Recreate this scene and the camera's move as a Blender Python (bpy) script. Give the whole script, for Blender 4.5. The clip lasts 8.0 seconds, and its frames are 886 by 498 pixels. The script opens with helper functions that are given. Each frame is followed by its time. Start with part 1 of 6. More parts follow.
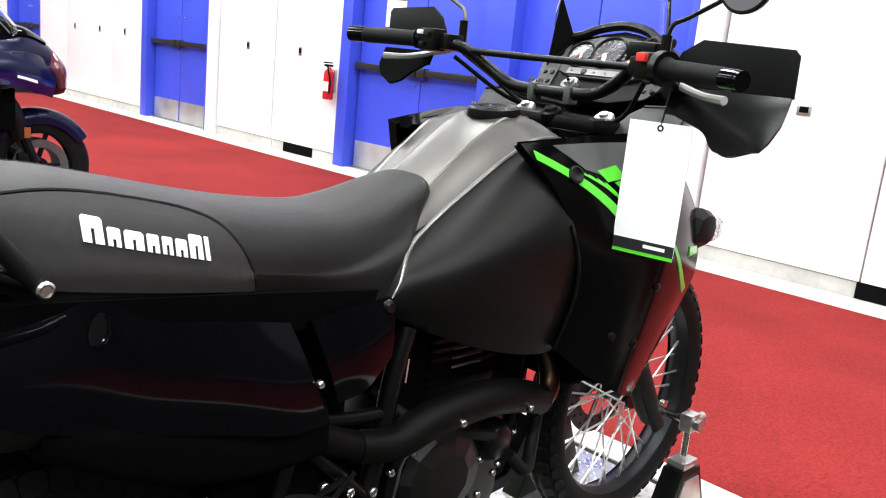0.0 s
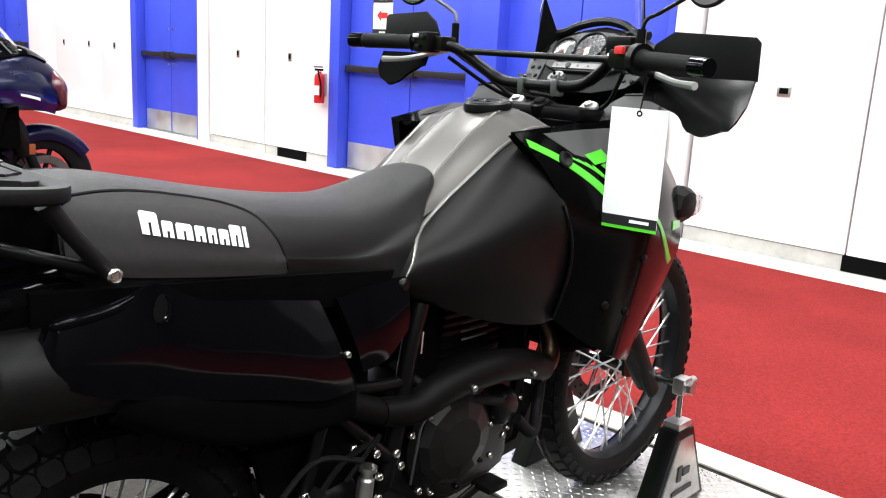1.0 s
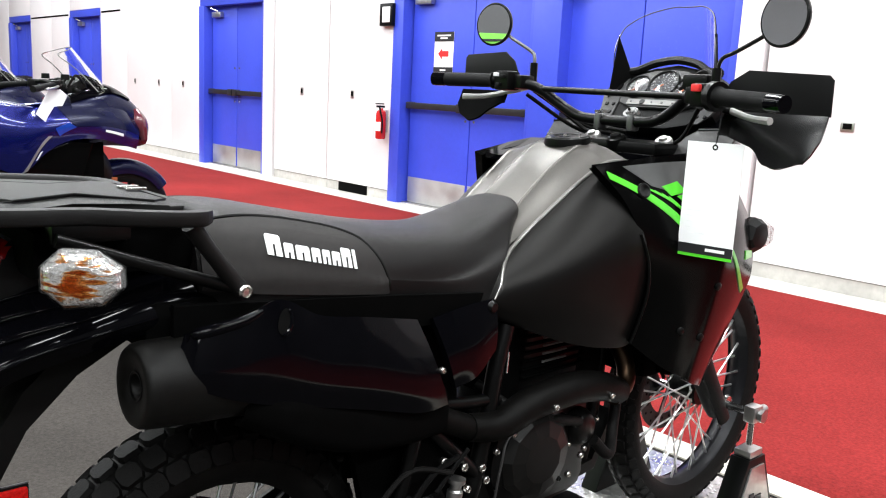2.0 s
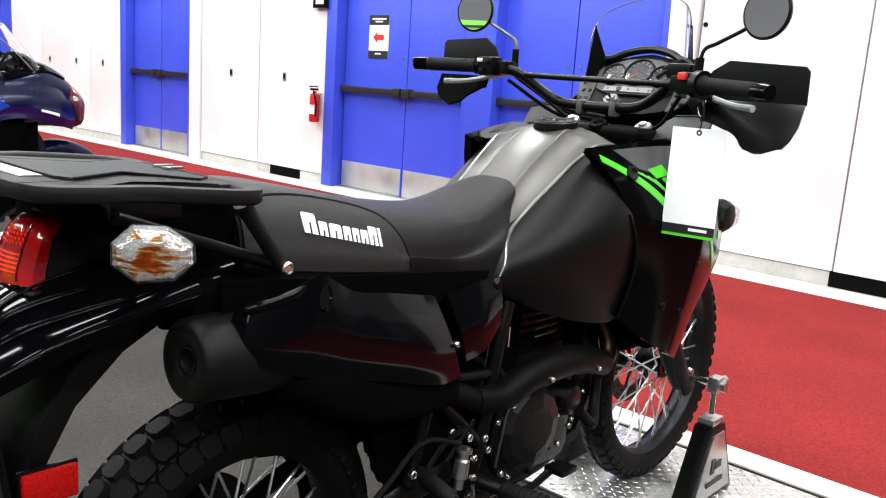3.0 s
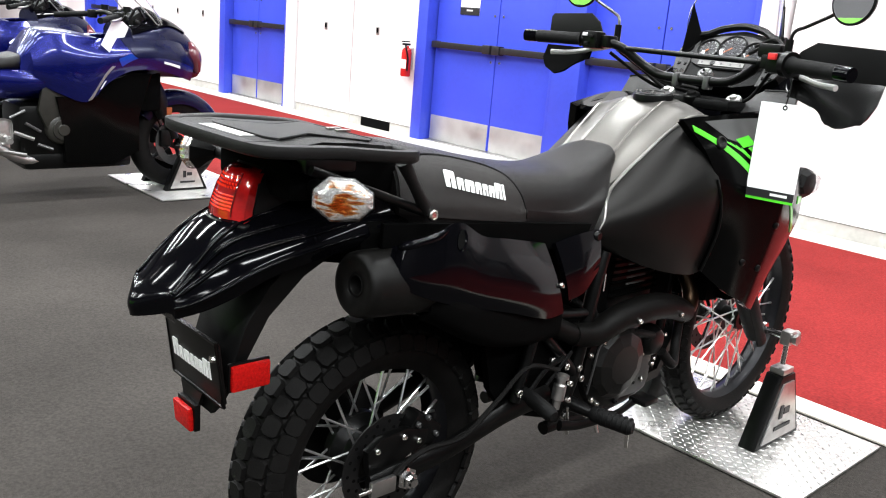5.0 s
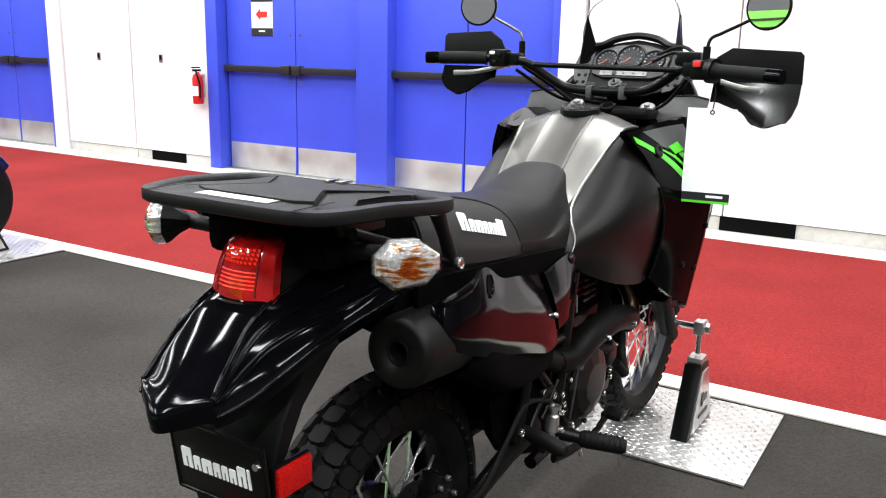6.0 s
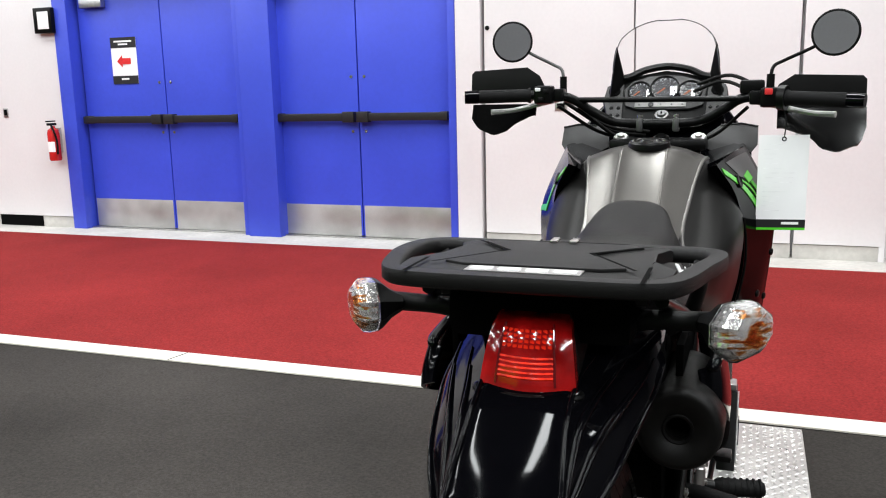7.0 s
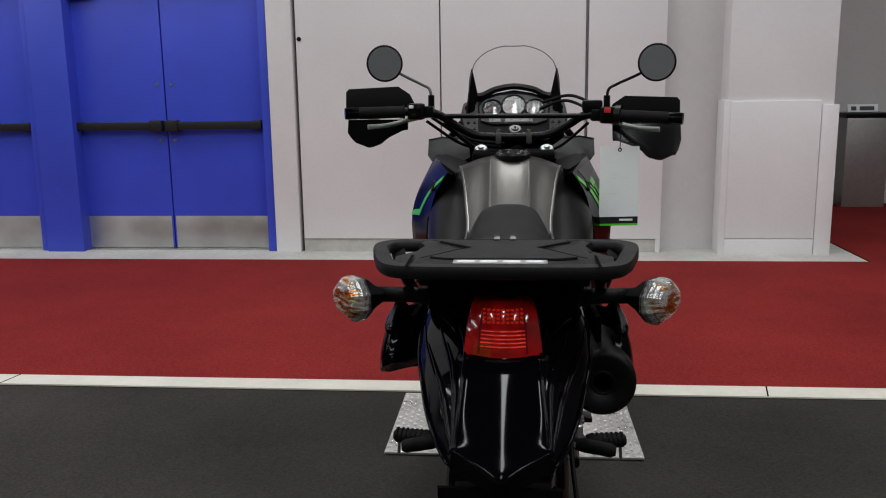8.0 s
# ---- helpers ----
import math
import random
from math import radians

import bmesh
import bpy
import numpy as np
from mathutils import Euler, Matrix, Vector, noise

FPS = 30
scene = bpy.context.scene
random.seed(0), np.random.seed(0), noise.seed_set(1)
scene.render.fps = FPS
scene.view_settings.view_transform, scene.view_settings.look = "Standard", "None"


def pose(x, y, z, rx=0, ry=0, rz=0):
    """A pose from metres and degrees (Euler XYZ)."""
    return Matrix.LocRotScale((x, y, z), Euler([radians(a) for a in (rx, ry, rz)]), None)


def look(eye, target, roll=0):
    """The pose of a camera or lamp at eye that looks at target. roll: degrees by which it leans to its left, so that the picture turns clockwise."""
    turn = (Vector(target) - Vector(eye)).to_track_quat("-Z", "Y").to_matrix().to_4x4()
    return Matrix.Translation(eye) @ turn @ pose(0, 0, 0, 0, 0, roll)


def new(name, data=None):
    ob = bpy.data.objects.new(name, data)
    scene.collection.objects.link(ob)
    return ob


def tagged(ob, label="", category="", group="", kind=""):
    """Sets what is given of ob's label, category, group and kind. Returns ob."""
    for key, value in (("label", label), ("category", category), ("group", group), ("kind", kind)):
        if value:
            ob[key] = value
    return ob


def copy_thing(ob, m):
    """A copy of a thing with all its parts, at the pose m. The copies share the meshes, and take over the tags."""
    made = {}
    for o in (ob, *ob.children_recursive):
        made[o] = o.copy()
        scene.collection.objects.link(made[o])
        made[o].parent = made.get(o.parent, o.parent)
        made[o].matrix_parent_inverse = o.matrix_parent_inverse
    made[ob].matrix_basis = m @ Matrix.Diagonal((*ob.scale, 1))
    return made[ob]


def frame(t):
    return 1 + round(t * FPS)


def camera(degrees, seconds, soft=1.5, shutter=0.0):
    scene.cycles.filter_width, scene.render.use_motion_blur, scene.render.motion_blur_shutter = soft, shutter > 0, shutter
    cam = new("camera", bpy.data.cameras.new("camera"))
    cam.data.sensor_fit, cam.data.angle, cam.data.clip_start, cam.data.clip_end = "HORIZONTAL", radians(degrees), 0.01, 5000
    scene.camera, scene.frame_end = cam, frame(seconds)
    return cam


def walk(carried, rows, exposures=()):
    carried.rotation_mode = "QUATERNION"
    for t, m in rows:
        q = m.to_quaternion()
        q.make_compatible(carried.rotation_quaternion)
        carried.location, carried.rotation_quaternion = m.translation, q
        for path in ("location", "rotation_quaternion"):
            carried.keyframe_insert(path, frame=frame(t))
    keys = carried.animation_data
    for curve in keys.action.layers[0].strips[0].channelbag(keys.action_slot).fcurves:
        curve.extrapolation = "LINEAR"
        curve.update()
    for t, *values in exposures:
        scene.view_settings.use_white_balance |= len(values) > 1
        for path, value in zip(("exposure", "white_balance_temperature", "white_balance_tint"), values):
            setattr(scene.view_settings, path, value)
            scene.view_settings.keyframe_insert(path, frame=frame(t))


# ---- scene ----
cam = camera(55.4, 8.0, soft=1.1)
PATH = [
    (0, (1.082, -0.305, 1.127), (-0.283, 1.09, 0.69), 5.9),
    (0.5, (1.105, -0.39, 1.118), (-0.186, 1.062, 0.646), 4.2),
    (1, (1.176, -0.428, 1.131), (-0.179, 0.975, 0.691), 3.2),
    (1.5, (1.215, -0.482, 1.13), (-0.219, 0.853, 0.729), 3.0),
    (1.7, (1.214, -0.504, 1.131), (-0.245, 0.81, 0.752), 2.9),
    (2.8, (1.135, -0.679, 1.121), (-0.225, 0.744, 0.768), 3.5),
    (3, (1.126, -0.705, 1.12), (-0.186, 0.754, 0.731), 3.9),
    (3.3, (1.129, -0.737, 1.126), (-0.151, 0.740, 0.702), 4.7),
    (3.5, (1.158, -0.762, 1.145), (-0.139, 0.694, 0.7), 4.8),
    (3.8, (1.205, -0.815, 1.140), (-0.187, 0.541, 0.664), 5.1),
    (4, (1.264, -0.842, 1.155), (-0.165, 0.453, 0.626), 5.2),
    (4.2, (1.298, -0.854, 1.172), (-0.138, 0.427, 0.627), 5.1),
    (5.3, (1.186, -1.028, 1.165), (-0.188, 0.344, 0.686), 4.5),
    (5.5, (1.084, -1.076, 1.17), (-0.188, 0.394, 0.699), 2.5),
    (5.8, (0.934, -1.096, 1.172), (-0.152, 0.519, 0.713), 1.9),
    (6, (0.855, -1.122, 1.176), (-0.17, 0.535, 0.723), 1.3),
    (6.3, (0.657, -1.144, 1.157), (-0.299, 0.562, 0.735), 0.7),
    (6.5, (0.491, -1.174, 1.137), (-0.43, 0.56, 0.758), 0.3),
    (6.8, (0.301, -1.198, 1.158), (-0.477, 0.606, 0.784), -0.3),
    (7, (0.243, -1.232, 1.186), (-0.434, 0.613, 0.814), -1.3),
    (7.3, (0.164, -1.295, 1.200), (-0.268, 0.629, 0.869), -0.3),
    (7.5, (0.101, -1.385, 1.219), (-0.192, 0.567, 0.895), 0.2),
    (7.8, (0.029, -1.490, 1.238), (-0.178, 0.467, 0.884), -0.4),
    (8, (0.021, -1.516, 1.225), (-0.154, 0.442, 0.856), -0.8),
]
walk(cam, [(t, look(eye, target, roll)) for t, eye, target, roll in PATH],
     exposures=[(0, -.07), (1.7, -.10), (2.8, -.20), (3.5, -.18), (4.0, .05), (5.5, .07), (6.0, -.08), (6.5, -.35), (7.0, -.62), (7.5, -.78), (7.8, -1.05), (8.0, -1.80)])

# ---- world, light and exposure ----
world = bpy.data.worlds.new("hall_air")
scene.world = world
world.use_nodes = True
world.node_tree.nodes["Background"].inputs[0].default_value = (0.9, 0.93, 1.0, 1)
world.node_tree.nodes["Background"].inputs[1].default_value = 0.02

CEIL = 5.6
LAMP_WATTS = 175


# ---- building helpers ----
def finish(ob, angle=38):
    me = ob.data
    for p in me.polygons:
        p.use_smooth = True
    me.set_sharp_from_angle(angle=radians(angle))
    return ob


def part(name, bm, material, parent=None, label="", angle=38):
    """Links a bmesh as one mesh object under a thing or a part."""
    bmesh.ops.recalc_face_normals(bm, faces=bm.faces)
    me = bpy.data.meshes.new(name)
    bm.to_mesh(me)
    bm.free()
    me.materials.append(material)
    ob = new(name, me)
    if parent is not None:
        ob.parent = parent
    finish(ob, angle)
    return tagged(ob, label)


def again(ob, m, parent=None):
    """The same part once more, on shared mesh data."""
    o = new(ob.name.split(".")[0], ob.data)
    o.parent = parent if parent is not None else ob.parent
    o.matrix_basis = m
    return o


def thing(name, label, category, at=(0, 0, 0), rz=0.0, group="", kind=""):
    ob = new(name)
    ob.empty_display_size = 0.05
    ob.matrix_basis = pose(*at, 0, 0, rz)
    return tagged(ob, label, category, group, kind)


def spline(points, n):
    """Points of a smooth curve through the given points, n steps a span."""
    P = [np.array(p, float) for p in points]
    P = [2 * P[0] - P[1]] + P + [2 * P[-1] - P[-2]]
    out = []
    for i in range(1, len(P) - 2):
        a, b, c, d = P[i - 1:i + 3]
        for k in range(n):
            t = k / n
            out.append(0.5 * (2 * b + (c - a) * t + (2 * a - 5 * b + 4 * c - d) * t * t + (3 * b - a - 3 * c + d) * t ** 3))
    out.append(P[-2])
    return out


def grid_faces(bm, rows, closed=False, caps=False):
    vs = [[bm.verts.new(p) for p in r] for r in rows]
    m = len(rows[0])
    for i in range(len(rows) - 1):
        for j in range(m if closed else m - 1):
            k = (j + 1) % m
            bm.faces.new((vs[i][j], vs[i + 1][j], vs[i + 1][k], vs[i][k]))
    if caps:
        bm.faces.new(vs[0])
        bm.faces.new(vs[-1][::-1])
    return bm


def tube(points, r, bm=None, seg=10, n=6, smooth=True, flat=1.0):
    """A round bar along a curve; r is one radius or one for each point."""
    bm = bm or bmesh.new()
    rr = [r] * len(points) if isinstance(r, (int, float)) else list(r)
    pr = [(*p, q) for p, q in zip(points, rr)]
    if smooth and len(points) > 2:
        pr = spline(pr, n)
    pts = [Vector(p[:3]) for p in pr]
    rows, side = [], None
    for i, p in enumerate(pts):
        d = (pts[min(i + 1, len(pts) - 1)] - pts[max(i - 1, 0)]).normalized()
        if side is None:
            side = d.cross(Vector((0, 0, 1)))
            if side.length < 0.1:
                side = d.cross(Vector((0, 1, 0)))
        side = (side - d * side.dot(d)).normalized()
        up = side.cross(d)
        rows.append([p + (side * math.cos(a) * flat + up * math.sin(a)) * abs(pr[i][3]) for a in np.linspace(0, 2 * math.pi, seg, endpoint=False)])
    return grid_faces(bm, rows, True, True)


def turned(profile, centre, axis, bm=None, seg=32, start=0.0, sweep=2 * math.pi):
    """A turned body: profile of (radius, height along the axis)."""
    bm = bm or bmesh.new()
    q = Vector((0, 0, 1)).rotation_difference(Vector(axis))
    full = sweep > 6.28
    rows = []
    for a in np.linspace(start, start + sweep, seg, endpoint=not full):
        rows.append([Vector(centre) + q @ Vector((r * math.cos(a), r * math.sin(a), h)) for r, h in profile])
    vs = [[bm.verts.new(p) for p in r] for r in rows]
    for i in range(seg if full else seg - 1):
        k = (i + 1) % seg
        for j in range(len(profile) - 1):
            bm.faces.new((vs[i][j], vs[k][j], vs[k][j + 1], vs[i][j + 1]))
    bmesh.ops.remove_doubles(bm, verts=bm.verts, dist=1e-6)
    return bm


def box(c, size, bm=None, bevel=0.0, m=None):
    bm = bm or bmesh.new()
    geo = bmesh.ops.create_cube(bm, size=1)["verts"]
    for v in geo:
        v.co = Vector((v.co.x * size[0], v.co.y * size[1], v.co.z * size[2]))
    if bevel:
        es = list({e for v in geo for e in v.link_edges})
        geo = bmesh.ops.bevel(bm, geom=es, offset=bevel, segments=2, affect="EDGES", profile=0.6)["verts"]
    for v in {v for v in geo}:
        v.co = (m @ v.co if m else v.co) + Vector(c)
    return bm


def slab(outline, thick, place, bm=None, bevel=0.0):
    """An outline of (a, b) given depth; place(a, b, d) gives the point at depth d."""
    bm = bm or bmesh.new()
    top = [bm.verts.new(place(a, b, 0.0)) for a, b in outline]
    low = [bm.verts.new(place(a, b, thick)) for a, b in outline]
    fs = [bm.faces.new(top), bm.faces.new(low[::-1])]
    n = len(outline)
    for i in range(n):
        bm.faces.new((top[i], low[i], low[(i + 1) % n], top[(i + 1) % n]))
    if bevel:
        es = [e for f in fs for e in f.edges]
        bmesh.ops.bevel(bm, geom=es, offset=bevel, segments=2, affect="EDGES", profile=0.6)
    return bm


class Skin:
    """A smooth skin through rings of points, to be cut into panels and trim."""

    def __init__(self, rings):
        self.R = np.array(rings, float)

    def at(self, u, v):
        R = self.R
        n, m, _ = R.shape

        def mix(A, s):
            k = len(A)
            s = min(max(s, 0.0), k - 1.0)
            i = min(int(s), k - 2)
            t = s - i
            b, c = A[i], A[i + 1]
            a = A[i - 1] if i else 2 * b - c
            d = A[i + 2] if i + 2 < k else 2 * c - b
            return 0.5 * (2 * b + (c - a) * t + (2 * a - 5 * b + 4 * c - d) * t * t + (3 * b - a - 3 * c + d) * t ** 3)

        return mix(np.array([mix(R[i], v) for i in range(n)]), u)

    def normal(self, u, v):
        e = 0.02
        a = self.at(u + e, v) - self.at(u - e, v)
        b = self.at(u, v + e) - self.at(u, v - e)
        c = np.cross(b, a)
        return c / max(np.linalg.norm(c), 1e-9)

    def body(self, nu, nv, closed=True):
        n, m, _ = self.R.shape
        rows = [[self.at(u, v) for v in np.linspace(0, m - 1, nv)] for u in np.linspace(0, n - 1, nu)]
        return grid_faces(bmesh.new(), rows, closed, closed)

    def quad(self, corners, nu, nv, off=0.003, thick=0.004, bm=None):
        """A plate that follows the skin between four (u, v) corners."""
        bm = bm or bmesh.new()
        (a, b, c, d) = [np.array(q, float) for q in corners]
        out, inn = [], []
        for s in np.linspace(0, 1, nu):
            o, i = [], []
            for t in np.linspace(0, 1, nv):
                q = (a * (1 - s) + b * s) * (1 - t) + (d * (1 - s) + c * s) * t
                p, nn = self.at(*q), self.normal(*q)
                o.append(p + nn * off)
                i.append(p + nn * (off - thick))
            out.append(o)
            inn.append(i)
        top = [[bm.verts.new(p) for p in r] for r in out]
        low = [[bm.verts.new(p) for p in r] for r in inn]
        for i in range(nu - 1):
            for j in range(nv - 1):
                bm.faces.new((top[i][j], top[i + 1][j], top[i + 1][j + 1], top[i][j + 1]))
                bm.faces.new((low[i][j], low[i][j + 1], low[i + 1][j + 1], low[i + 1][j]))
        for i in range(nu - 1):
            for j in (0, nv - 1):
                bm.faces.new((top[i][j], low[i][j], low[i + 1][j], top[i + 1][j]))
        for j in range(nv - 1):
            for i in (0, nu - 1):
                bm.faces.new((top[i][j], top[i][j + 1], low[i][j + 1], low[i][j]))
        return bm


def mirrored(bm):
    """The same bmesh on the other side of the middle plane."""
    for v in bm.verts:
        v.co.x = -v.co.x
    return bm


def both_sides(half):
    """A ring from a half profile, from the bottom on one side over the top to the other."""
    return [(-x, y, z) for x, y, z in half[::-1] if x > 1e-6] + list(half)


# ---- materials ----
def material(name, base, rough=0.5, metal=0.0, vary=0.12, scale=30.0, bump=0.0, bump_scale=200.0, coat=0.0, spec=0.5, vary2=0.0, scale2=3.0, alpha=None, trans=0.0, ior=1.45, rvary=0.0, emit=None):
    m = bpy.data.materials.new(name)
    m.use_nodes = True
    nt = m.node_tree
    b = nt.nodes["Principled BSDF"]
    b.inputs["Roughness"].default_value = rough
    b.inputs["Metallic"].default_value = metal
    b.inputs["Coat Weight"].default_value = coat
    b.inputs["Coat Roughness"].default_value = 0.04
    b.inputs["Specular IOR Level"].default_value = spec
    b.inputs["Transmission Weight"].default_value = trans
    b.inputs["IOR"].default_value = ior
    b.inputs["Base Color"].default_value = (*base, 1)
    tc = nt.nodes.new("ShaderNodeTexCoord")
    n1 = nt.nodes.new("ShaderNodeTexNoise")
    n1.inputs["Scale"].default_value = scale
    n1.inputs["Detail"].default_value = 6
    nt.links.new(tc.outputs["Object"], n1.inputs["Vector"])
    n2 = nt.nodes.new("ShaderNodeTexNoise")
    n2.inputs["Scale"].default_value = scale2
    n2.inputs["Detail"].default_value = 3
    nt.links.new(tc.outputs["Object"], n2.inputs["Vector"])
    mp = nt.nodes.new("ShaderNodeMapRange")
    mp.inputs["From Min"].default_value, mp.inputs["From Max"].default_value = 0.3, 0.7
    mp.inputs["To Min"].default_value, mp.inputs["To Max"].default_value = 1 - vary, 1 + vary
    nt.links.new(n1.outputs["Fac"], mp.inputs["Value"])
    mq = nt.nodes.new("ShaderNodeMapRange")
    mq.inputs["From Min"].default_value, mq.inputs["From Max"].default_value = 0.3, 0.7
    mq.inputs["To Min"].default_value, mq.inputs["To Max"].default_value = 1 - vary2, 1 + vary2
    nt.links.new(n2.outputs["Fac"], mq.inputs["Value"])
    mu = nt.nodes.new("ShaderNodeMath")
    mu.operation = "MULTIPLY"
    nt.links.new(mp.outputs[0], mu.inputs[0])
    nt.links.new(mq.outputs[0], mu.inputs[1])
    mix = nt.nodes.new("ShaderNodeVectorMath")
    mix.operation = "SCALE"
    mix.inputs[0].default_value = base
    nt.links.new(mu.outputs[0], mix.inputs["Scale"])
    nt.links.new(mix.outputs[0], b.inputs["Base Color"])
    if rvary:
        mr = nt.nodes.new("ShaderNodeMapRange")
        mr.inputs["From Min"].default_value, mr.inputs["From Max"].default_value = 0.3, 0.7
        mr.inputs["To Min"].default_value, mr.inputs["To Max"].default_value = max(rough - rvary, 0.02), rough + rvary
        nt.links.new(n2.outputs["Fac"], mr.inputs["Value"])
        nt.links.new(mr.outputs[0], b.inputs["Roughness"])
    if bump:
        n3 = nt.nodes.new("ShaderNodeTexNoise")
        n3.inputs["Scale"].default_value = bump_scale
        n3.inputs["Detail"].default_value = 4
        nt.links.new(tc.outputs["Object"], n3.inputs["Vector"])
        bp = nt.nodes.new("ShaderNodeBump")
        bp.inputs["Strength"].default_value = bump
        bp.inputs["Distance"].default_value = 0.004
        nt.links.new(n3.outputs["Fac"], bp.inputs["Height"])
        nt.links.new(bp.outputs[0], b.inputs["Normal"])
    if emit:
        b.inputs["Emission Color"].default_value = (*emit[0], 1)
        b.inputs["Emission Strength"].default_value = emit[1]
    return m


M = {}
M["white_wall"] = material("white_painted_panel", (0.78, 0.76, 0.77), 0.55, vary=0.015, vary2=0.04, scale=40, scale2=1.2, bump=0.05, bump_scale=60)
M["grey_wall"] = material("grey_painted_wall", (0.62, 0.60, 0.60), 0.6, vary=0.02, vary2=0.05, scale2=1.0, bump=0.06, bump_scale=80)
# dark tones for the unseen walls and ceiling, to cut fill light and reflections
M["back_wall"] = material("plain_hall_wall", (0.11, 0.11, 0.115), 0.7, vary=0.03, vary2=0.08, scale2=0.6)
M["ceiling"] = material("dark_hall_ceiling", (0.13, 0.13, 0.135), 0.8, vary=0.03, vary2=0.1, scale2=0.5)
M["blue_paint"] = material("blue_door_paint", (0.045, 0.075, 0.60), 0.38, vary=0.03, vary2=0.06, scale2=2.0, bump=0.05, bump_scale=90)
M["blue_frame"] = material("blue_frame_paint", (0.045, 0.075, 0.57), 0.35, vary=0.03, vary2=0.06, scale2=2.0)
M["kick"] = material("brushed_steel_kickplate", (0.50, 0.49, 0.48), 0.42, 0.7, vary=0.06, vary2=0.15, scale=120, scale2=4, bump=0.1, bump_scale=300, rvary=0.08)
M["dark_bar"] = material("dark_bronze_bar", (0.03, 0.028, 0.03), 0.35, 0.4, vary=0.1)
M["concrete"] = material("pale_concrete", (0.52, 0.50, 0.47), 0.8, vary=0.08, vary2=0.12, scale=25, scale2=3, bump=0.3, bump_scale=120)
M["black_gap"] = material("dark_recess", (0.003, 0.003, 0.003), 0.9, spec=0.05)
M["red_carpet"] = material("red_carpet", (0.22, 0.021, 0.020), 0.95, vary=0.24, vary2=0.15, scale=90, scale2=1.2, bump=0.8, bump_scale=260, spec=0.1)
M["grey_carpet"] = material("dark_grey_carpet", (0.042, 0.0375, 0.034), 0.95, vary=0.24, vary2=0.26, scale=110, scale2=1.1, bump=0.7, bump_scale=300, spec=0.1)
M["cream_tape"] = material("cream_carpet_tape", (0.70, 0.66, 0.58), 0.6, vary=0.04, vary2=0.08, scale=30, scale2=4)
M["alu_plate"] = material("diamond_plate_aluminium", (0.66, 0.65, 0.63), 0.32, 0.9, vary=0.06, vary2=0.1, scale=60, scale2=6, rvary=0.08)
M["extinguisher"] = material("red_enamel", (0.55, 0.02, 0.02), 0.25, vary=0.04)
M["paper"] = material("white_paper", (0.90, 0.90, 0.90), 0.6, vary=0.01)
M["print_black"] = material("black_print", (0.015, 0.015, 0.016), 0.45)
M["print_red"] = material("red_print", (0.65, 0.02, 0.02), 0.5)
M["print_grey"] = material("grey_print", (0.72, 0.72, 0.73), 0.6)
M["print_white"] = material("white_print", (0.85, 0.85, 0.84), 0.4, vary=0.02)
M["green"] = material("lime_green_decal", (0.09, 0.62, 0.03), 0.3, vary=0.03, coat=0.4)
M["grey_decal"] = material("dark_grey_decal", (0.07, 0.07, 0.07), 0.35, vary=0.05)
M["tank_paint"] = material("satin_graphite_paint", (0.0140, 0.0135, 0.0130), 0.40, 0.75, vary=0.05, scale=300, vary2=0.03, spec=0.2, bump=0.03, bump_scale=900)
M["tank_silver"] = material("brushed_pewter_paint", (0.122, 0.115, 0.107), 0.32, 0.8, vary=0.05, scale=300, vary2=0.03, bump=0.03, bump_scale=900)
M["lever_silver"] = material("satin_silver_lever", (0.62, 0.61, 0.60), 0.34, 0.35, vary=0.05)
# paler pewter that puts the lamp highlight along the tank crease into the colour
M["pewter_edge"] = material("pewter_crease_highlight", (0.25, 0.24, 0.226), 0.32, 0.85, vary=0.05, scale=300)
M["gloss_black"] = material("gloss_black_plastic", (0.0013, 0.0013, 0.0019), 0.07, vary=0.1, spec=0.13, rvary=0.03)
M["satin_black"] = material("satin_black_metal", (0.0022, 0.0022, 0.0022), 0.32, 0.0, spec=0.22, vary=0.15, bump=0.05, bump_scale=400)
M["matte_black"] = material("matte_black_plastic", (0.0028, 0.0028, 0.0028), 0.5, spec=0.2, vary=0.15, bump=0.12, bump_scale=700)
M["rack_black"] = material("textured_rack_plastic", (0.0065, 0.0062, 0.0062), 0.5, spec=0.25, vary=0.15, bump=0.3, bump_scale=900)
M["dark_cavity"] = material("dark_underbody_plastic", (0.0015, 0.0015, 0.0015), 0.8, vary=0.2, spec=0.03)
M["seat_vinyl"] = material("black_seat_vinyl", (0.0055, 0.0047, 0.0047), 0.40, spec=0.28, vary=0.12, scale=60, bump=0.35, bump_scale=1400, vary2=0.06, scale2=8)
M["seat_pad"] = material("charcoal_seat_panel", (0.021, 0.0192, 0.0185), 0.55, spec=0.3, vary=0.12, scale=80, bump=0.4, bump_scale=1600)
M["rubber"] = material("black_tyre_rubber", (0.0045, 0.0042, 0.0040), 0.6, spec=0.15, vary=0.25, bump=0.25, bump_scale=300)
M["grip"] = material("black_grip_rubber", (0.004, 0.004, 0.004), 0.6, spec=0.15, vary=0.15, bump=0.3, bump_scale=900)
M["muffler"] = material("matte_heatproof_black", (0.0042, 0.004, 0.0037), 0.42, 0.0, spec=0.18, vary=0.2, scale=120, bump=0.15, bump_scale=900)
M["chrome"] = material("polished_steel", (0.72, 0.72, 0.72), 0.14, 1.0, vary=0.05)
M["alu"] = material("cast_aluminium", (0.55, 0.54, 0.53), 0.35, 1.0, vary=0.12, bump=0.1, bump_scale=300)
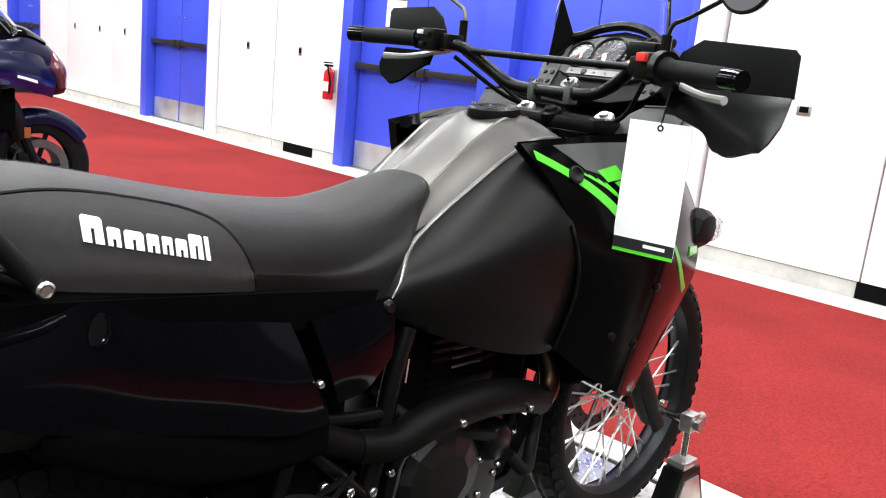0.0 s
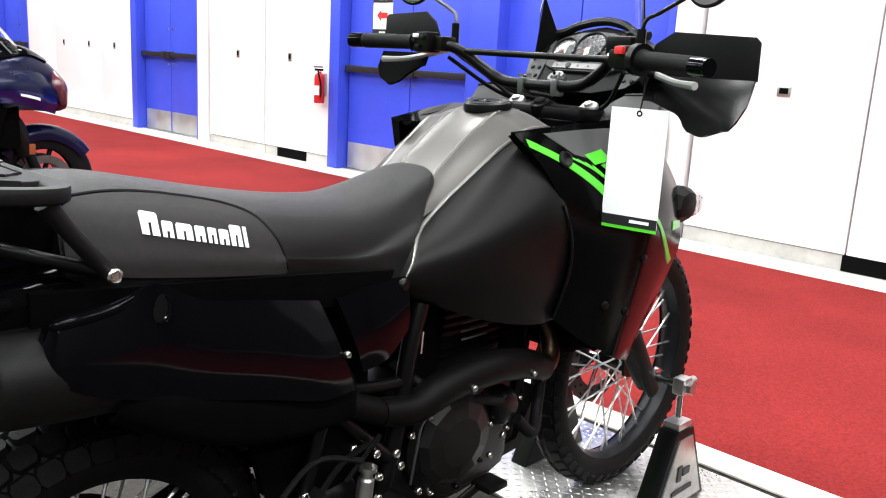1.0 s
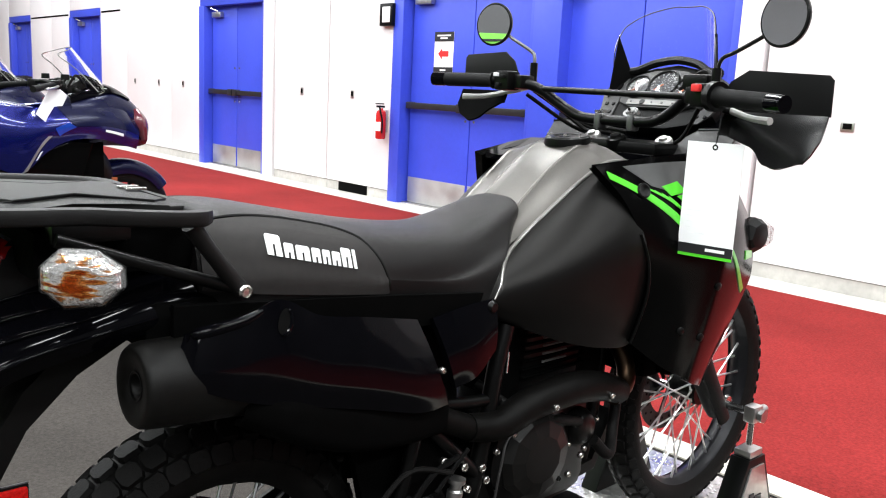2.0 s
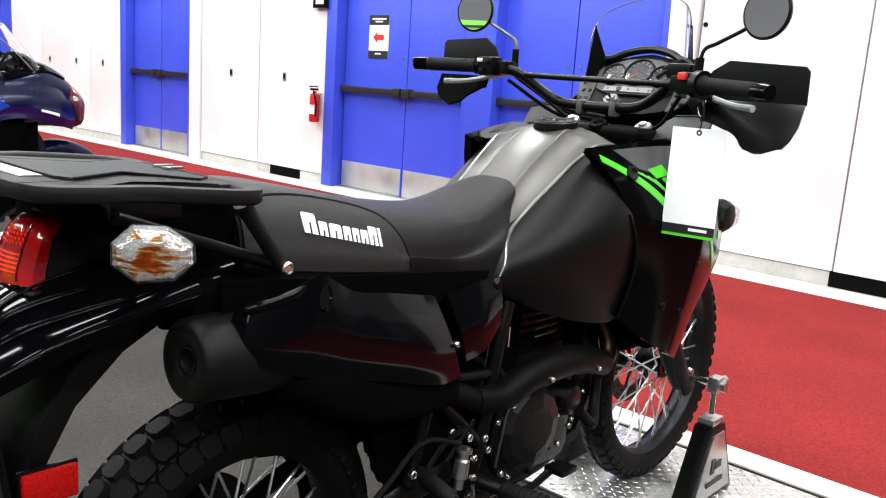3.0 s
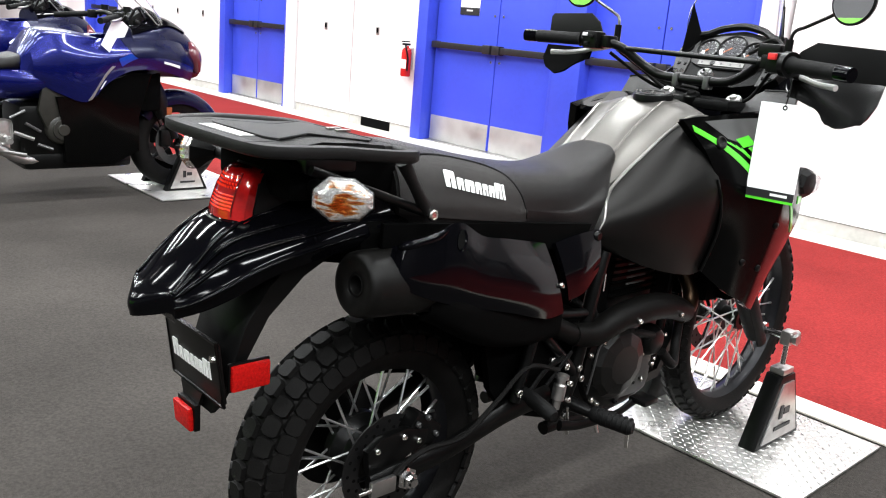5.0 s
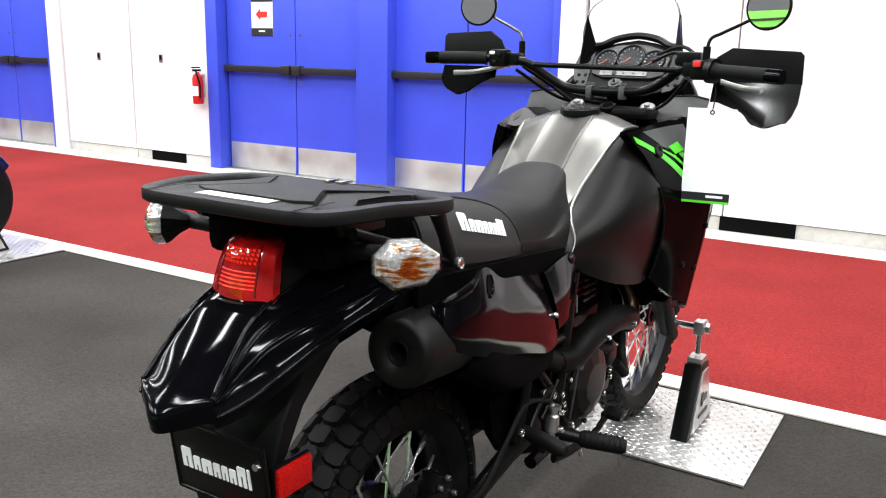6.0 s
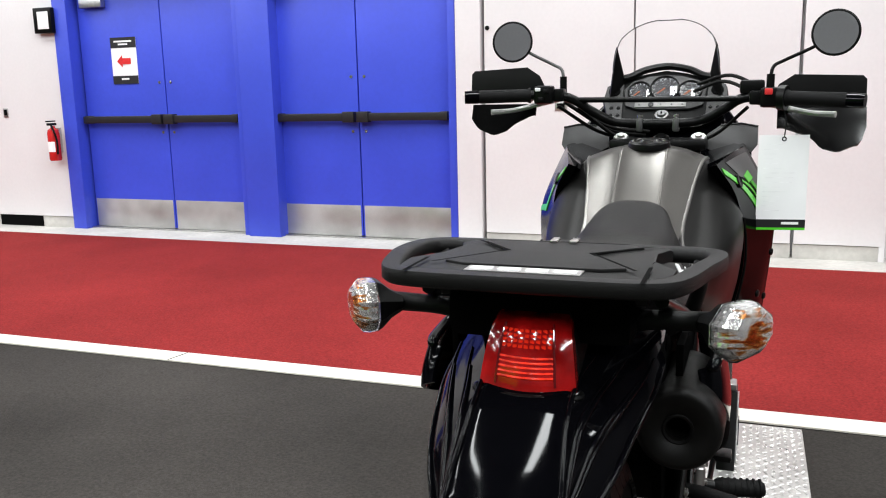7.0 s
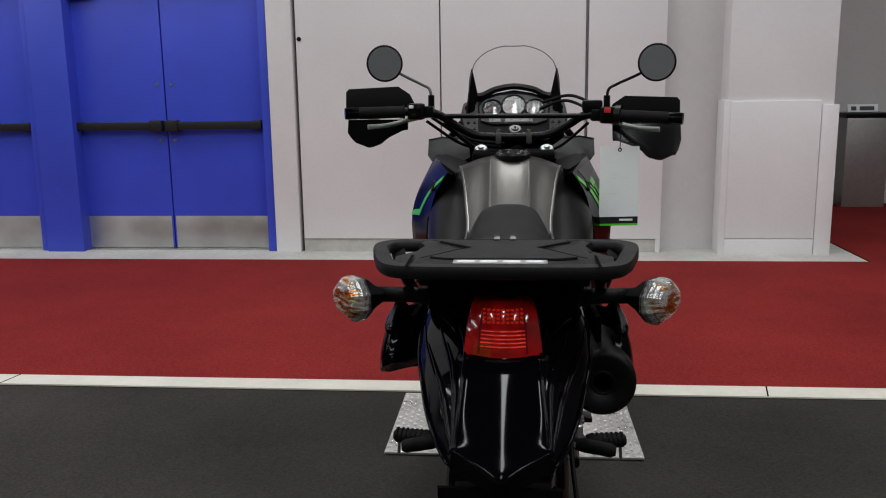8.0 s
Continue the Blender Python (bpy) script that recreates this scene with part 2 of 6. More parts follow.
M["bolt"] = material("zinc_bolt_head", (0.65, 0.63, 0.60), 0.25, 1.0, vary=0.1)
M["guard_black"] = material("sooty_heat_black", (0.0028, 0.0026, 0.0024), 0.48, 0.0, spec=0.10, vary=0.25, scale=90, bump=0.15, bump_scale=700)
M["header"] = material("heat_tinted_header_pipe", (0.06, 0.036, 0.022), 0.34, 0.9, vary=0.3, scale=20)
M["rim"] = material("black_anodised_rim", (0.010, 0.010, 0.012), 0.35, 0.3, spec=0.3, vary=0.1)
M["mirror"] = material("mirror_glass", (0.92, 0.92, 0.92), 0.01, 1.0, vary=0.0)
M["lens_red"] = material("red_lamp_lens", (0.27, 0.004, 0.004), 0.10, vary=0.30, scale=34, vary2=0.35, scale2=18, ior=1.35, coat=0.7, bump=0.02, bump_scale=160)
M["lens_edge"] = material("red_lens_moulding", (0.13, 0.003, 0.004), 0.06, vary=0.2, scale=60, coat=0.6)
M["lens_prism"] = material("red_prism_lens", (0.80, 0.025, 0.010), 0.25, vary=0.4, scale=90, vary2=0.4, scale2=18, ior=1.2)
M["reflector_red"] = material("red_reflector", (0.40, 0.006, 0.005), 0.25, vary=0.3, scale=200, ior=1.25, bump=0.4, bump_scale=400)
M["lens_clear"] = material("clear_faceted_lens", (0.98, 0.98, 0.98), 0.02, vary=0.0, trans=1.0, ior=1.18, bump=0.1, bump_scale=120)
M["gauge_face"] = material("black_gauge_face", (0.012, 0.012, 0.014), 0.25, vary=0.05, coat=0.3)
M["gauge_glass"] = material("gauge_glass", (1, 1, 1), 0.02, vary=0.0, trans=1.0, ior=1.4)
M["screen"] = material("clear_windscreen", (1, 1, 1), 0.03, vary=0.0, trans=1.0, ior=1.12)
M["red_switch"] = material("red_switch", (0.6, 0.03, 0.03), 0.35)
M["brass"] = material("amber_needle", (0.8, 0.25, 0.02), 0.4)
M["bike_blue"] = material("metallic_blue_paint", (0.0022, 0.005, 0.105), 0.24, 0.6, vary=0.05, coat=0.6)
M["bike_dark_blue"] = material("deep_blue_paint", (0.003, 0.004, 0.026), 0.25, 0.2, spec=0.3, vary=0.1, scale2=8, vary2=0.2)
M["smoke"] = material("smoked_plastic", (0.10, 0.02, 0.03), 0.1, vary=0.05, coat=1.0)
M["green_wall"] = material("lime_green_booth_wall", (0.16, 0.52, 0.05), 0.5, vary=0.04, vary2=0.05)
M["bin_steel"] = material("brushed_grey_steel", (0.36, 0.35, 0.34), 0.4, 0.7, vary=0.06, vary2=0.08)
M["shroud_black"] = material("satin_black_shroud", (0.0016, 0.0016, 0.0016), 0.15, spec=0.09, vary=0.1, rvary=0.03)
M["olive_grey"] = material("olive_grey_engine_cover", (0.017, 0.016, 0.013), 0.42, vary=0.2, scale2=6, vary2=0.15, bump=0.15, bump_scale=200)
M["dash_grey"] = material("dark_grey_dash_plastic", (0.035, 0.034, 0.034), 0.5, vary=0.15, bump=0.2, bump_scale=900)
M["dash_silver"] = material("satin_silver_dash_strip", (0.20, 0.195, 0.19), 0.45, 0.5, vary=0.08)
M["needle_dim"] = material("dull_orange_needle", (0.28, 0.06, 0.012), 0.5)
M["faint_print"] = material("pale_grey_print", (0.885, 0.885, 0.888), 0.6)
M["engine_grey"] = material("dark_engine_enamel", (0.006, 0.0057, 0.0054), 0.34, spec=0.25, vary=0.15, bump=0.06, bump_scale=500)
M["fin_metal"] = material("dull_fin_edge", (0.11, 0.11, 0.108), 0.6, spec=0.2, vary=0.2)
M["guard_smoke"] = material("smoky_guard_plastic", (0.004, 0.004, 0.004), 0.18, spec=0.4, vary=0.1)
M["spoke_steel"] = material("bright_spoke_steel", (0.82, 0.82, 0.82), 0.28, 0.95, vary=0.2)
M["accent_blue"] = material("bright_blue_paint", (0.010, 0.060, 0.45), 0.2, 0.4, vary=0.05, coat=0.6)
M["dial_grey"] = material("dim_dial_print", (0.13, 0.13, 0.13), 0.5)
M["optics"] = material("lamp_optics", (0.9, 0.9, 0.9), 0.12, 0.84, vary=0.0, bump=0.6, bump_scale=60)


def paint_bulb_glints(m):
    """Paints amber bulb light into the faceted bowl's colour, strongest in the middle."""
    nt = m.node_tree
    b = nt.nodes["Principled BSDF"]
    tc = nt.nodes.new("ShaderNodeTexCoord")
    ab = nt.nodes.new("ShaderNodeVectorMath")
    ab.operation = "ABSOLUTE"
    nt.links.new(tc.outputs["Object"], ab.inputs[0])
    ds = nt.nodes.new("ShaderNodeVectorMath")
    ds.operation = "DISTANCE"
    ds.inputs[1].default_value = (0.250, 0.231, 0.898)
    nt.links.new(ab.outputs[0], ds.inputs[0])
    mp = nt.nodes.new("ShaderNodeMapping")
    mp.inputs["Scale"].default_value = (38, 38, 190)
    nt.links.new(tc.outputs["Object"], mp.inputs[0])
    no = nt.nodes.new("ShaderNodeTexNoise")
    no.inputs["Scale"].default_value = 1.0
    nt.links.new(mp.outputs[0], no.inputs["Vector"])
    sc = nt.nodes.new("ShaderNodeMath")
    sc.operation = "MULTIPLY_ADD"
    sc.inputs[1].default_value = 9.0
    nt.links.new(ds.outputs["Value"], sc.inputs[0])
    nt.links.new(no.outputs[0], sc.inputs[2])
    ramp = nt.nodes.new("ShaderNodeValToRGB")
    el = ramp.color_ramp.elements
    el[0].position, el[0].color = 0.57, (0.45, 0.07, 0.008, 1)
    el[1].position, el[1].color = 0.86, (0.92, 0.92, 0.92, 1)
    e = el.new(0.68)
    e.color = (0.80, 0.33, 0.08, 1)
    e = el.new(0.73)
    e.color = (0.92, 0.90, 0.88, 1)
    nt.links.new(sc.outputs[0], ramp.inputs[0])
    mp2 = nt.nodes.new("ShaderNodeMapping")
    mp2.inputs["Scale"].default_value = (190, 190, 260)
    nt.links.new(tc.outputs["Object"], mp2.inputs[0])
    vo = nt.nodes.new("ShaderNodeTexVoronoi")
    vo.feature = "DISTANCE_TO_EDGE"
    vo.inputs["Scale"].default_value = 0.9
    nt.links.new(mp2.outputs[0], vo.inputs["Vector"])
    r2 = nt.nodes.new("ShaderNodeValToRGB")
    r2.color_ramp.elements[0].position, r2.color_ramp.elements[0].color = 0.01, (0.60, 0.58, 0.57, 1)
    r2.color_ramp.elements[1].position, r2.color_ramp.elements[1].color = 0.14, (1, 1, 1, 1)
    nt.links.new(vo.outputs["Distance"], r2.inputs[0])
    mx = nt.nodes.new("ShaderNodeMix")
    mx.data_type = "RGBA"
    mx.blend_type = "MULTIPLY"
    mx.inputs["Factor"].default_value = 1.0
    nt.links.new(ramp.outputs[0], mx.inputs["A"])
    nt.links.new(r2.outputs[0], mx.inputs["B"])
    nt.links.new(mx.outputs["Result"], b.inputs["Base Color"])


paint_bulb_glints(M["optics"])
M["lamp_white"] = material("lamp_diffuser", (0.9, 0.9, 0.9), 0.5, emit=((1.0, 0.98, 0.95), 6.0))
M["disc_steel"] = material("dark_brake_disc_steel", (0.035, 0.034, 0.034), 0.38, 0.8, vary=0.15)
M["steel_dark"] = material("dark_steel_strip", (0.12, 0.12, 0.12), 0.4, 0.8)

# ---- hall ----
WALL = 4.85       # face of the partition wall
DOOR = 4.955      # face of the doors in their recesses
TOP = 2.1         # top of door recesses
KX = 1.0065       # stretch of the wall's bays along x


def ceiling_lamp(x, y, watts, length=2.6):
    t = thing("ceiling_light", "long white linear lamp hung under the hall ceiling", "ceiling light", (x, y, CEIL - 0.25), group="hall ceiling lights")
    part("housing", box((0, 0, 0.06), (0.34, length + 0.1, 0.08), bevel=0.01), M["white_wall"], t)
    part("hanger", tube([(0, length * 0.3, 0.1), (0, length * 0.3, 0.25)], 0.01), M["satin_black"], t)
    part("hanger", tube([(0, -length * 0.3, 0.1), (0, -length * 0.3, 0.25)], 0.01), M["satin_black"], t)
    part("diffuser", box((0, 0, 0.012), (0.28, length, 0.016), bevel=0.004), M["lamp_white"], t)
    d = bpy.data.lights.new("lamp", "AREA")
    d.shape, d.size, d.size_y, d.energy, d.color = "RECTANGLE", 0.28, length, watts, (0.95, 0.99, 1.0)
    o = new("lamp", d)
    o.parent = t
    o.location = (0, 0, -0.02)
    return t


def plane_sheet(name, x0, x1, y0, y1, z, mat, label, thick=0.006):
    ob = part(name, box(((x0 + x1) / 2, (y0 + y1) / 2, z - thick / 2), (x1 - x0, y1 - y0, thick)), mat)
    return tagged(ob, label, name, kind="structure")


plane_sheet("floor", -22, 8, -9, 12, -0.004, M["grey_carpet"], "dark grey carpeted exhibition hall floor", 0.1)
plane_sheet("carpet_red", -22, 8, 1.91, 4.53, 0.003, M["red_carpet"], "red carpet runner along the partition wall")
plane_sheet("carpet_red_passage", 2.5, 8, 4.532, 7.5, 0.003, M["red_carpet"], "red carpet in the side passage")
plane_sheet("trim_tape", -22, 8, 1.79, 1.908, 0.005, M["cream_tape"], "cream tape along the edge of the red carpet")
plane_sheet("wall_sill", -22, 2.48, 4.532, 5.6, 0.002, M["concrete"], "pale concrete strip at the foot of the wall")
for x in (1.035, 1.56, -2.2, -5.1):
    seam = part("tape_joint", box((x, 1.849, 0.0056), (0.006, 0.116, 0.001), m=pose(0, 0, 0, 0, 0, -12)), M["black_gap"])
    tagged(seam, "dark joint in the cream tape", "tape joint", kind="structure")
# unseen ceiling and walls that close the hall, kept dark to limit fill light
ceiling = part("ceiling", box((-7, 1.5, CEIL + 0.1), (30.4, 21, 0.2)), M["ceiling"])
tagged(ceiling, "unseen hall ceiling, kept dark to limit fill light and reflections", "ceiling", kind="structure")
for nm, c, s in (("wall_south", (-7, -9.1, CEIL / 2), (30.4, 0.2, CEIL)), ("wall_west", (-22.1, 1.5, CEIL / 2), (0.2, 21, CEIL)), ("wall_east", (8.1, 1.5, CEIL / 2), (0.2, 21, CEIL))):
    tagged(part(nm, box(c, s), M["back_wall"]), "unseen hall wall, kept dark to limit fill light and reflections", "wall", kind="structure")
# unseen dark wall, added so the gloss side panels mirror less brightness
tagged(part("wall_dark_reflected", box((6.4, 7.86, CEIL / 2), (3.4, 0.2, CEIL)), M["back_wall"]), "unseen dark wall added to darken reflections in the gloss panels", "wall", kind="structure")
tagged(part("wall_passage", box((3.3, 7.85, CEIL / 2), (2.8, 0.2, CEIL)), M["grey_wall"]), "grey wall at the end of the side passage", "wall", kind="structure")
booth = tagged(new("wall_booth"), "lime green exhibition booth wall with dark stripes", "wall", kind="structure")
part("board", box((-4.4, -5.3, 1.045), (4.6, 0.12, 2.09), bevel=0.01), M["green_wall"], booth)
for z, h in ((0.40, 0.05), (0.80, 0.05), (1.20, 0.05), (1.55, 0.05), (1.78, 0.03), (1.90, 0.022), (1.99, 0.022)):
    part("stripe", box((0, 0, 0), (4.58, 0.012, h), m=pose(-4.4, -5.236, z, 0, -1.2, 0)), M["print_black"], booth)

wall = tagged(new("wall_north"), "white partition wall of tall folding panels", "wall", kind="structure")


def wall_piece(name, x0, x1, z0, z1, y0, y1, mat, bev=0.006):
    x0, x1 = x0 * KX, x1 * KX
    return part(name, box(((x0 + x1) / 2, (y0 + y1) / 2, (z0 + z1) / 2), (x1 - x0, y1 - y0, z1 - z0), bevel=bev), mat, wall)


# runs of white panels, with the recesses of the blue doors between them
PANEL_RUNS = [
    [(-21.8, -20.2), (-20.2, -18.60)],
    [(-17.14, -15.90), (-15.90, -14.90)],
    [(-13.41, -12.31), (-12.31, -10.70), (-10.70, -9.80)],
    [(-8.10, -7.86), (-7.84, -6.705), (-6.695, -5.575)],
    [(-1.845, -1.645), (-1.625, -0.546), (-0.544, 0.515), (0.529, 1.08)],
]
for panels in PANEL_RUNS:
    for a, b in panels:
        column = b - a < 0.3
        wall_piece("panel", a + 0.004, b - 0.004, 0.0 if column else 0.105, CEIL - 0.01, WALL - (0.012 if column else 0), WALL + 0.10, M["white_wall"])
        if not column:
            wall_piece("plinth", a, b, 0.0, 0.10, WALL + 0.015, WALL + 0.09, M["concrete"], 0.004)
for a, b in ((-17.14, -14.90), (-13.41, -12.5)):
    wall_piece("header_gap", a + 0.05, b - 0.05, 2.135, 2.165, WALL - 0.003, WALL + 0.01, M["black_gap"], 0)
wall_piece("backing", -21.8, 1.08, 0.0, CEIL - 0.01, 5.02, 5.12, M["white_wall"], 0)
# black strips over the plinth stand in for the shadow under the panels
for a, b in ((-6.46, -5.95), (-0.56, -0.06)):
    wall_piece("shadow_gap", a, b, 0.006, 0.102, WALL + 0.004, WALL + 0.02, M["black_gap"], 0)


def flush_handle(x, z, w=0.05, h=0.075):
    t = thing("flush_handle", "small recessed black and steel panel handle", "handle", (x * KX, WALL, z), group="panel handles")
    part("frame", box((0, -0.001, 0), (w, 0.012, h), bevel=0.003), M["alu"], t)
    part("recess", box((0, -0.006, 0.004), (w * 0.66, 0.006, h * 0.6), bevel=0.001), M["black_gap"], t)


for x in (-12.0, -11.12, -10.31, -7.224, -6.24):
    flush_handle(x, 1.06, 0.055, 0.085)
flush_handle(-1.052, 1.045, 0.085, 0.06)
knob = thing("panel_lock", "small round steel lock in the panel edge", "lock", (-1.596 * KX, WALL, 1.618))
part("rose", turned([(0.0, 0.012), (0.013, 0.012), (0.016, 0.008), (0.017, 0.0)], (0, 0, 0), (0, -1, 0), seg=16), M["satin_black"], knob)


def door_leaf(x0, x1, swing, parent, top=TOP):
    """One leaf of a double door with its kick plate and push bar."""
    w, c = x1 - x0, (x0 + x1) / 2
    leaf = part("leaf", box((c, DOOR + 0.022, top / 2 + 0.01), (w - 0.006, 0.044, top - 0.02), bevel=0.003), M["blue_paint"], parent)
    part("kick_plate", box((c, DOOR - 0.002, 0.142), (w - 0.03, 0.004, 0.255), bevel=0.001), M["kick"], leaf, "scuffed brushed steel kick plate")
    bar = box((c, DOOR - 0.055, 0.985), (w - 0.03, 0.035, 0.062), bevel=0.006)
    box((c + swing * (w / 2 - 0.06), DOOR - 0.05, 0.985), (0.10, 0.07, 0.085), bm=bar, bevel=0.008)
    box((c - swing * (w / 2 - 0.05), DOOR - 0.03, 0.985), (0.06, 0.06, 0.07), bm=bar, bevel=0.006)
    part("push_bar", bar, M["dark_bar"], leaf, "dark push bar across the leaf")
    b = bmesh.new()
    for z in (1.30, 0.87):
        turned([(0, 0.006), (0.012, 0.006), (0.014, 0.0)], (c + swing * (w / 2 - 0.055), DOOR, z), (0, -1, 0), bm=b, seg=12)
    part("bolt_cover", b, M["bolt"], leaf)


def door_bay(name, x0, x1, leaves, top=TOP):
    """A blue double door in its frame, set back in the wall."""
    x0, x1 = x0 * KX, x1 * KX
    d = tagged(new(name), "bright blue double door with push bars and steel kick plates", "door", kind="structure")
    part("jamb", box((x0 + 0.075, (WALL + DOOR) / 2 + 0.02, top / 2), (0.15, 0.18, top), bevel=0.004), M["blue_frame"], d)
    part("jamb", box((x1 - 0.03, (WALL + DOOR) / 2 + 0.035, top / 2), (0.06, 0.15, top), bevel=0.004), M["blue_frame"], d)
    part("head", box(((x0 + x1) / 2, (WALL + DOOR) / 2 + 0.03, top + 0.06), (x1 - x0, 0.16, 0.12), bevel=0.004), M["blue_frame"], d)
    for a, b, s in leaves:
        door_leaf(a * KX, b * KX, s, d, top)
    cl = box((x0 + 0.36, DOOR - 0.03, top - 0.11), (0.24, 0.055, 0.07), bevel=0.006)
    tube([(x0 + 0.40, DOOR - 0.05, top - 0.07), (x0 + 0.30, DOOR - 0.10, top - 0.03), (x0 + 0.18, DOOR - 0.03, top + 0.01)], 0.008, bm=cl, seg=6, smooth=False)
    part("door_closer", cl, M["alu"], d, "grey door closer")
    part("threshold", box(((x0 + x1) / 2, DOOR + 0.02, 0.006), (x1 - x0 - 0.1, 0.14, 0.012), bevel=0.003), M["alu"], d)
    wall_piece("lintel", x0 / KX, x1 / KX, top + 0.121, CEIL - 0.01, WALL, WALL + 0.1, M["white_wall"])


door_bay("door_1", -5.565, -3.70, [(-5.40, -4.53, 1), (-4.525, -3.765, -1)])
door_bay("door_2", -3.695, -1.85, [(-3.44, -2.70, 1), (-2.695, -1.915, -1)])
door_bay("door_3", -9.79, -8.105, [(-9.63, -8.95, 1), (-8.945, -8.17, -1)])
door_bay("door_4", -14.89, -13.42, [(-14.73, -14.12, 1), (-14.115, -13.49, -1)])
door_bay("door_5", -18.59, -17.15, [(-18.43, -17.82, 1), (-17.815, -17.22, -1)])
part("pillar", box((-3.545 * KX, (WALL + DOOR) / 2 + 0.02, TOP / 2), (0.30, 0.20, TOP), bevel=0.006), M["blue_frame"], wall, "blue pillar between the double doors")

# right end of the partition: recess and pillar
wall_piece("recess_back", 1.08, 1.56, 0.0, CEIL - 0.01, 5.02, 5.12, M["grey_wall"], 0)
wall_piece("recess_side", 1.05, 1.085, 0.0, CEIL - 0.01, WALL + 0.002, 5.02, M["white_wall"])
wall_piece("pillar", 1.52, 2.26, 0.0, CEIL - 0.01, 4.81, 5.6, M["white_wall"], 0.01)
wall_piece("corner_guard", 1.495, 1.54, 0.0, 1.13, 4.795, 5.0, M["white_wall"], 0.003)
wall_piece("cladding", 1.54, 2.17, 0.12, 1.12, 4.795, 4.812, M["white_wall"], 0.003)
wall_piece("cladding_foot", 1.54, 2.17, 0.0, 0.115, 4.795, 4.812, M["white_wall"], 0.003)
wall_piece("corner_guard", 2.175, 2.29, 0.0, 1.09, 4.79, 4.86, M["white_wall"], 0.004)

# notices and safety things
sign = thing("exit_notice", "white paper notice with a red arrow between black bands", "notice", (-4.965, DOOR, 1.495))
part("sheet", box((0, -0.003, 0), (0.27, 0.004, 0.40), bevel=0.001), M["paper"], sign)
part("band", box((0, -0.006, 0.155), (0.27, 0.004, 0.09)), M["print_black"], sign)
part("band", box((0, -0.006, -0.165), (0.27, 0.004, 0.07)), M["print_black"], sign)
for z, w in ((0.165, 0.19), (0.140, 0.10), (-0.158, 0.08)):
    part("lettering", box((0.0, -0.009, z), (w, 0.003, 0.014)), M["print_white"], sign)
part("arrow", slab([(-0.075, 0.0), (-0.02, 0.052), (-0.02, 0.026), (0.07, 0.026), (0.07, -0.026), (-0.02, -0.026), (-0.02, -0.052)], -0.003, lambda a, b, d: Vector((a, -0.006 + d, b - 0.005))), M["print_red"], sign)

ext = thing("fire_extinguisher", "small red fire extinguisher hung on the white panel", "fire extinguisher", (-5.675, WALL - 0.075, 0.63))
part("cylinder", turned([(0, 0), (0.045, 0.0), (0.052, 0.012), (0.052, 0.24), (0.045, 0.275), (0.02, 0.295), (0.018, 0.31), (0, 0.31)], (0, 0, 0), (0, 0, 1), seg=24), M["extinguisher"], ext)
part("label", turned([(0.0525, 0.08), (0.0535, 0.081), (0.0535, 0.17), (0.0525, 0.171)], (0, 0, 0), (0, 0, 1), seg=14, start=-2.6, sweep=1.9), M["paper"], ext)
b = box((0.0, -0.01, 0.325), (0.03, 0.09, 0.022), bevel=0.004)
box((0, -0.02, 0.352), (0.022, 0.10, 0.012), bm=b, bevel=0.003)
part("valve", b, M["satin_black"], ext)
part("hose", tube([(0.01, -0.03, 0.32), (0.05, -0.05, 0.28), (0.062, -0.03, 0.18), (0.058, -0.03, 0.06)], 0.009), M["rubber"], ext)
part("bracket", box((0, 0.06, 0.18), (0.05, 0.03, 0.22), bevel=0.003), M["alu"], ext)
pull = thing("alarm_box", "black wall box with a white face", "alarm box", (-5.68, WALL, 1.86))
part("case", box((0, -0.03, 0), (0.20, 0.06, 0.22), bevel=0.008), M["satin_black"], pull)
part("face", box((0.01, -0.0625, 0.0), (0.12, 0.006, 0.15), bevel=0.002), M["paper"], pull)


def litter_bin(x, y):
    t = thing("litter_bin", "tall grey steel bin with a white notice on its top", "bin", (x, y, 0), group="bins in the passage")
    part("body", box((0, 0, 0.45), (0.42, 0.42, 0.90), bevel=0.015), M["bin_steel"], t)
    part("lid", box((0, 0, 0.925), (0.44, 0.44, 0.05), bevel=0.012), M["satin_black"], t)
    part("sheet", box((0.0, -0.02, 0.99), (0.30, 0.02, 0.08), bevel=0.002, m=pose(0, 0, 0, -18, 0, 0)), M["paper"], t)
    b = bmesh.new()
    for i, (dx, w) in enumerate(((-0.09, 0.05), (0.04, 0.14))):
        box((dx, -0.034, 0.99), (w, 0.004, 0.04), bm=b, m=pose(0, 0, 0, -18, 0, 0))
    part("lettering", b, M["print_black"], t)
    return t


litter_bin(3.52, 7.55)
litter_bin(4.20, 7.55)
plinth = part("baseboard", box((5.3, 7.69, 0.05), (5.5, 0.12, 0.10), bevel=0.004), M["concrete"])
tagged(plinth, "pale plinth at the foot of the passage wall", "baseboard", kind="structure")
for x in (-16.8, -13.2, -9.8, -6.45, -3.2, 0.03, 3.25, 6.5):
    for y in (-5.2, -1.2, 2.7):
        ceiling_lamp(x, y, LAMP_WATTS * (1.2 if y < 0 else 1.0))

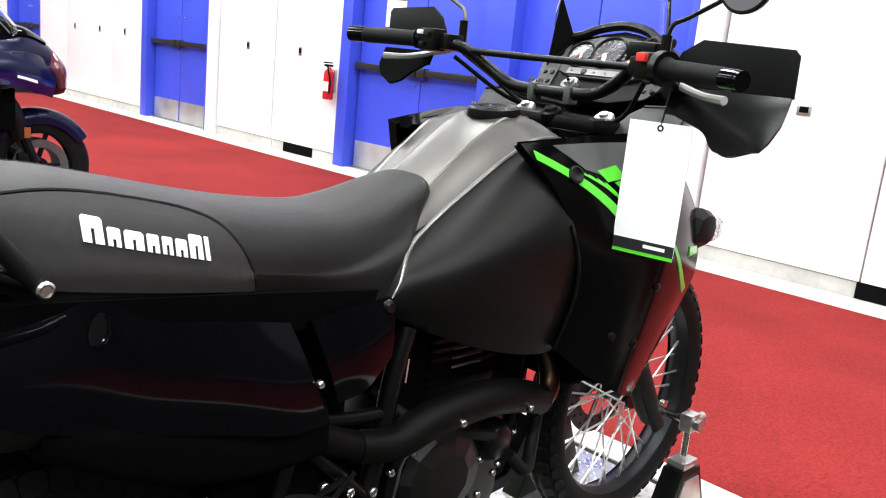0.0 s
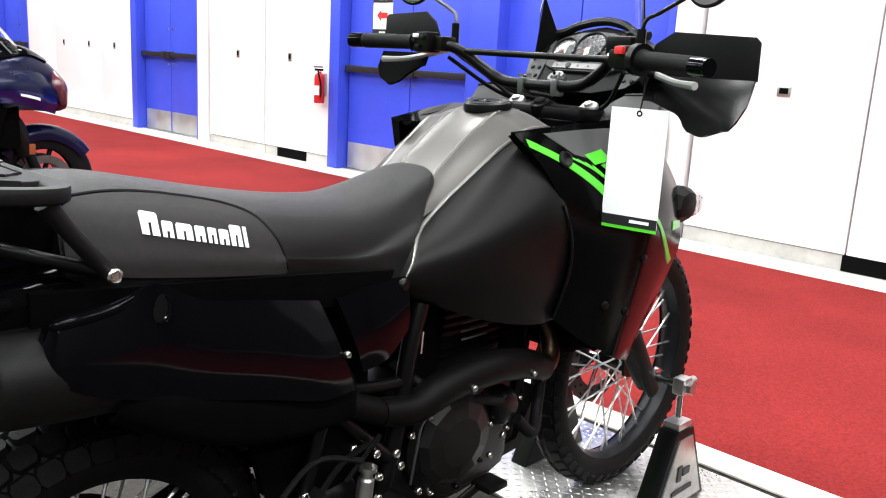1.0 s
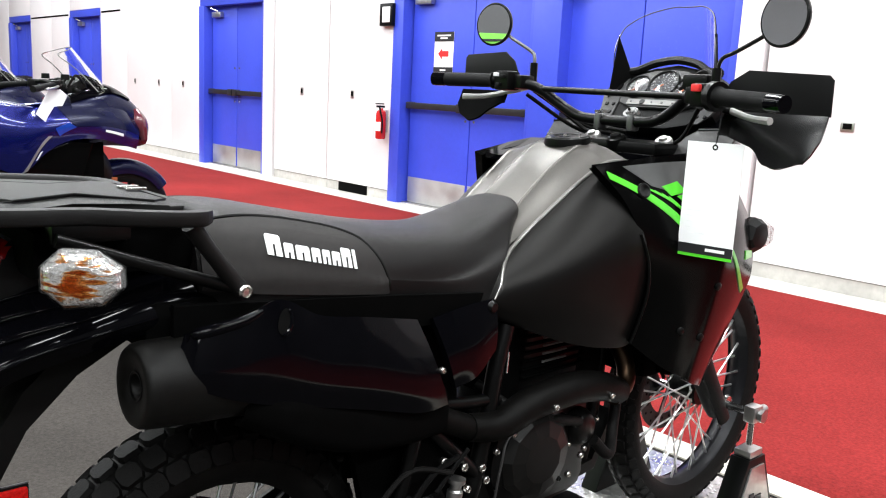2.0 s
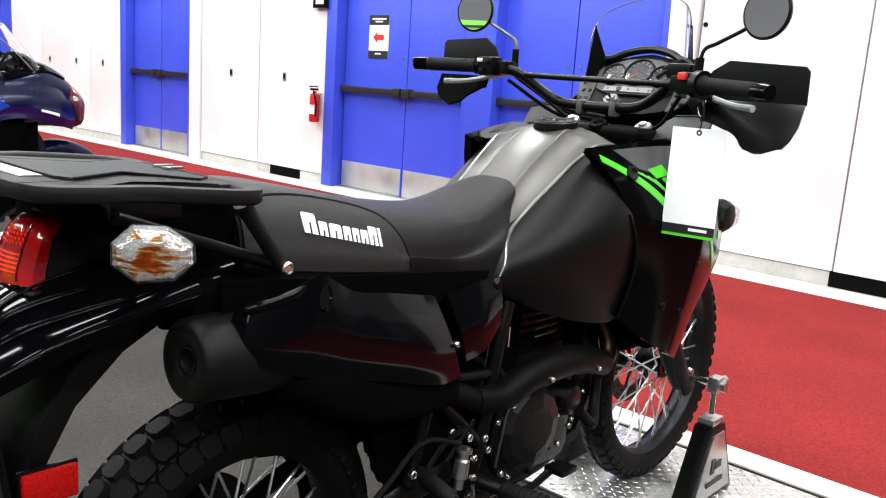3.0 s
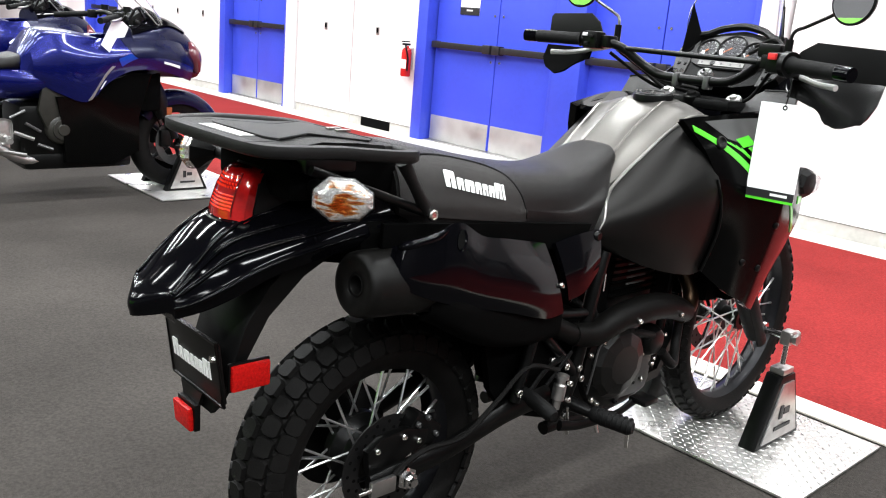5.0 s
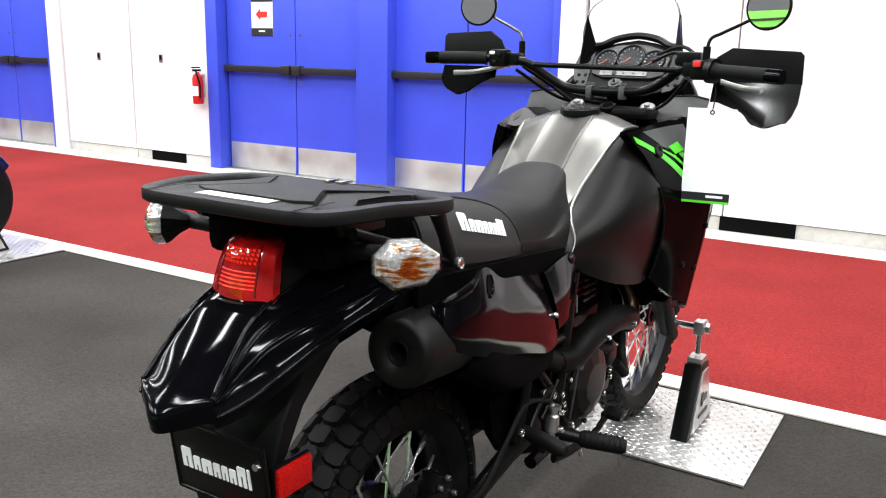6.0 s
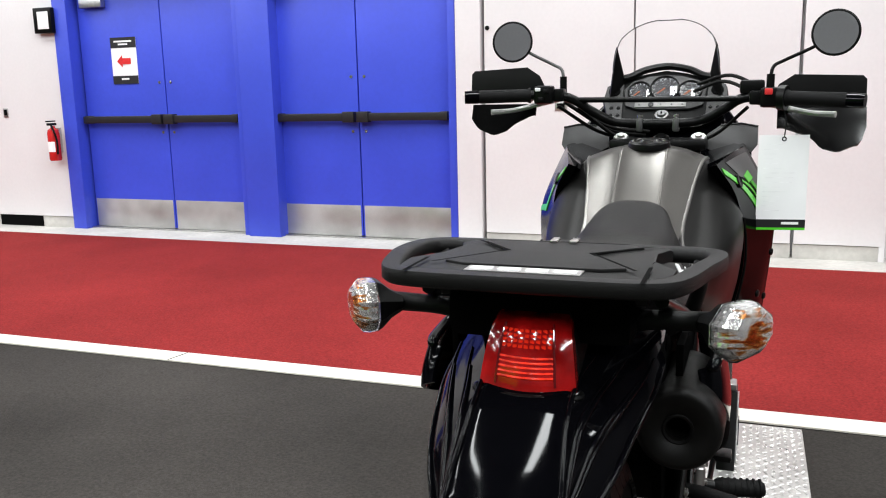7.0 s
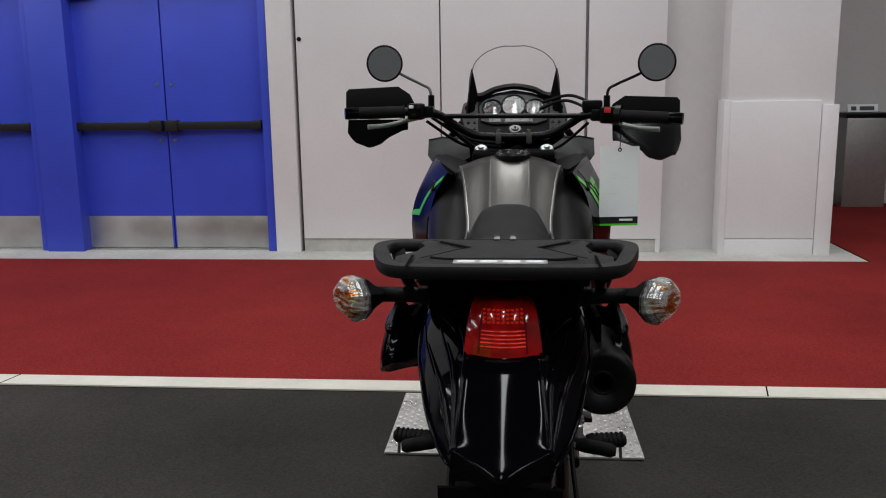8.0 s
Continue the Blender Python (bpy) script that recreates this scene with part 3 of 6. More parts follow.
# ---- display stands ----
def stand_plate(x, y0, y1, w):
    """Chequer plate sheet with its raised lugs."""
    t = thing("chequer_plate", "bright aluminium chequer plate lying on the carpet", "floor plate", (x, (y0 + y1) / 2, 0), group="plates under the front wheels")
    d = y1 - y0
    part("sheet", box((0, 0, 0.004), (w, d, 0.008), bevel=0.002), M["alu_plate"], t)
    b = bmesh.new()
    nx, ny = int(w / 0.022), int(d / 0.022)
    for i in range(nx):
        for j in range(ny):
            px, py = (i + 0.5) * w / nx - w / 2, (j + 0.5) * d / ny - d / 2
            a = 0.6 if (i + j) % 2 else -0.6
            ca, sa = math.cos(a), math.sin(a)
            pts = [(-0.0095, 0), (0, 0.0034), (0.0095, 0), (0, -0.0034)]
            ring = [b.verts.new((px + u * ca - v * sa, py + u * sa + v * ca, 0.0081)) for u, v in pts]
            tip = [b.verts.new((px + u * 0.5 * ca, py + u * 0.5 * sa, 0.0100)) for u in (-0.0095, 0.0095)]
            b.faces.new((ring[0], ring[1], tip[0]))
            b.faces.new((ring[1], tip[1], tip[0]))
            b.faces.new((ring[1], ring[2], tip[1]))
            b.faces.new((ring[2], ring[3], tip[1]))
            b.faces.new((ring[3], tip[0], tip[1]))
            b.faces.new((ring[3], ring[0], tip[0]))
    lug = part("lug_pattern", b, M["alu_plate"], t, "rows of raised diamond lugs")
    lug["kind"] = "stuff"
    return t


def axle_post(x, y, side, axle_z):
    """A triangular post whose clamp holds the front axle."""
    t = thing("axle_stand", "black triangular display post with silver face and axle clamp", "display stand", (x, y, 0.0085), group="front axle posts")
    s = side
    tri = [(-0.140, 0.0), (0.140, 0.0), (0.040, 0.222), (-0.040, 0.222)]
    part("post", slab(tri, 0.055, lambda a, b, d: Vector((s * (0.0275 - d), a, b)), bevel=0.004), M["satin_black"], t)
    face = [(-0.112, 0.016), (0.112, 0.016), (0.032, 0.200), (-0.032, 0.200)]
    f = part("face_plate", slab(face, 0.005, lambda a, b, d: Vector((s * (0.0325 - d), a, b)), bevel=0.001), M["alu"], t, "brushed silver triangular plate")
    b = slab([(-0.03, 0.085), (-0.010, 0.085), (-0.010, 0.128), (-0.03, 0.128)], 0.003, lambda a, b_, d: Vector((s * (0.0355 - d), a, b_)))
    slab([(-0.004, 0.096), (0.030, 0.096), (0.030, 0.117), (-0.004, 0.117)], 0.003, lambda a, b_, d: Vector((s * (0.0355 - d), a, b_)), bm=b)
    slab([(-0.05, 0.05), (0.05, 0.05), (0.05, 0.062), (-0.05, 0.062)], 0.003, lambda a, b_, d: Vector((s * (0.0355 - d), a, b_)), bm=b)
    part("emblem", b, M["print_black"], f)
    part("cap", box((0, 0, 0.232), (0.048, 0.066, 0.020), bevel=0.005), M["alu"], t, "cast aluminium cap")
    z = axle_z - 0.0085
    part("rod", tube([(0, 0, 0.25), (0, 0, z + 0.02)], 0.009), M["chrome"], t)
    b = box((0, 0, z), (0.032, 0.045, 0.045), bevel=0.006)
    turned([(0, -0.03), (0.012, -0.03), (0.012, 0.03), (0, 0.03)], (s * 0.0, 0.03, z), (0, 1, 0), bm=b, seg=12)
    part("clamp", b, M["alu"], t, "cast clamp with screw")
    b = tube([(-s * (abs(x) if abs(x) < 1 else 0.2) * 0.72, 0, z), (s * 0.02, 0, z)], 0.011, seg=12)
    part("spindle", b, M["chrome"], t)
    part("knob", turned([(0, 0), (0.018, 0), (0.018, 0.012), (0, 0.012)], (s * 0.02, 0, z), (s, 0, 0), seg=6), M["alu"], t)
    return t


stand_plate(0.008, 1.175, 1.755, 0.88)
axle_post(0.208, 1.487, 1, 0.345)
axle_post(-0.192, 1.487, -1, 0.345)


def block_word(width, height, place, depth=0.002, bm=None):
    """A row of plain blocks in the size of a maker's lettering."""
    bm = bm or bmesh.new()
    cells = [(0.165, 0.96), (0.115, 0.68), (0.165, 0.68), (0.115, 0.68), (0.105, 0.68), (0.115, 0.68), (0.135, 0.94), (0.06, 0.94)]
    u = 0.0
    for k, (w, h) in enumerate(cells):
        a, b, t = u * width, (u + w - 0.026) * width, h * height
        if w < 0.1:
            slab([(a, 0), (b, 0), (b, t), (a, t)], depth, place, bm=bm)
        else:
            m, g = (a + b) / 2, 0.012 * width
            cut = t * (0.40 if k % 2 else 0.55)
            c = 0.1 * (b - a)
            slab([(a, 0), (m - g, 0), (m - g, cut), (m + g, cut), (m + g, 0), (b, 0), (b, t - c), (b - c, t), (a + c, t), (a, t - c)], depth, place, bm=bm)
        u += w
    return bm


# ---- motorcycle on its stand ----
bike = thing("motorcycle", "black and graphite dual-sport motorcycle clamped upright on a plate", "motorcycle")
RA = Vector((0, 0.044, 0.299))     # rear axle
FA = Vector((0, 1.505, 0.350))    # front axle


def wheel(name, axle, R, width, rim_r, label, spokes, knob_rows, nk):
    """Spoked wheel with a block-tread tyre."""
    w = part(name, turned([(0.022, -0.045), (0.038, -0.045), (0.040, -0.03), (0.026, -0.02), (0.026, 0.02), (0.040, 0.03), (0.038, 0.045), (0.022, 0.045)], (0, 0, 0), (1, 0, 0), seg=24), M["satin_black"], bike, label)
    w.location = axle
    h = width / 2
    prof = []
    for a in np.linspace(-2.35, 2.35, 17):
        prof.append((R - h * 0.92 + h * 0.92 * math.cos(a) - 0.006, h * math.sin(a) * (1.0 if abs(a) < 1.6 else 0.98)))
    part("tyre", turned(prof, (0, 0, 0), (1, 0, 0), seg=72), M["rubber"], w, "black block-tread tyre")
    b = bmesh.new()
    for row, (ang, bw, bl, hgt) in enumerate(knob_rows):
        for k in range(nk):
            th = 2 * math.pi * (k + 0.5 * (row % 2)) / nk
            rr = R - h * 0.92 + h * 0.92 * math.cos(ang) - 0.008
            xx = h * math.sin(ang)
            m = Matrix.Rotation(th, 4, "X") @ Matrix.Translation((xx, 0, rr)) @ Matrix.Rotation(ang, 4, "Y")
            pts = []
            for dz, s in ((0, 1.06), (hgt, 0.93)):
                for u, v in ((-0.5, -0.35), (-0.25, -0.5), (0.25, -0.5), (0.5, -0.35), (0.5, 0.35), (0.25, 0.5), (-0.25, 0.5), (-0.5, 0.35)):
                    pts.append(b.verts.new(m @ Vector((u * bw * s, v * bl * s, dz))))
            lo, hi = pts[:8], pts[8:]
            b.faces.new(hi)
            for i in range(8):
                b.faces.new((lo[i], lo[(i + 1) % 8], hi[(i + 1) % 8], hi[i]))
    part("tread", b, M["rubber"], w)
    rw = width * 0.36
    part("rim", turned([(rim_r + 0.012, -rw), (rim_r - 0.002, -rw), (rim_r - 0.006, -rw * 0.7), (rim_r - 0.016, -rw * 0.35), (rim_r - 0.019, 0), (rim_r - 0.016, rw * 0.35), (rim_r - 0.006, rw * 0.7), (rim_r - 0.002, rw), (rim_r + 0.012, rw)], (0, 0, 0), (1, 0, 0), seg=64), M["rim"], w, "black anodised rim")
    sp = None
    for k in range(spokes):
        side = 1 if k % 2 else -1
        lead = 1 if (k // 2) % 2 else -1
        a1 = 2 * math.pi * k / spokes
        a0 = a1 + lead * 1.05
        p = Vector((side * 0.036, 0.036 * math.sin(a0), 0.036 * math.cos(a0)))
        q = Vector((side * 0.006, (rim_r - 0.016) * math.sin(a1), (rim_r - 0.016) * math.cos(a1)))
        d = q - p
        m = Matrix.Translation(p) @ Vector((0, 0, 1)).rotation_difference(d).to_matrix().to_4x4()
        if sp is None:
            L = d.length
            sb = tube([(0, 0, 0), (0, 0, L - 0.03)], 0.0027, seg=6)
            tube([(0, 0, L - 0.03), (0, 0, L)], 0.0036, bm=sb, seg=6)
            sp = part("spoke", sb, M["spoke_steel"], w)
            sp.matrix_basis = m
        else:
            again(sp, m)
    return w


rear_wheel = wheel("rear_wheel", RA, 0.300, 0.128, 0.218, "black spoked rear wheel", 36, [(-1.20, 0.034, 0.037, 0.007), (-0.62, 0.034, 0.037, 0.009), (0.0, 0.036, 0.037, 0.009), (0.62, 0.034, 0.037, 0.009), (1.20, 0.034, 0.037, 0.007)], 44)
front_wheel = wheel("front_wheel", FA, 0.350, 0.092, 0.278, "black spoked front wheel", 36, [(-1.0, 0.022, 0.026, 0.005), (-0.42, 0.026, 0.030, 0.007), (0.42, 0.026, 0.030, 0.007), (1.0, 0.022, 0.026, 0.005)], 52)


def disc(parent, x, r0, r1):
    b = turned([(r0, -0.002), (r1, -0.002), (r1, 0.002), (r0, 0.002), (r0, -0.002)], (x, 0, 0), (1, 0, 0), seg=48)
    d = part("brake_disc", b, M["disc_steel"], parent, "drilled steel brake disc")
    b = bmesh.new()
    for k in range(6):
        a = k * math.pi / 3
        tube([(x, 0.03 * math.sin(a), 0.03 * math.cos(a)), (x, r0 * 1.03 * math.sin(a + 0.3), r0 * 1.03 * math.cos(a + 0.3))], 0.006, bm=b, seg=6)
    part("carrier", b, M["satin_black"], d)
    b = bmesh.new()
    for k in range(40):
        a = k * math.pi / 20
        rr = r0 + (r1 - r0) * (0.3 if k % 2 else 0.7)
        turned([(0, 0.0006), (0.004, 0.0006), (0.004, 0.0)], (x + 0.002, rr * math.sin(a), rr * math.cos(a)), (1, 0, 0), bm=b, seg=6)
    part("drill_holes", b, M["black_gap"], d)


disc(rear_wheel, 0.072, 0.070, 0.108)
part("sprocket", turned([(.030, -.003), (.112, -.003), (.118, -.001), (.118, .001), (.112, .003), (.030, .003)], (-.088, 0, 0), (1, 0, 0), seg=43), M["satin_black"], rear_wheel, "black chain sprocket")
part("hub_drum", turned([(.040, -.045), (.075, -.040), (.078, -.015), (.060, .005), (.062, .025), (.070, .040), (.040, .045)], (0, 0, 0), (1, 0, 0), seg=32), M["satin_black"], rear_wheel)
disc(front_wheel, -0.062, 0.095, 0.140)


def bolt_head(p, axis=(1, 0, 0), r=0.008, parent=bike, mat="bolt"):
    b = turned([(0, 0.006), (r * 0.45, 0.006), (r * 0.5, 0.003), (r * 0.6, 0.003), (r * 0.75, 0.007), (r, 0.005), (r, -0.002), (0, -0.002)], p, axis, seg=12)
    return part("bolt", b, M[mat], parent)


# tank: graphite sides, pewter top
TANK = [
    (0.50, [(0, 0.8), (0.048, 0.8), (0.085, 0.795), (0.115, 0.785), (0.135, 0.77), (0.142, 0.758), (0.12, 0.745)]),
    (0.56, [(0, 0.83), (0.05, 0.828), (0.09, 0.813), (0.125, 0.802), (0.152, 0.785), (0.158, 0.75), (0.142, 0.72)]),
    (0.62, [(0, 0.861), (0.05, 0.859), (0.094, 0.842), (0.136, 0.829), (0.175, 0.8), (0.18, 0.745), (0.160, 0.695)]),
    (0.68, [(0, 0.9), (0.051, 0.897), (0.098, 0.88), (0.146, 0.864), (0.196, 0.82), (0.2, 0.745), (0.175, 0.67)]),
    (0.74, [(0, 0.95), (0.051, 0.947), (0.101, 0.928), (0.154, 0.906), (0.211, 0.84), (0.213, 0.745), (0.187, 0.65)]),
    (0.80, [(0, 0.996), (0.052, 0.993), (0.104, 0.974), (0.162, 0.947), (0.222, 0.858), (0.223, 0.745), (0.197, 0.637)]),
    (0.86, [(0, 1.031), (0.053, 1.028), (0.106, 1.01), (0.168, 0.982), (0.23, 0.875), (0.229, 0.745), (0.204, 0.625)]),
    (0.92, [(0, 1.04), (0.053, 1.037), (0.106, 1.024), (0.169, 0.988), (0.23, 0.878), (0.226, 0.748), (0.204, 0.630)]),
    (0.98, [(0, 1.02), (0.052, 1.017), (0.103, 1.005), (0.162, 0.968), (0.218, 0.87), (0.21, 0.76), (0.195, 0.66)]),
]


def tank_slice(y0, lean):
    """A section of the tank that leans forward towards its top, as the front of the seat does."""
    ys = [r[0] for r in TANK]
    out = []
    for j in range(7):
        xs, zs = [r[1][j][0] for r in TANK], [r[1][j][1] for r in TANK]
        y = y0
        for _ in range(60):
            y += 0.4 * (y0 + lean * max(float(np.interp(y, ys, zs)) - .757, -.02) - y)
        out.append((float(np.interp(y, ys, xs)), y, float(np.interp(y, ys, zs))))
    return both_sides(out)


tank_skin = Skin([tank_slice(y, l) for y, l in ((.540, .70), (.590, .62), (.645, .50), (.705, .38), (.765, .26), (.825, .14), (.880, .05), (.930, 0), (.980, 0))])
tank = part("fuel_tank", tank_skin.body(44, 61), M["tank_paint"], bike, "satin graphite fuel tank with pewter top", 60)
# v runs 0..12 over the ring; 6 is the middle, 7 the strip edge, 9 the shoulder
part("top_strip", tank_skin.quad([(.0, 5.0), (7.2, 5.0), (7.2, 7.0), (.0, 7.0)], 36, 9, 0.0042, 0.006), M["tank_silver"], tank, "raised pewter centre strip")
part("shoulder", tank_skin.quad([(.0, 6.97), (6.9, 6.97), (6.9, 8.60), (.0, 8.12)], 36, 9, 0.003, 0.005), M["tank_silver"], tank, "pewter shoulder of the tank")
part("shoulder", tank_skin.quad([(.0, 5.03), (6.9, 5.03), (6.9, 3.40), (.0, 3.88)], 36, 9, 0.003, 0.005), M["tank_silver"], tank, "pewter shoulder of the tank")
# outer creases, their highlight painted in with the paler pewter
for s in (1, -1):
    run = [(.0, 4.75), (.0, 4.1), (.05, 3.45), (.20, 2.90), (.50, 2.48), (.95, 2.28)] + [(u, 2.12 + .07 * u) for u in np.linspace(1.5, 7.1, 12)]
    pts = [Vector(tank_skin.at(u, 6 + s * v)) + Vector(tank_skin.normal(u, 6 + s * v)) * .0014 for u, v in run]
    part("crease", tube(pts, [.0016, .0024, .0032, .0038, .0042, .0042] + [.0042] * 12, seg=8, n=3), M["pewter_edge"], tank, "raised pewter crease")
for s in (1, -1):
    pts = [Vector(tank_skin.at(u, 6 + s)) + Vector(tank_skin.normal(u, 6 + s)) * .0022 for u in np.linspace(.05, 7.1, 14)]
    part("crease", tube([p - Vector((0, 0, .002)) for p in pts], .0048, seg=10, n=3), M["tank_silver"], tank, "raised pewter crease")
cap = part("filler_cap", turned([(0, 0.006), (0.028, 0.006), (0.030, 0.009), (0.044, 0.009), (0.049, 0.005), (0.051, -0.004), (0.051, -0.01), (0, -0.01)], (0.008, 0.890, 1.043), (0, -0.1, 1), seg=32), M["satin_black"], tank, "black lockable filler cap")
part("lock_cover", turned([(0, 0.006), (0.012, 0.006), (0.014, 0.0), (0, 0.0)], (0.006, 0.882, 1.045), (0, -0.1, 1), seg=16), M["satin_black"], cap)
for k in range(7):
    a = k * 2 * math.pi / 7
    part("cap_screw", turned([(0, 0.004), (0.003, 0.004), (0.004, 0)], (0.006 + 0.038 * math.cos(a), 0.885 + 0.038 * math.sin(a), 1.049 - 0.0038 * math.sin(a)), (0, -0.1, 1), seg=8), M["bolt"], cap)


# seat
SEAT = [
    (-0.03, 0.0, .942, .135, .825), (0.06, 0.0, .942, .153, .815), (0.16, 0.02, .924, .156, .805), (0.25, 0.08, .905, .150, .795),
    (0.33, 0.20, .890, .143, .785), (0.39, 0.40, .881, .133, .772), (0.44, 0.55, .880, .125, .763), (0.48, 0.68, .893, .115, .756),
    (0.51, 0.78, .912, .103, .750), (0.53, 0.85, .924, .092, .746), (0.543, 0.90, .918, .083, .745),
]
rings = []
for y, lean, zt, w, zb in SEAT:
    foot = max(w, float(np.interp(y, (.36, .48, .543), (.135, .139, .142))) if y > .36 else w)
    half = [(0, zt + .006), (w * .45, zt + .003), (w * .78, zt - .012), (w * .95, zt - .042), (w * 1.01 + (foot - w) * .30, zt - .075), (w * 1.03 + (foot - w) * .72, (zt + zb) / 2 - .02), (foot, zb)]
    rings.append(both_sides([(x, y + lean * (z - zb), z) for x, z in half]))
seat_skin = Skin(rings)
seat = part("seat", seat_skin.body(46, 49), M["seat_vinyl"], bike, "black vinyl seat with charcoal side panels", 60)


FLANK = np.array([[seat_skin.at(u, v) for v in np.linspace(12, 7.6, 26)] for u in np.linspace(0, 8, 33)])


def flank_x(y, z):
    ys = [np.interp(z, r[:, 2], r[:, 1]) for r in FLANK]
    xs = [np.interp(z, r[:, 2], r[:, 0]) for r in FLANK]
    return float(np.interp(y, ys, xs))


def on_seat(y, z, s, off=0.0):
    """The point of the seat's flank at a length and a height."""
    x = flank_x(y, z)
    n = Vector((1, -(flank_x(y + .004, z) - flank_x(y - .004, z)) / .008, -(flank_x(y, z + .003) - flank_x(y, z - .003)) / .006)).normalized()
    p = Vector((x, y, z)) + n * off
    return Vector((s * p.x, p.y, p.z))


PAD_TOP = [(-.025, .930), (.04, .935), (.10, .930), (.173, .916), (.220, .903), (.252, .888), (.274, .864), (.290, .835), (.298, .806)]


def seat_panel(s):
    """The charcoal side panel with its piping and block lettering; s is 1 or -1."""
    top = [Vector((p[0], p[1], 0)) for p in PAD_TOP]
    edge = [q for q in spline(top, 5)]
    rows = []
    for q in edge:
        zb = max(.842 - .13 * (q[0] + .02), .802)
        rows.append([on_seat(q[0], zb + (max(q[1], zb + .002) - zb) * k / 8, s, .0) for k in range(9)])
    pad = Skin(rows)
    n = len(rows) - 1
    way = 1 if Vector(pad.normal(n / 2, 4)).x * s > 0 else -1
    b = pad.quad([(0, 0), (n, 0), (n, 8), (0, 8)], 40, 9, .004 * way, .010 * way)
    p = part("side_panel", b, M["seat_pad"], seat, "charcoal vinyl side panel", 60)
    part("piping", tube([on_seat(q[0], q[1] + .002, s, .003) for q in edge], .0026, seg=6, n=2), M["matte_black"], p)
    if s > 0:
        part("lettering", block_word(.167, .028, lambda a, h, d: on_seat(.068 + a, .887 - a * .235 + h, s, .0066 - d), .0015), M["print_white"], p, "white block lettering")


seat_panel(1)
seat_panel(-1)

# side shrouds: gloss black with green and grey stripes
SHROUD = [
    [(.170, .785, 1.003), (.213, .840, .930), (.234, .893, .830), (.235, .905, .740), (.215, .890, .637)],
    [(.200, .920, 1.020), (.252, .980, .930), (.275, .995, .840), (.275, .995, .750), (.258, .950, .585)],
    [(.222, 1.030, 1.030), (.280, 1.070, .925), (.299, 1.060, .850), (.299, 1.055, .768), (.276, 1.015, .553)],
    [(.228, 1.060, 1.030), (.284, 1.105, .920), (.303, 1.092, .850), (.302, 1.086, .765), (.276, 1.045, .535)],
    [(.220, 1.120, 1.030), (.268, 1.190, .900), (.281, 1.200, .810), (.270, 1.190, .700), (.248, 1.130, .505)],
    [(.198, 1.200, 1.020), (.235, 1.300, .870), (.235, 1.335, .760), (.226, 1.318, .680), (.205, 1.205, .478)],
]
shroud_skin = Skin(SHROUD)


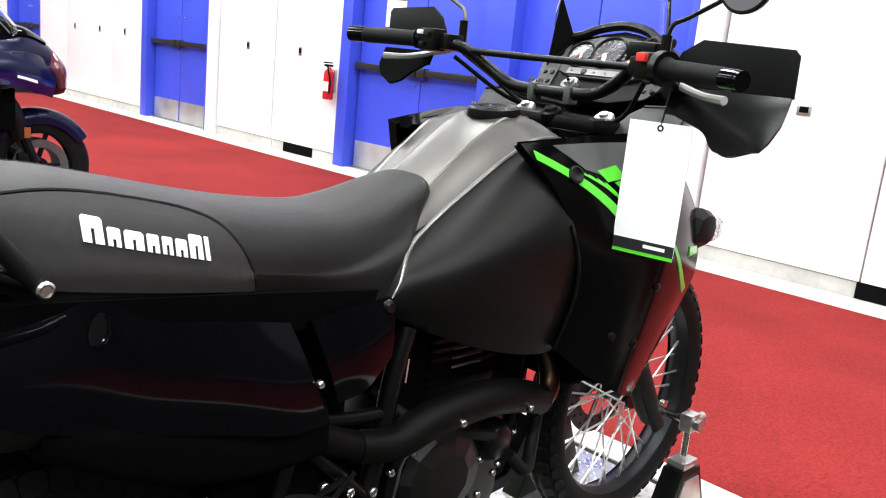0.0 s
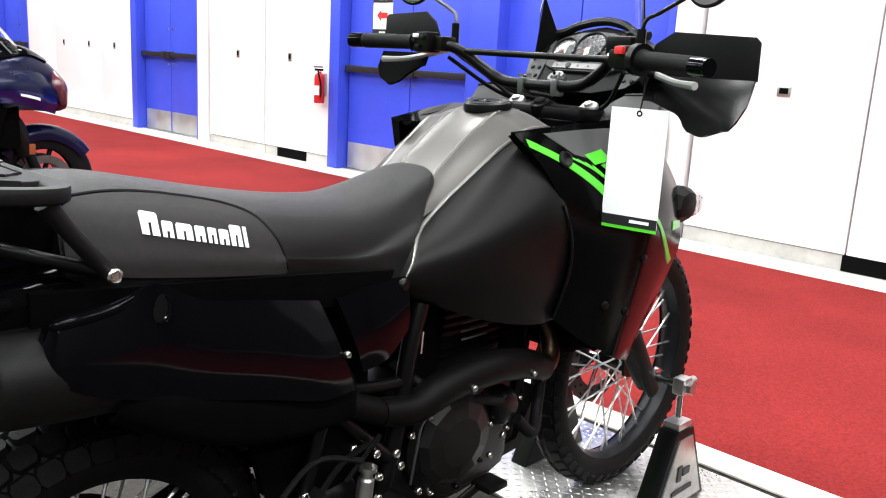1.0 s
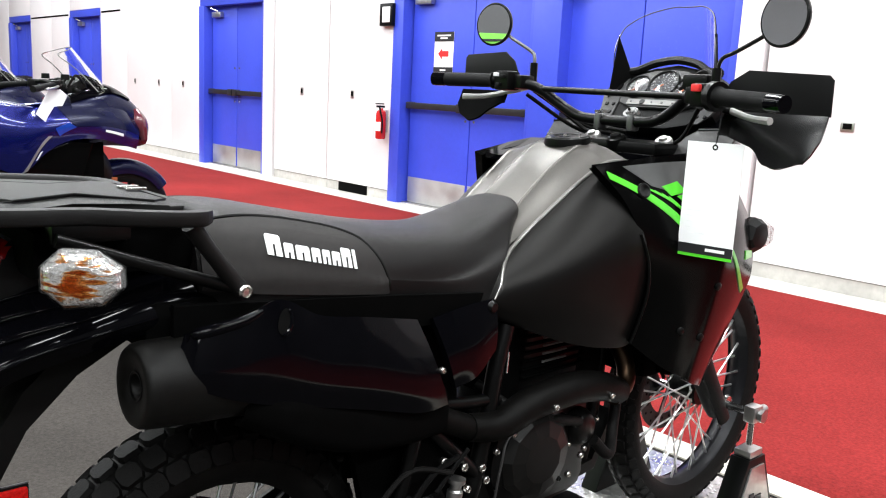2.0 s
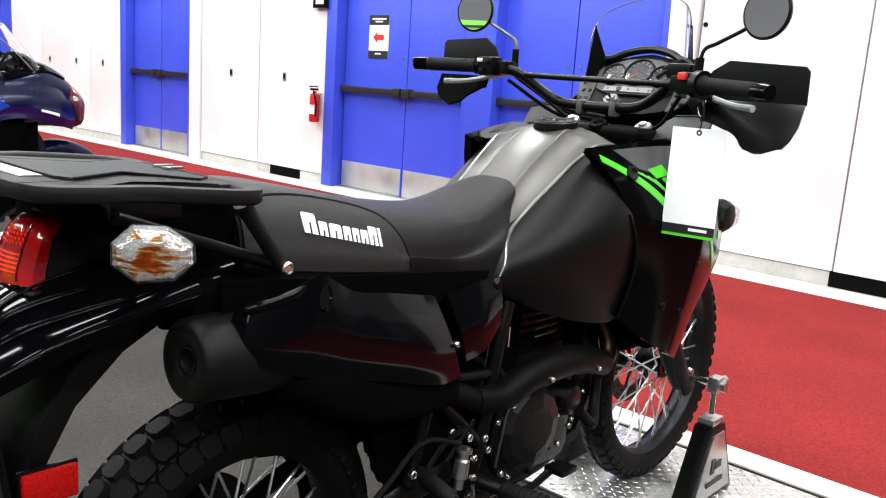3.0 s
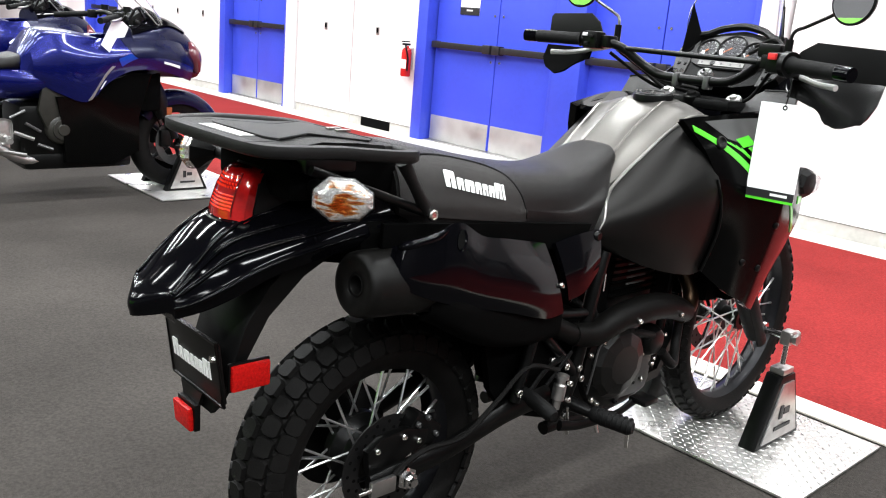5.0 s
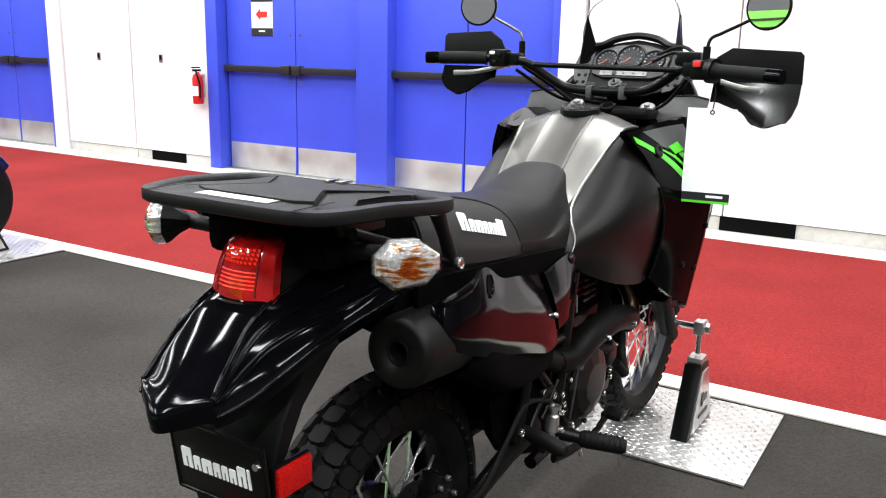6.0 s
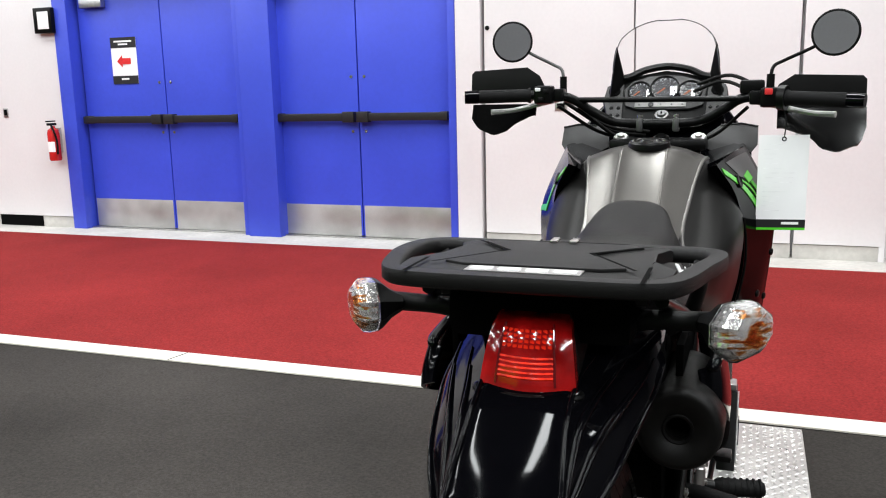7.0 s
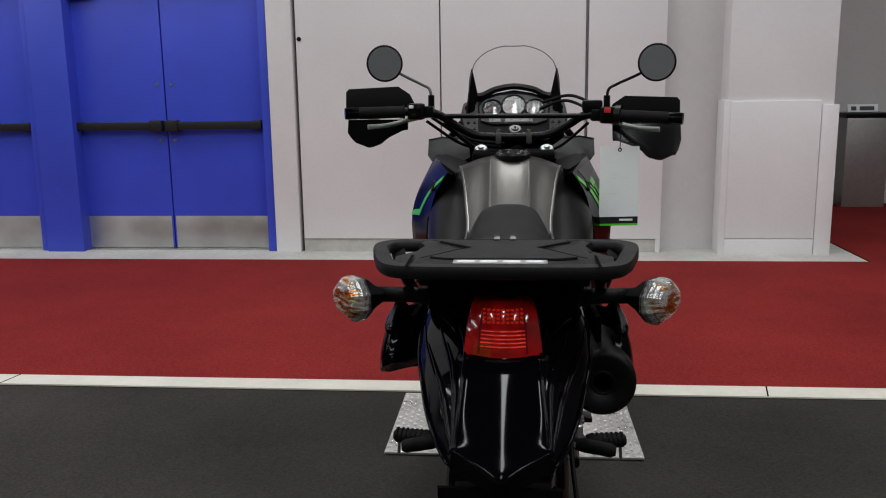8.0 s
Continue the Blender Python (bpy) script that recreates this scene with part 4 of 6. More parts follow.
def shroud(s):
    def put(name, bm, mat, parent, label=""):
        if s < 0 and (name == "grey_field" or (name == "stripe" and len(body.children) > 1)):
            return None
        return part(name, bm if s > 0 else mirrored(bm), M[mat], parent, label, 50)
    body = bike
    Q = shroud_skin.quad
    body = put("side_shroud", Q([(0, 0), (5, 0), (5, 4), (0, 4)], 31, 25, 0.0, 0.02), "shroud_black", bike, "black side shroud with lime stripes")
    off = dict(off=0.002, thick=0.004)
    put("stripe", Q([(0.10, 0.16), (1.05, 1.62), (0.98, 1.82), (0.04, 0.36)], 12, 3, **off), "green", body, "lime green stripe")
    put("stripe", Q([(1.05, 1.62), (3.0, 2.05), (3.0, 2.22), (0.98, 1.82)], 12, 3, **off), "green", body, "lime green stripe")
    put("stripe", Q([(3.0, 2.05), (4.6, 2.75), (4.5, 2.85), (3.0, 2.22)], 12, 3, **off), "green", body, "lime green stripe")
    put("stripe", Q([(4.1, 1.9), (4.7, 1.7), (4.75, 1.85), (4.15, 2.1)], 6, 3, **off), "green", body, "lime green stripe")
    put("stripe", Q([(0.78, 0.62), (1.18, 0.52), (1.22, 0.74), (0.84, 0.84)], 6, 3, **off), "green", body, "lime green stripe")
    put("stripe", Q([(0.95, 0.84), (1.12, 0.80), (1.62, 1.52), (1.42, 1.50)], 6, 3, **off), "green", body, "lime green stripe")
    for k in range(4):
        a = 0.52 + 0.09 * k
        put("stripe", Q([(a, 0.62 + 0.07 * k), (a + 0.26, 0.92 + 0.13 * k), (a + 0.25, 0.97 + 0.13 * k), (a - 0.01, 0.67 + 0.07 * k)], 6, 2, **off), "green", body)
    put("grey_field", Q([(0.42, 0.10), (1.9, 0.15), (1.9, 1.30), (0.62, 0.60)], 12, 4, off=0.0012, thick=0.003), "grey_decal", body, "dark grey graphic field")
    put("emblem", turned([(0, 0.003), (0.011, 0.003), (0.013, 0.005), (0.016, 0.004), (0.017, -0.004), (0, -0.004)], Vector(shroud_skin.at(0.42, 0.70)), Vector(shroud_skin.normal(0.42, 0.70)), seg=20), "satin_black", body)
    top = [(.150, .800, 1.003), (.150, .84, .996), (.135, .93, 1.000), (.13, 1.08, 1.010), (.20, 1.12, 1.030), (.224, 1.03, 1.031), (.20, .92, 1.021)]
    b = bmesh.new()
    hi = [b.verts.new(p) for p in top]
    lo = [b.verts.new((x, y, z - .012)) for x, y, z in top]
    b.faces.new(hi)
    b.faces.new(lo[::-1])
    for i in range(len(top)):
        b.faces.new((hi[i], lo[i], lo[(i + 1) % len(top)], hi[(i + 1) % len(top)]))
    put("top_panel", b, "gloss_black", body, "black panel between shroud and tank")
    for u, v in ((1.2, 3.55), (2.2, 3.6), (2.6, 3.1)):
        put("bolt", turned([(0, 0.004), (0.006, 0.004), (0.009, 0.002), (0.009, -0.003)], Vector(shroud_skin.at(u, v)), Vector(shroud_skin.normal(u, v)), seg=10), "satin_black", body)
    # edge strip that catches the light between tank and shroud
    pts = [shroud_skin.at(0, v) for v in (1.6, 2.2, 2.9, 3.5, 4.0)]
    put("edge_strip", tube([Vector(p) + Vector((0.004, -0.002, 0)) for p in pts], 0.0035, seg=6), "satin_black", body)


shroud(1)
shroud(-1)


def radiator(s):
    b = box((s * 0.12, 1.08, 0.70), (0.19, 0.05, 0.34), bevel=0.01)
    r = part("radiator", b, M["dark_cavity"], bike, "black radiator behind the shroud")
    b = bmesh.new()
    for k in range(14):
        box((s * 0.12, 1.053, 0.56 + k * 0.021), (0.17, 0.012, 0.005), bm=b)
    part("core", b, M["satin_black"], r)


radiator(1)
# near-black block added as the shade between the shrouds
part("shroud_shade_block", box((0, 1.06, 0.72), (0.36, 0.10, 0.40), bevel=0.02), M["dark_cavity"], bike, "added black block standing for the shade behind the shrouds")

# nose fairing with headlight
COWL = [
    (1.13, [(0, .98), (.10, .985), (.19, 1.00), (.240, 1.015), (.235, .97), (.18, .93), (.10, .92)]),
    (1.19, [(0, 1.02), (.11, 1.03), (.19, 1.06), (.232, 1.045), (.220, .95), (.17, .90), (.09, .88)]),
    (1.27, [(0, 1.13), (.10, 1.15), (.165, 1.13), (.205, 1.04), (.195, .92), (.15, .86), (.08, .84)]),
    (1.36, [(0, 1.14), (.09, 1.13), (.145, 1.08), (.165, .98), (.155, .89), (.12, .84), (.06, .82)]),
    (1.45, [(0, 1.03), (.06, 1.025), (.10, 1.00), (.115, .95), (.11, .89), (.08, .86), (.04, .85)]),
]
cowl_skin = Skin([both_sides([(x, y, z) for x, z in h]) for y, h in COWL])
cowl = part("nose_fairing", cowl_skin.body(26, 49), M["gloss_black"], bike, "gloss black nose fairing round the headlight", 50)
part("headlight", turned([(0, 0.03), (0.06, 0.024), (0.085, 0.008), (0.09, -0.02)], (0, 1.44, 0.945), (0, 1, 0.15), seg=28), M["lens_clear"], cowl, "clear headlight lens")
for s in (1, -1):
    wing = [(.125, 1.020), (.160, 1.004), (.244, 1.008), (.258, 1.026), (.258, 1.072), (.215, 1.080), (.165, 1.076), (.130, 1.052)]
    w = part("dash_wing", slab(wing, .012, lambda a, b_, d, s=s: Vector((s * a, 1.100 + .75 * (b_ - 1.004) + d, b_)), bevel=.003), M["dash_grey"], bike, "dark grey panel beside the handlebar", 40)
    part("wing_lip", tube([(s * .165, 1.154, 1.076), (s * .215, 1.157, 1.080), (s * .258, 1.151, 1.072)], .003, seg=6, smooth=False), M["satin_black"], w)

# front indicators
for s in (1, -1):
    hexa = [(-.060, -.010), (-.042, .030), (-.005, .042), (.030, .034), (.044, .004), (.036, -.028), (.008, -.044), (-.036, -.036)]
    f = part("front_indicator", tube([(s * 0.15, 1.30, .86), (s * .215, 1.315, .845)], [0.018, 0.015]), M["matte_black"], bike, "black stalk indicator with clear lens")
    rows = [[Vector((s * x, 1.315 + a * k + sh, .838 + b_ * k)) for a, b_ in hexa] for x, k, sh in ((.195, .40, 0), (.212, .95, 0), (.240, 1.0, 0), (.258, .70, .004), (.262, .45, .006))]
    part("housing", grid_faces(bmesh.new(), rows, True, True), M["matte_black"], f, "", 25)
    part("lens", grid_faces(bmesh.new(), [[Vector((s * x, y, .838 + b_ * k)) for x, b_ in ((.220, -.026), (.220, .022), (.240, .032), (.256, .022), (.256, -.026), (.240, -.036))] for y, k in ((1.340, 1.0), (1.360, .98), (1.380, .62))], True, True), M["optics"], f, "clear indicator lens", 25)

# dashboard
DN = Vector((0, -0.80, 0.60))
DU = Vector((0, 0.60, 0.80))
DC = Vector((0.009, 1.232, 1.151))


def dash_place(a, b, d):
    return DC + Vector((1.0, 0, 0)) * a + DU * b - DN * d


arch = [(-.158, -.055), (-.172, -.01), (-.165, .035), (-.135, .055), (-.10, .060), (-.06, .082), (0, .094), (.06, .082), (.10, .060), (.135, .055), (.165, .035), (.172, -.01), (.158, -.055), (.10, -.085), (.05, -.098), (-.05, -.098), (-.10, -.085)]
dash = part("dashboard", slab(arch, 0.05, dash_place, bevel=0.008), M["matte_black"], bike, "black dashboard with three round gauges")
hood = [dash_place(a * 1.0, b + 0.004, -0.010) for a, b in arch[3:10]]
part("hood", tube(hood, 0.010, seg=8), M["satin_black"], dash)
cl = [(-.105, -.035), (-.112, .02), (-.09, .048), (-.045, .062), (0, .068), (.045, .062), (.09, .048), (.112, .02), (.105, -.035), (.07, -.048), (-.07, -.048)]
part("instrument_face", slab(cl, 0.012, lambda a, b, d: dash_place(a, b, d - 0.012), bevel=0.004), M["dash_grey"], dash, "grey instrument cluster")
part("indicator_strip", slab([(-.078, -.044), (-.078, -.028), (.060, -.028), (.060, -.044)], 0.006, lambda a, b, d: dash_place(a, b, d - 0.016), bevel=0.002), M["dash_silver"], dash, "silver warning-light strip")
part("warning_light", turned([(0, 0.002), (0.006, 0.002), (0.008, 0)], dash_place(-.034, -.036, -0.016), DN, seg=14), M["print_black"], dash)
for k in range(4):
    part("warning_light", turned([(0, 0.0015), (0.0025, 0.0015), (0.003, 0)], dash_place(-.066 + k * .029 + (.03 if k else 0), -.036, -0.016), DN, seg=10), M["steel_dark"], dash)
for gx, gy, gr in ((-.068, .010, .032), (0, .020, .040), (.068, .010, .032)):
    g = part("gauge", turned([(gr * .9, 0.002), (gr * .94, 0.006), (gr, 0.007), (gr * 1.05, 0.003), (gr * 1.06, -0.002)], dash_place(gx, gy, -0.012), DN, seg=36), M["satin_black"], dash, "round gauge with black ring")
    part("face", turned([(0, 0.0), (gr * .92, 0.0), (gr * .92, -0.002)], dash_place(gx, gy, -0.0135), DN, seg=32), M["gauge_face"], g)
    b = bmesh.new()
    for k in range(11):
        a = -2.2 + k * 0.44
        q0, q1 = (gx + gr * .68 * math.sin(a), gy + gr * .68 * math.cos(a)), (gx + gr * .84 * math.sin(a), gy + gr * .84 * math.cos(a))
        nx, ny = 0.0012 * math.cos(a), -0.0012 * math.sin(a)
        slab([(q0[0] - nx, q0[1] - ny), (q1[0] - nx, q1[1] - ny), (q1[0] + nx, q1[1] + ny), (q0[0] + nx, q0[1] + ny)], 0.0006, lambda a_, b_, d: dash_place(a_, b_, d - 0.0145), bm=b)
    part("dial_marks", b, M["dial_grey"], g)
    part("needle", slab([(gx - .0015, gy), (gx - gr * .5, gy - gr * .45), (gx - gr * .48, gy - gr * .5), (gx + .0015, gy - .002)], 0.0008, lambda a_, b_, d: dash_place(a_, b_, d - 0.0155)), M["needle_dim"], g)
    o = part("glass", turned([(0, 0.0052), (gr * .5, 0.0048), (gr * .93, 0.0035), (gr * .93, 0.002), (0, 0.003)], dash_place(gx, gy, -0.012), DN, seg=32), M["gauge_glass"], g, "gauge glass")
    o.visible_shadow = False
for s in (-1, 1):
    part("dash_hole", turned([(0, 0.001), (.016, .001), (.017, -.002)], dash_place(s * .140, .018, -0.0065), DN, seg=16), M["black_gap"], dash)
    part("side_plate", slab([(s * .112, -.088), (s * .116, .046), (s * .135, .052), (s * .162, .036), (s * .168, -.01), (s * .155, -.055), (s * .135, -.080)], 0.005, lambda a, b, d: dash_place(a, b, d - 0.004), bevel=.001), M["dash_grey"], dash)
    for k in range(4):
        part("screw", turned([(0, 0.003), (.004, .003), (.006, 0)], dash_place(s * (.124 + .020 * (k % 2)), -.062 + .024 * (k // 2), -0.004), DN, seg=8), M["satin_black"], dash)
key = part("ignition_switch", turned([(0, .014), (.010, .014), (.012, .010), (.018, .010), (.021, 0), (.021, -.02), (0, -.02)], (0.014, 1.107, 1.100), (0, -0.6, 0.8), seg=20), M["steel_dark"], bike, "round ignition switch")
part("key_slot", box((0.014, 1.099, 1.111), (.004, .012, .004), m=pose(0, 0, 0, -37, 0, 0)), M["black_gap"], key)

# windscreen
W = []
for u in 1 - (1 - np.linspace(0, 1, 9)) ** 1.6:
    half = 0.142 * (1 - (0.985 * u) ** 4) ** 0.5
    row = []
    for k in np.linspace(-1, 1, 25):
        x = half * math.sin(k * 1.35) / math.sin(1.35)
        row.append((0.010 + x, 1.358 - 0.13 * (x / 0.142) ** 2 - 0.045 * u, 1.172 + 0.192 * u))
    W.append(row)
ws = Skin(W)
screen = part("windscreen", ws.quad([(0, 0), (8, 0), (8, 24), (0, 24)], 25, 33, 0.0, 0.003), M["screen"], bike, "clear curved windscreen", 60)
screen.visible_shadow = False
rim_pts = [ws.at(u, 0) for u in (0, 2, 4, 5, 6, 7, 8)] + [ws.at(8, v) for v in (6, 12, 18)] + [ws.at(u, 24) for u in (8, 7, 6, 5, 4, 2, 0)]
part("edge", tube(rim_pts, 0.0016, seg=6), M["steel_dark"], screen, "dark cut edge")
for s, v in ((1, 24), (-1, 0)):
    base = Vector(ws.at(0, v))
    tip = Vector(ws.at(3.6, v))
    inn = Vector(ws.at(0, v - s * 5))
    b = bmesh.new()
    lo = [b.verts.new(p) for p in (base + Vector((s * .012, -.012, -.05)), inn + Vector((0, -.004, -.03)), tip + Vector((0, -.003, 0)))]
    hi = [b.verts.new(v_.co + Vector((s * 0.004, 0.006, 0))) for v_ in lo]
    b.faces.new(lo)
    b.faces.new(hi[::-1])
    for i in range(3):
        b.faces.new((lo[i], lo[(i + 1) % 3], hi[(i + 1) % 3], hi[i]))
    part("bracket", b, M["satin_black"], screen, "black screen bracket")

# handlebar with controls
BL, BR = Vector((-.475, .918, 1.163)), Vector((.480, .906, 1.139))
bar_pts = [(-.42, .936, 1.164), (-.30, .975, 1.165), (-.235, 1.005, 1.161), (-.200, 1.028, 1.147), (-.165, 1.045, 1.122), (-.11, 1.056, 1.093), (-.05, 1.056, 1.086), (.06, 1.056, 1.086), (.12, 1.056, 1.093), (.175, 1.042, 1.122), (.21, 1.022, 1.145), (.25, .994, 1.152), (.31, .965, 1.148), (.42, .926, 1.142)]
bar = part("handlebar", tube(bar_pts, 0.0125, seg=12), M["satin_black"], bike, "black braced handlebar")
part("cross_bar", tube([(-.205, 1.026, 1.150), (0.01, 1.030, 1.148), (.222, 1.016, 1.147)], 0.0075, seg=10), M["satin_black"], bar)
for x in (-.036, .056):
    b = box((x, 1.056, 1.082), (.018, .032, .036), bevel=0.007)
    c = part("bar_clamp", b, M["steel_dark"], bar, "grey handlebar clamp")
    for dy in (-.014, .014):
        part("bolt", turned([(0, .006), (.006, .006), (.006, 0)], (x, 1.056 + dy, 1.102), (0, 0, 1), seg=8), M["bolt"], c)
part("top_yoke", box((0.010, 1.085, 1.030), (.25, .10, .030), bevel=0.012), M["satin_black"], bike, "black top yoke")
for s in (1, -1):
    part("fork_cap", turned([(0, .010), (.009, .010), (.010, .004), (.018, .004), (.021, 0), (.021, -.02), (0, -.02)], (.010 + s * .101, 1.100, 1.047), (0, -.45, .9), seg=20), M["alu"], bike, "silver fork cap")
    up, lo = Vector((s * .096, 1.105, 1.03)), Vector((s * .098, 1.335, .52))
    part("fork_tube", tube([up, lo], 0.0215, seg=14), M["satin_black"], bike, "black fork tube")
    part("fork_leg", tube([lo + (up - lo) * 0.12, lo, Vector((s * .100, 1.478, .335)), Vector((s * .100, 1.490, .310))], [.030, .030, .029, .022], seg=14, smooth=False), M["matte_black"], bike, "black lower fork leg")
    part("fork_guard", tube([lo + Vector((s * .024, .02, -.02)), Vector((s * .128, 1.49, .30))], [.026, .022], seg=10, flat=0.5), M["matte_black"], bike)
    part("axle_end", turned([(0, .01), (.013, .01), (.015, 0)], (s * .118, FA.y, FA.z), (s, 0, 0), seg=14), M["bolt"], bike)
part("stem_nut", turned([(0, .018), (.012, .018), (.014, .012), (.021, .010), (.023, 0), (.023, -.012), (0, -.012)], (.020, 1.050, 1.040), (0, -.4, .9), seg=18), M["satin_black"], bike, "black steering stem nut")
part("lower_yoke", box((0, 1.13, .90), (.22, .07, .03), bevel=.01), M["satin_black"], bike)
for k, (x0, y0, z0, x1, y1, z1) in enumerate(((-.25, 1.03, 1.135, -.05, 1.13, 1.04), (-.235, 1.04, 1.145, -.02, 1.14, 1.06), (.23, 1.04, 1.125, .07, 1.13, 1.03), (.27, 1.03, 1.165, .10, 1.19, 1.185), (-.20, 1.05, 1.13, -.01, 1.13, 1.02), (-.225, 1.045, 1.138, -.03, 1.14, 1.05), (.25, 1.035, 1.155, .09, 1.18, 1.165))):
    mid = ((x0 + x1) / 2, (y0 + y1) / 2 + .02, (z0 + z1) / 2 - .025 * (1 if k not in (3, 6) else -1.2))
    part("cable", tube([(x0, y0, z0), mid, (x1, y1, z1)], 0.0048, seg=8), M["rubber"], bike, "black control cable")


def hand_controls(s, end, inner):
    d = (inner - end).normalized()
    e0 = end
    part("bar_end", tube([e0, e0 + d * .038], .0165, seg=16), M["gloss_black"], bar, "black bar-end weight")
    part("bar_end_ring", tube([e0 + d * .006, e0 + d * .034], .0172, seg=16), M["gloss_black"], bar)
    part("grip", tube([e0 + d * .038, e0 + d * .044, e0 + d * .165, e0 + d * .173], [.0165, .0175, .0170, .021], seg=16, smooth=False), M["grip"], bar, "black rubber grip")
    p = e0 + d * .210
    sw = part("switch_housing", box(p, (.050, .046, .048), bevel=.009), M["satin_black"], bar, "black switch housing")
    if s < 0:
        for k, (dx, dz) in enumerate(((-.012, .014), (.010, .010), (-.004, -.010))):
            part("button", box(p + Vector((dx, -.026, dz)), (.013, .010, .009), bevel=.002), M["matte_black"] if k else M["print_grey"], sw)
    else:
        part("throttle_barrel", tube([e0 + d * .173, e0 + d * .190], .030, seg=18), M["satin_black"], bar)
        part("kill_switch", box(p + Vector((-.006, -.028, .014)), (.018, .014, .015), bevel=.003), M["red_switch"], sw, "red stop switch")
    q = e0 + d * .243
    part("lever_perch", box(q + Vector((0, .012, -.002)), (.036, .05, .034), bevel=.006), M["satin_black"], bar)
    lp = [q + Vector((0, .034, -.012)), q + Vector((s * .05, .030, -.024)), q + Vector((s * .12, .004, -.040)), q + Vector((s * .175, -.020, -.044))]
    part("lever", tube(lp, [.008, .007, .0065, .0075], seg=8, flat=1.0), M["lever_silver"], bar, "silver hand lever")
    if s > 0:
        part("brake_reservoir", box(q + Vector((-.012, .03, .024)), (.058, .042, .034), bevel=.008), M["satin_black"], bar, "black brake fluid reservoir")


hand_controls(-1, BL, Vector((-.31, .972, 1.165)))
hand_controls(1, BR, Vector((.31, .965, 1.148)))


def hand_guard(s, dz):
    """Angular guard of a dark upper and a glossy lower plate."""
    def place(a, b, d):
        return Vector((a, 1.03 + .10 * max(abs(a) - .30, 0) + d, b + dz))
    foot = 1.120 if s > 0 else 1.134
    up = [(s * .285, 1.150), (s * .300, 1.180), (s * .335, 1.203), (s * .488, 1.197), (s * .497, 1.188), (s * .499, foot), (s * .30, foot)]
    lo = [(s * .300, 1.1215), (s * .499, 1.1215), (s * .499, 1.076), (s * .494, 1.042), (s * .435, 1.018), (s * .395, 1.030), (s * .380, 1.052), (s * .315, 1.075)]
    if s < 0:
        lo = [(s * .305, 1.104), (s * .486, 1.098), (s * .490, 1.066), (s * .470, 1.040), (s * .420, 1.022), (s * .385, 1.034), (s * .365, 1.052), (s * .315, 1.075)]
    g = part("hand_guard", slab(up, .006, place, bevel=.002), M["matte_black"], bar, "angular black hand guard", 30)
    # lower plate: bowed, its foot swept back towards the rider
    down = sorted((abs(a), b) for a, b in lo[2:])
    head = max(b for a, b in lo)
    out = []
    for a in np.linspace(min(abs(p[0]) for p in lo), max(abs(p[0]) for p in lo), 15):
        foot_z = min(float(np.interp(a, [p[0] for p in down], [p[1] for p in down])), head - .012)
        out.append([place(s * a, head + (foot_z - head) * k / 8, -.35 * (head - foot_z) * k / 8 - 1.8 * ((head - foot_z) * k / 8) ** 2 - .9 * (a - .40) ** 2) for k in range(9)])
    b = Skin(out).quad([(0, 0), (14, 0), (14, 8), (0, 8)], 22, 13, 0, .005)
    part("lower_plate", b, M["guard_smoke" if s > 0 else "dark_cavity"], g, "smoky black lower plate", 60)
    part("mount", tube([(s * .33, 1.04, 1.115 + dz), (s * .31, 1.0, 1.125 + dz), (s * .285, .965, 1.14 + dz)], .008), M["satin_black"], g)


hand_guard(1, 0.0)
hand_guard(-1, 0.036)


def rear_mirror(s, c, foot):
    m = part("mirror", turned([(0, .018), (.028, .016), (.046, .010), (.053, .002), (.054, -.004), (.0515, -.006), (0, -.006)], c, (s * 0.20, 1, -0.03), seg=36), M["satin_black"], bike, "round black rear-view mirror")
    part("glass", turned([(0, .0), (.0485, .0), (.049, -.002)], Vector(c) + Vector((-s * .0013, -.0067, .0002)), (-s * 0.20, -1, 0.03), seg=36), M["mirror"], m, "mirror glass")
    part("stem", tube([foot, Vector(foot) + Vector((s * .004, .004, .045)), Vector(foot) + Vector((s * .03, .012, .062)), Vector(c) + Vector((-s * .045, .012, -.030)), Vector(c) + Vector((-s * .02, .014, -.01))], .0043, seg=8), M["steel_dark"] if s < 0 else M["satin_black"], m, "thin mirror stem")
    part("boot", tube([Vector(foot) + Vector((0, 0, -.02)), Vector(foot) + Vector((0, 0, .03))], .0095, seg=10), M["satin_black"], m)


rear_mirror(1, (.418, .995, 1.296), (.280, 1.008, 1.175))
rear_mirror(-1, (-.373, 1.028, 1.306), (-.236, 1.035, 1.182))

# engine
eng = part("engine", box((0.0, .73, .40), (.24, .36, .26), bevel=.04), M["satin_black"], bike, "black single-cylinder engine")
clutch = part("clutch_cover", turned([(0, .016), (.060, .016), (.090, .014), (.098, .006), (.118, .002), (.125, -.02), (.125, -.05), (0, -.05)], (.132, .703, .404), (1, 0, 0), seg=40), M["satin_black"], eng, "round black clutch cover")
part("cover_face", turned([(0, .013), (.050, .011), (.080, .002), (.095, -.012), (.098, -.034)], (.160, .698, .410), (1, -0.05, 0), seg=11), M["engine_grey"], clutch, "faceted outer cover", 7)
for k in range(9):
    a = k * 2 * math.pi / 9
    bolt_head((.136, .703 + .111 * math.cos(a), .404 + .111 * math.sin(a)), (1, 0, 0), .006, clutch, "satin_black" if k % 3 else "bolt")
pump = part("water_pump", turned([(0, .020), (.028, .020), (.033, .017), (.042, .002), (.044, -.03), (0, -.03)], (.132, .855, .432), (1, 0, 0), seg=28), M["satin_black"], eng, "small round pump cover")
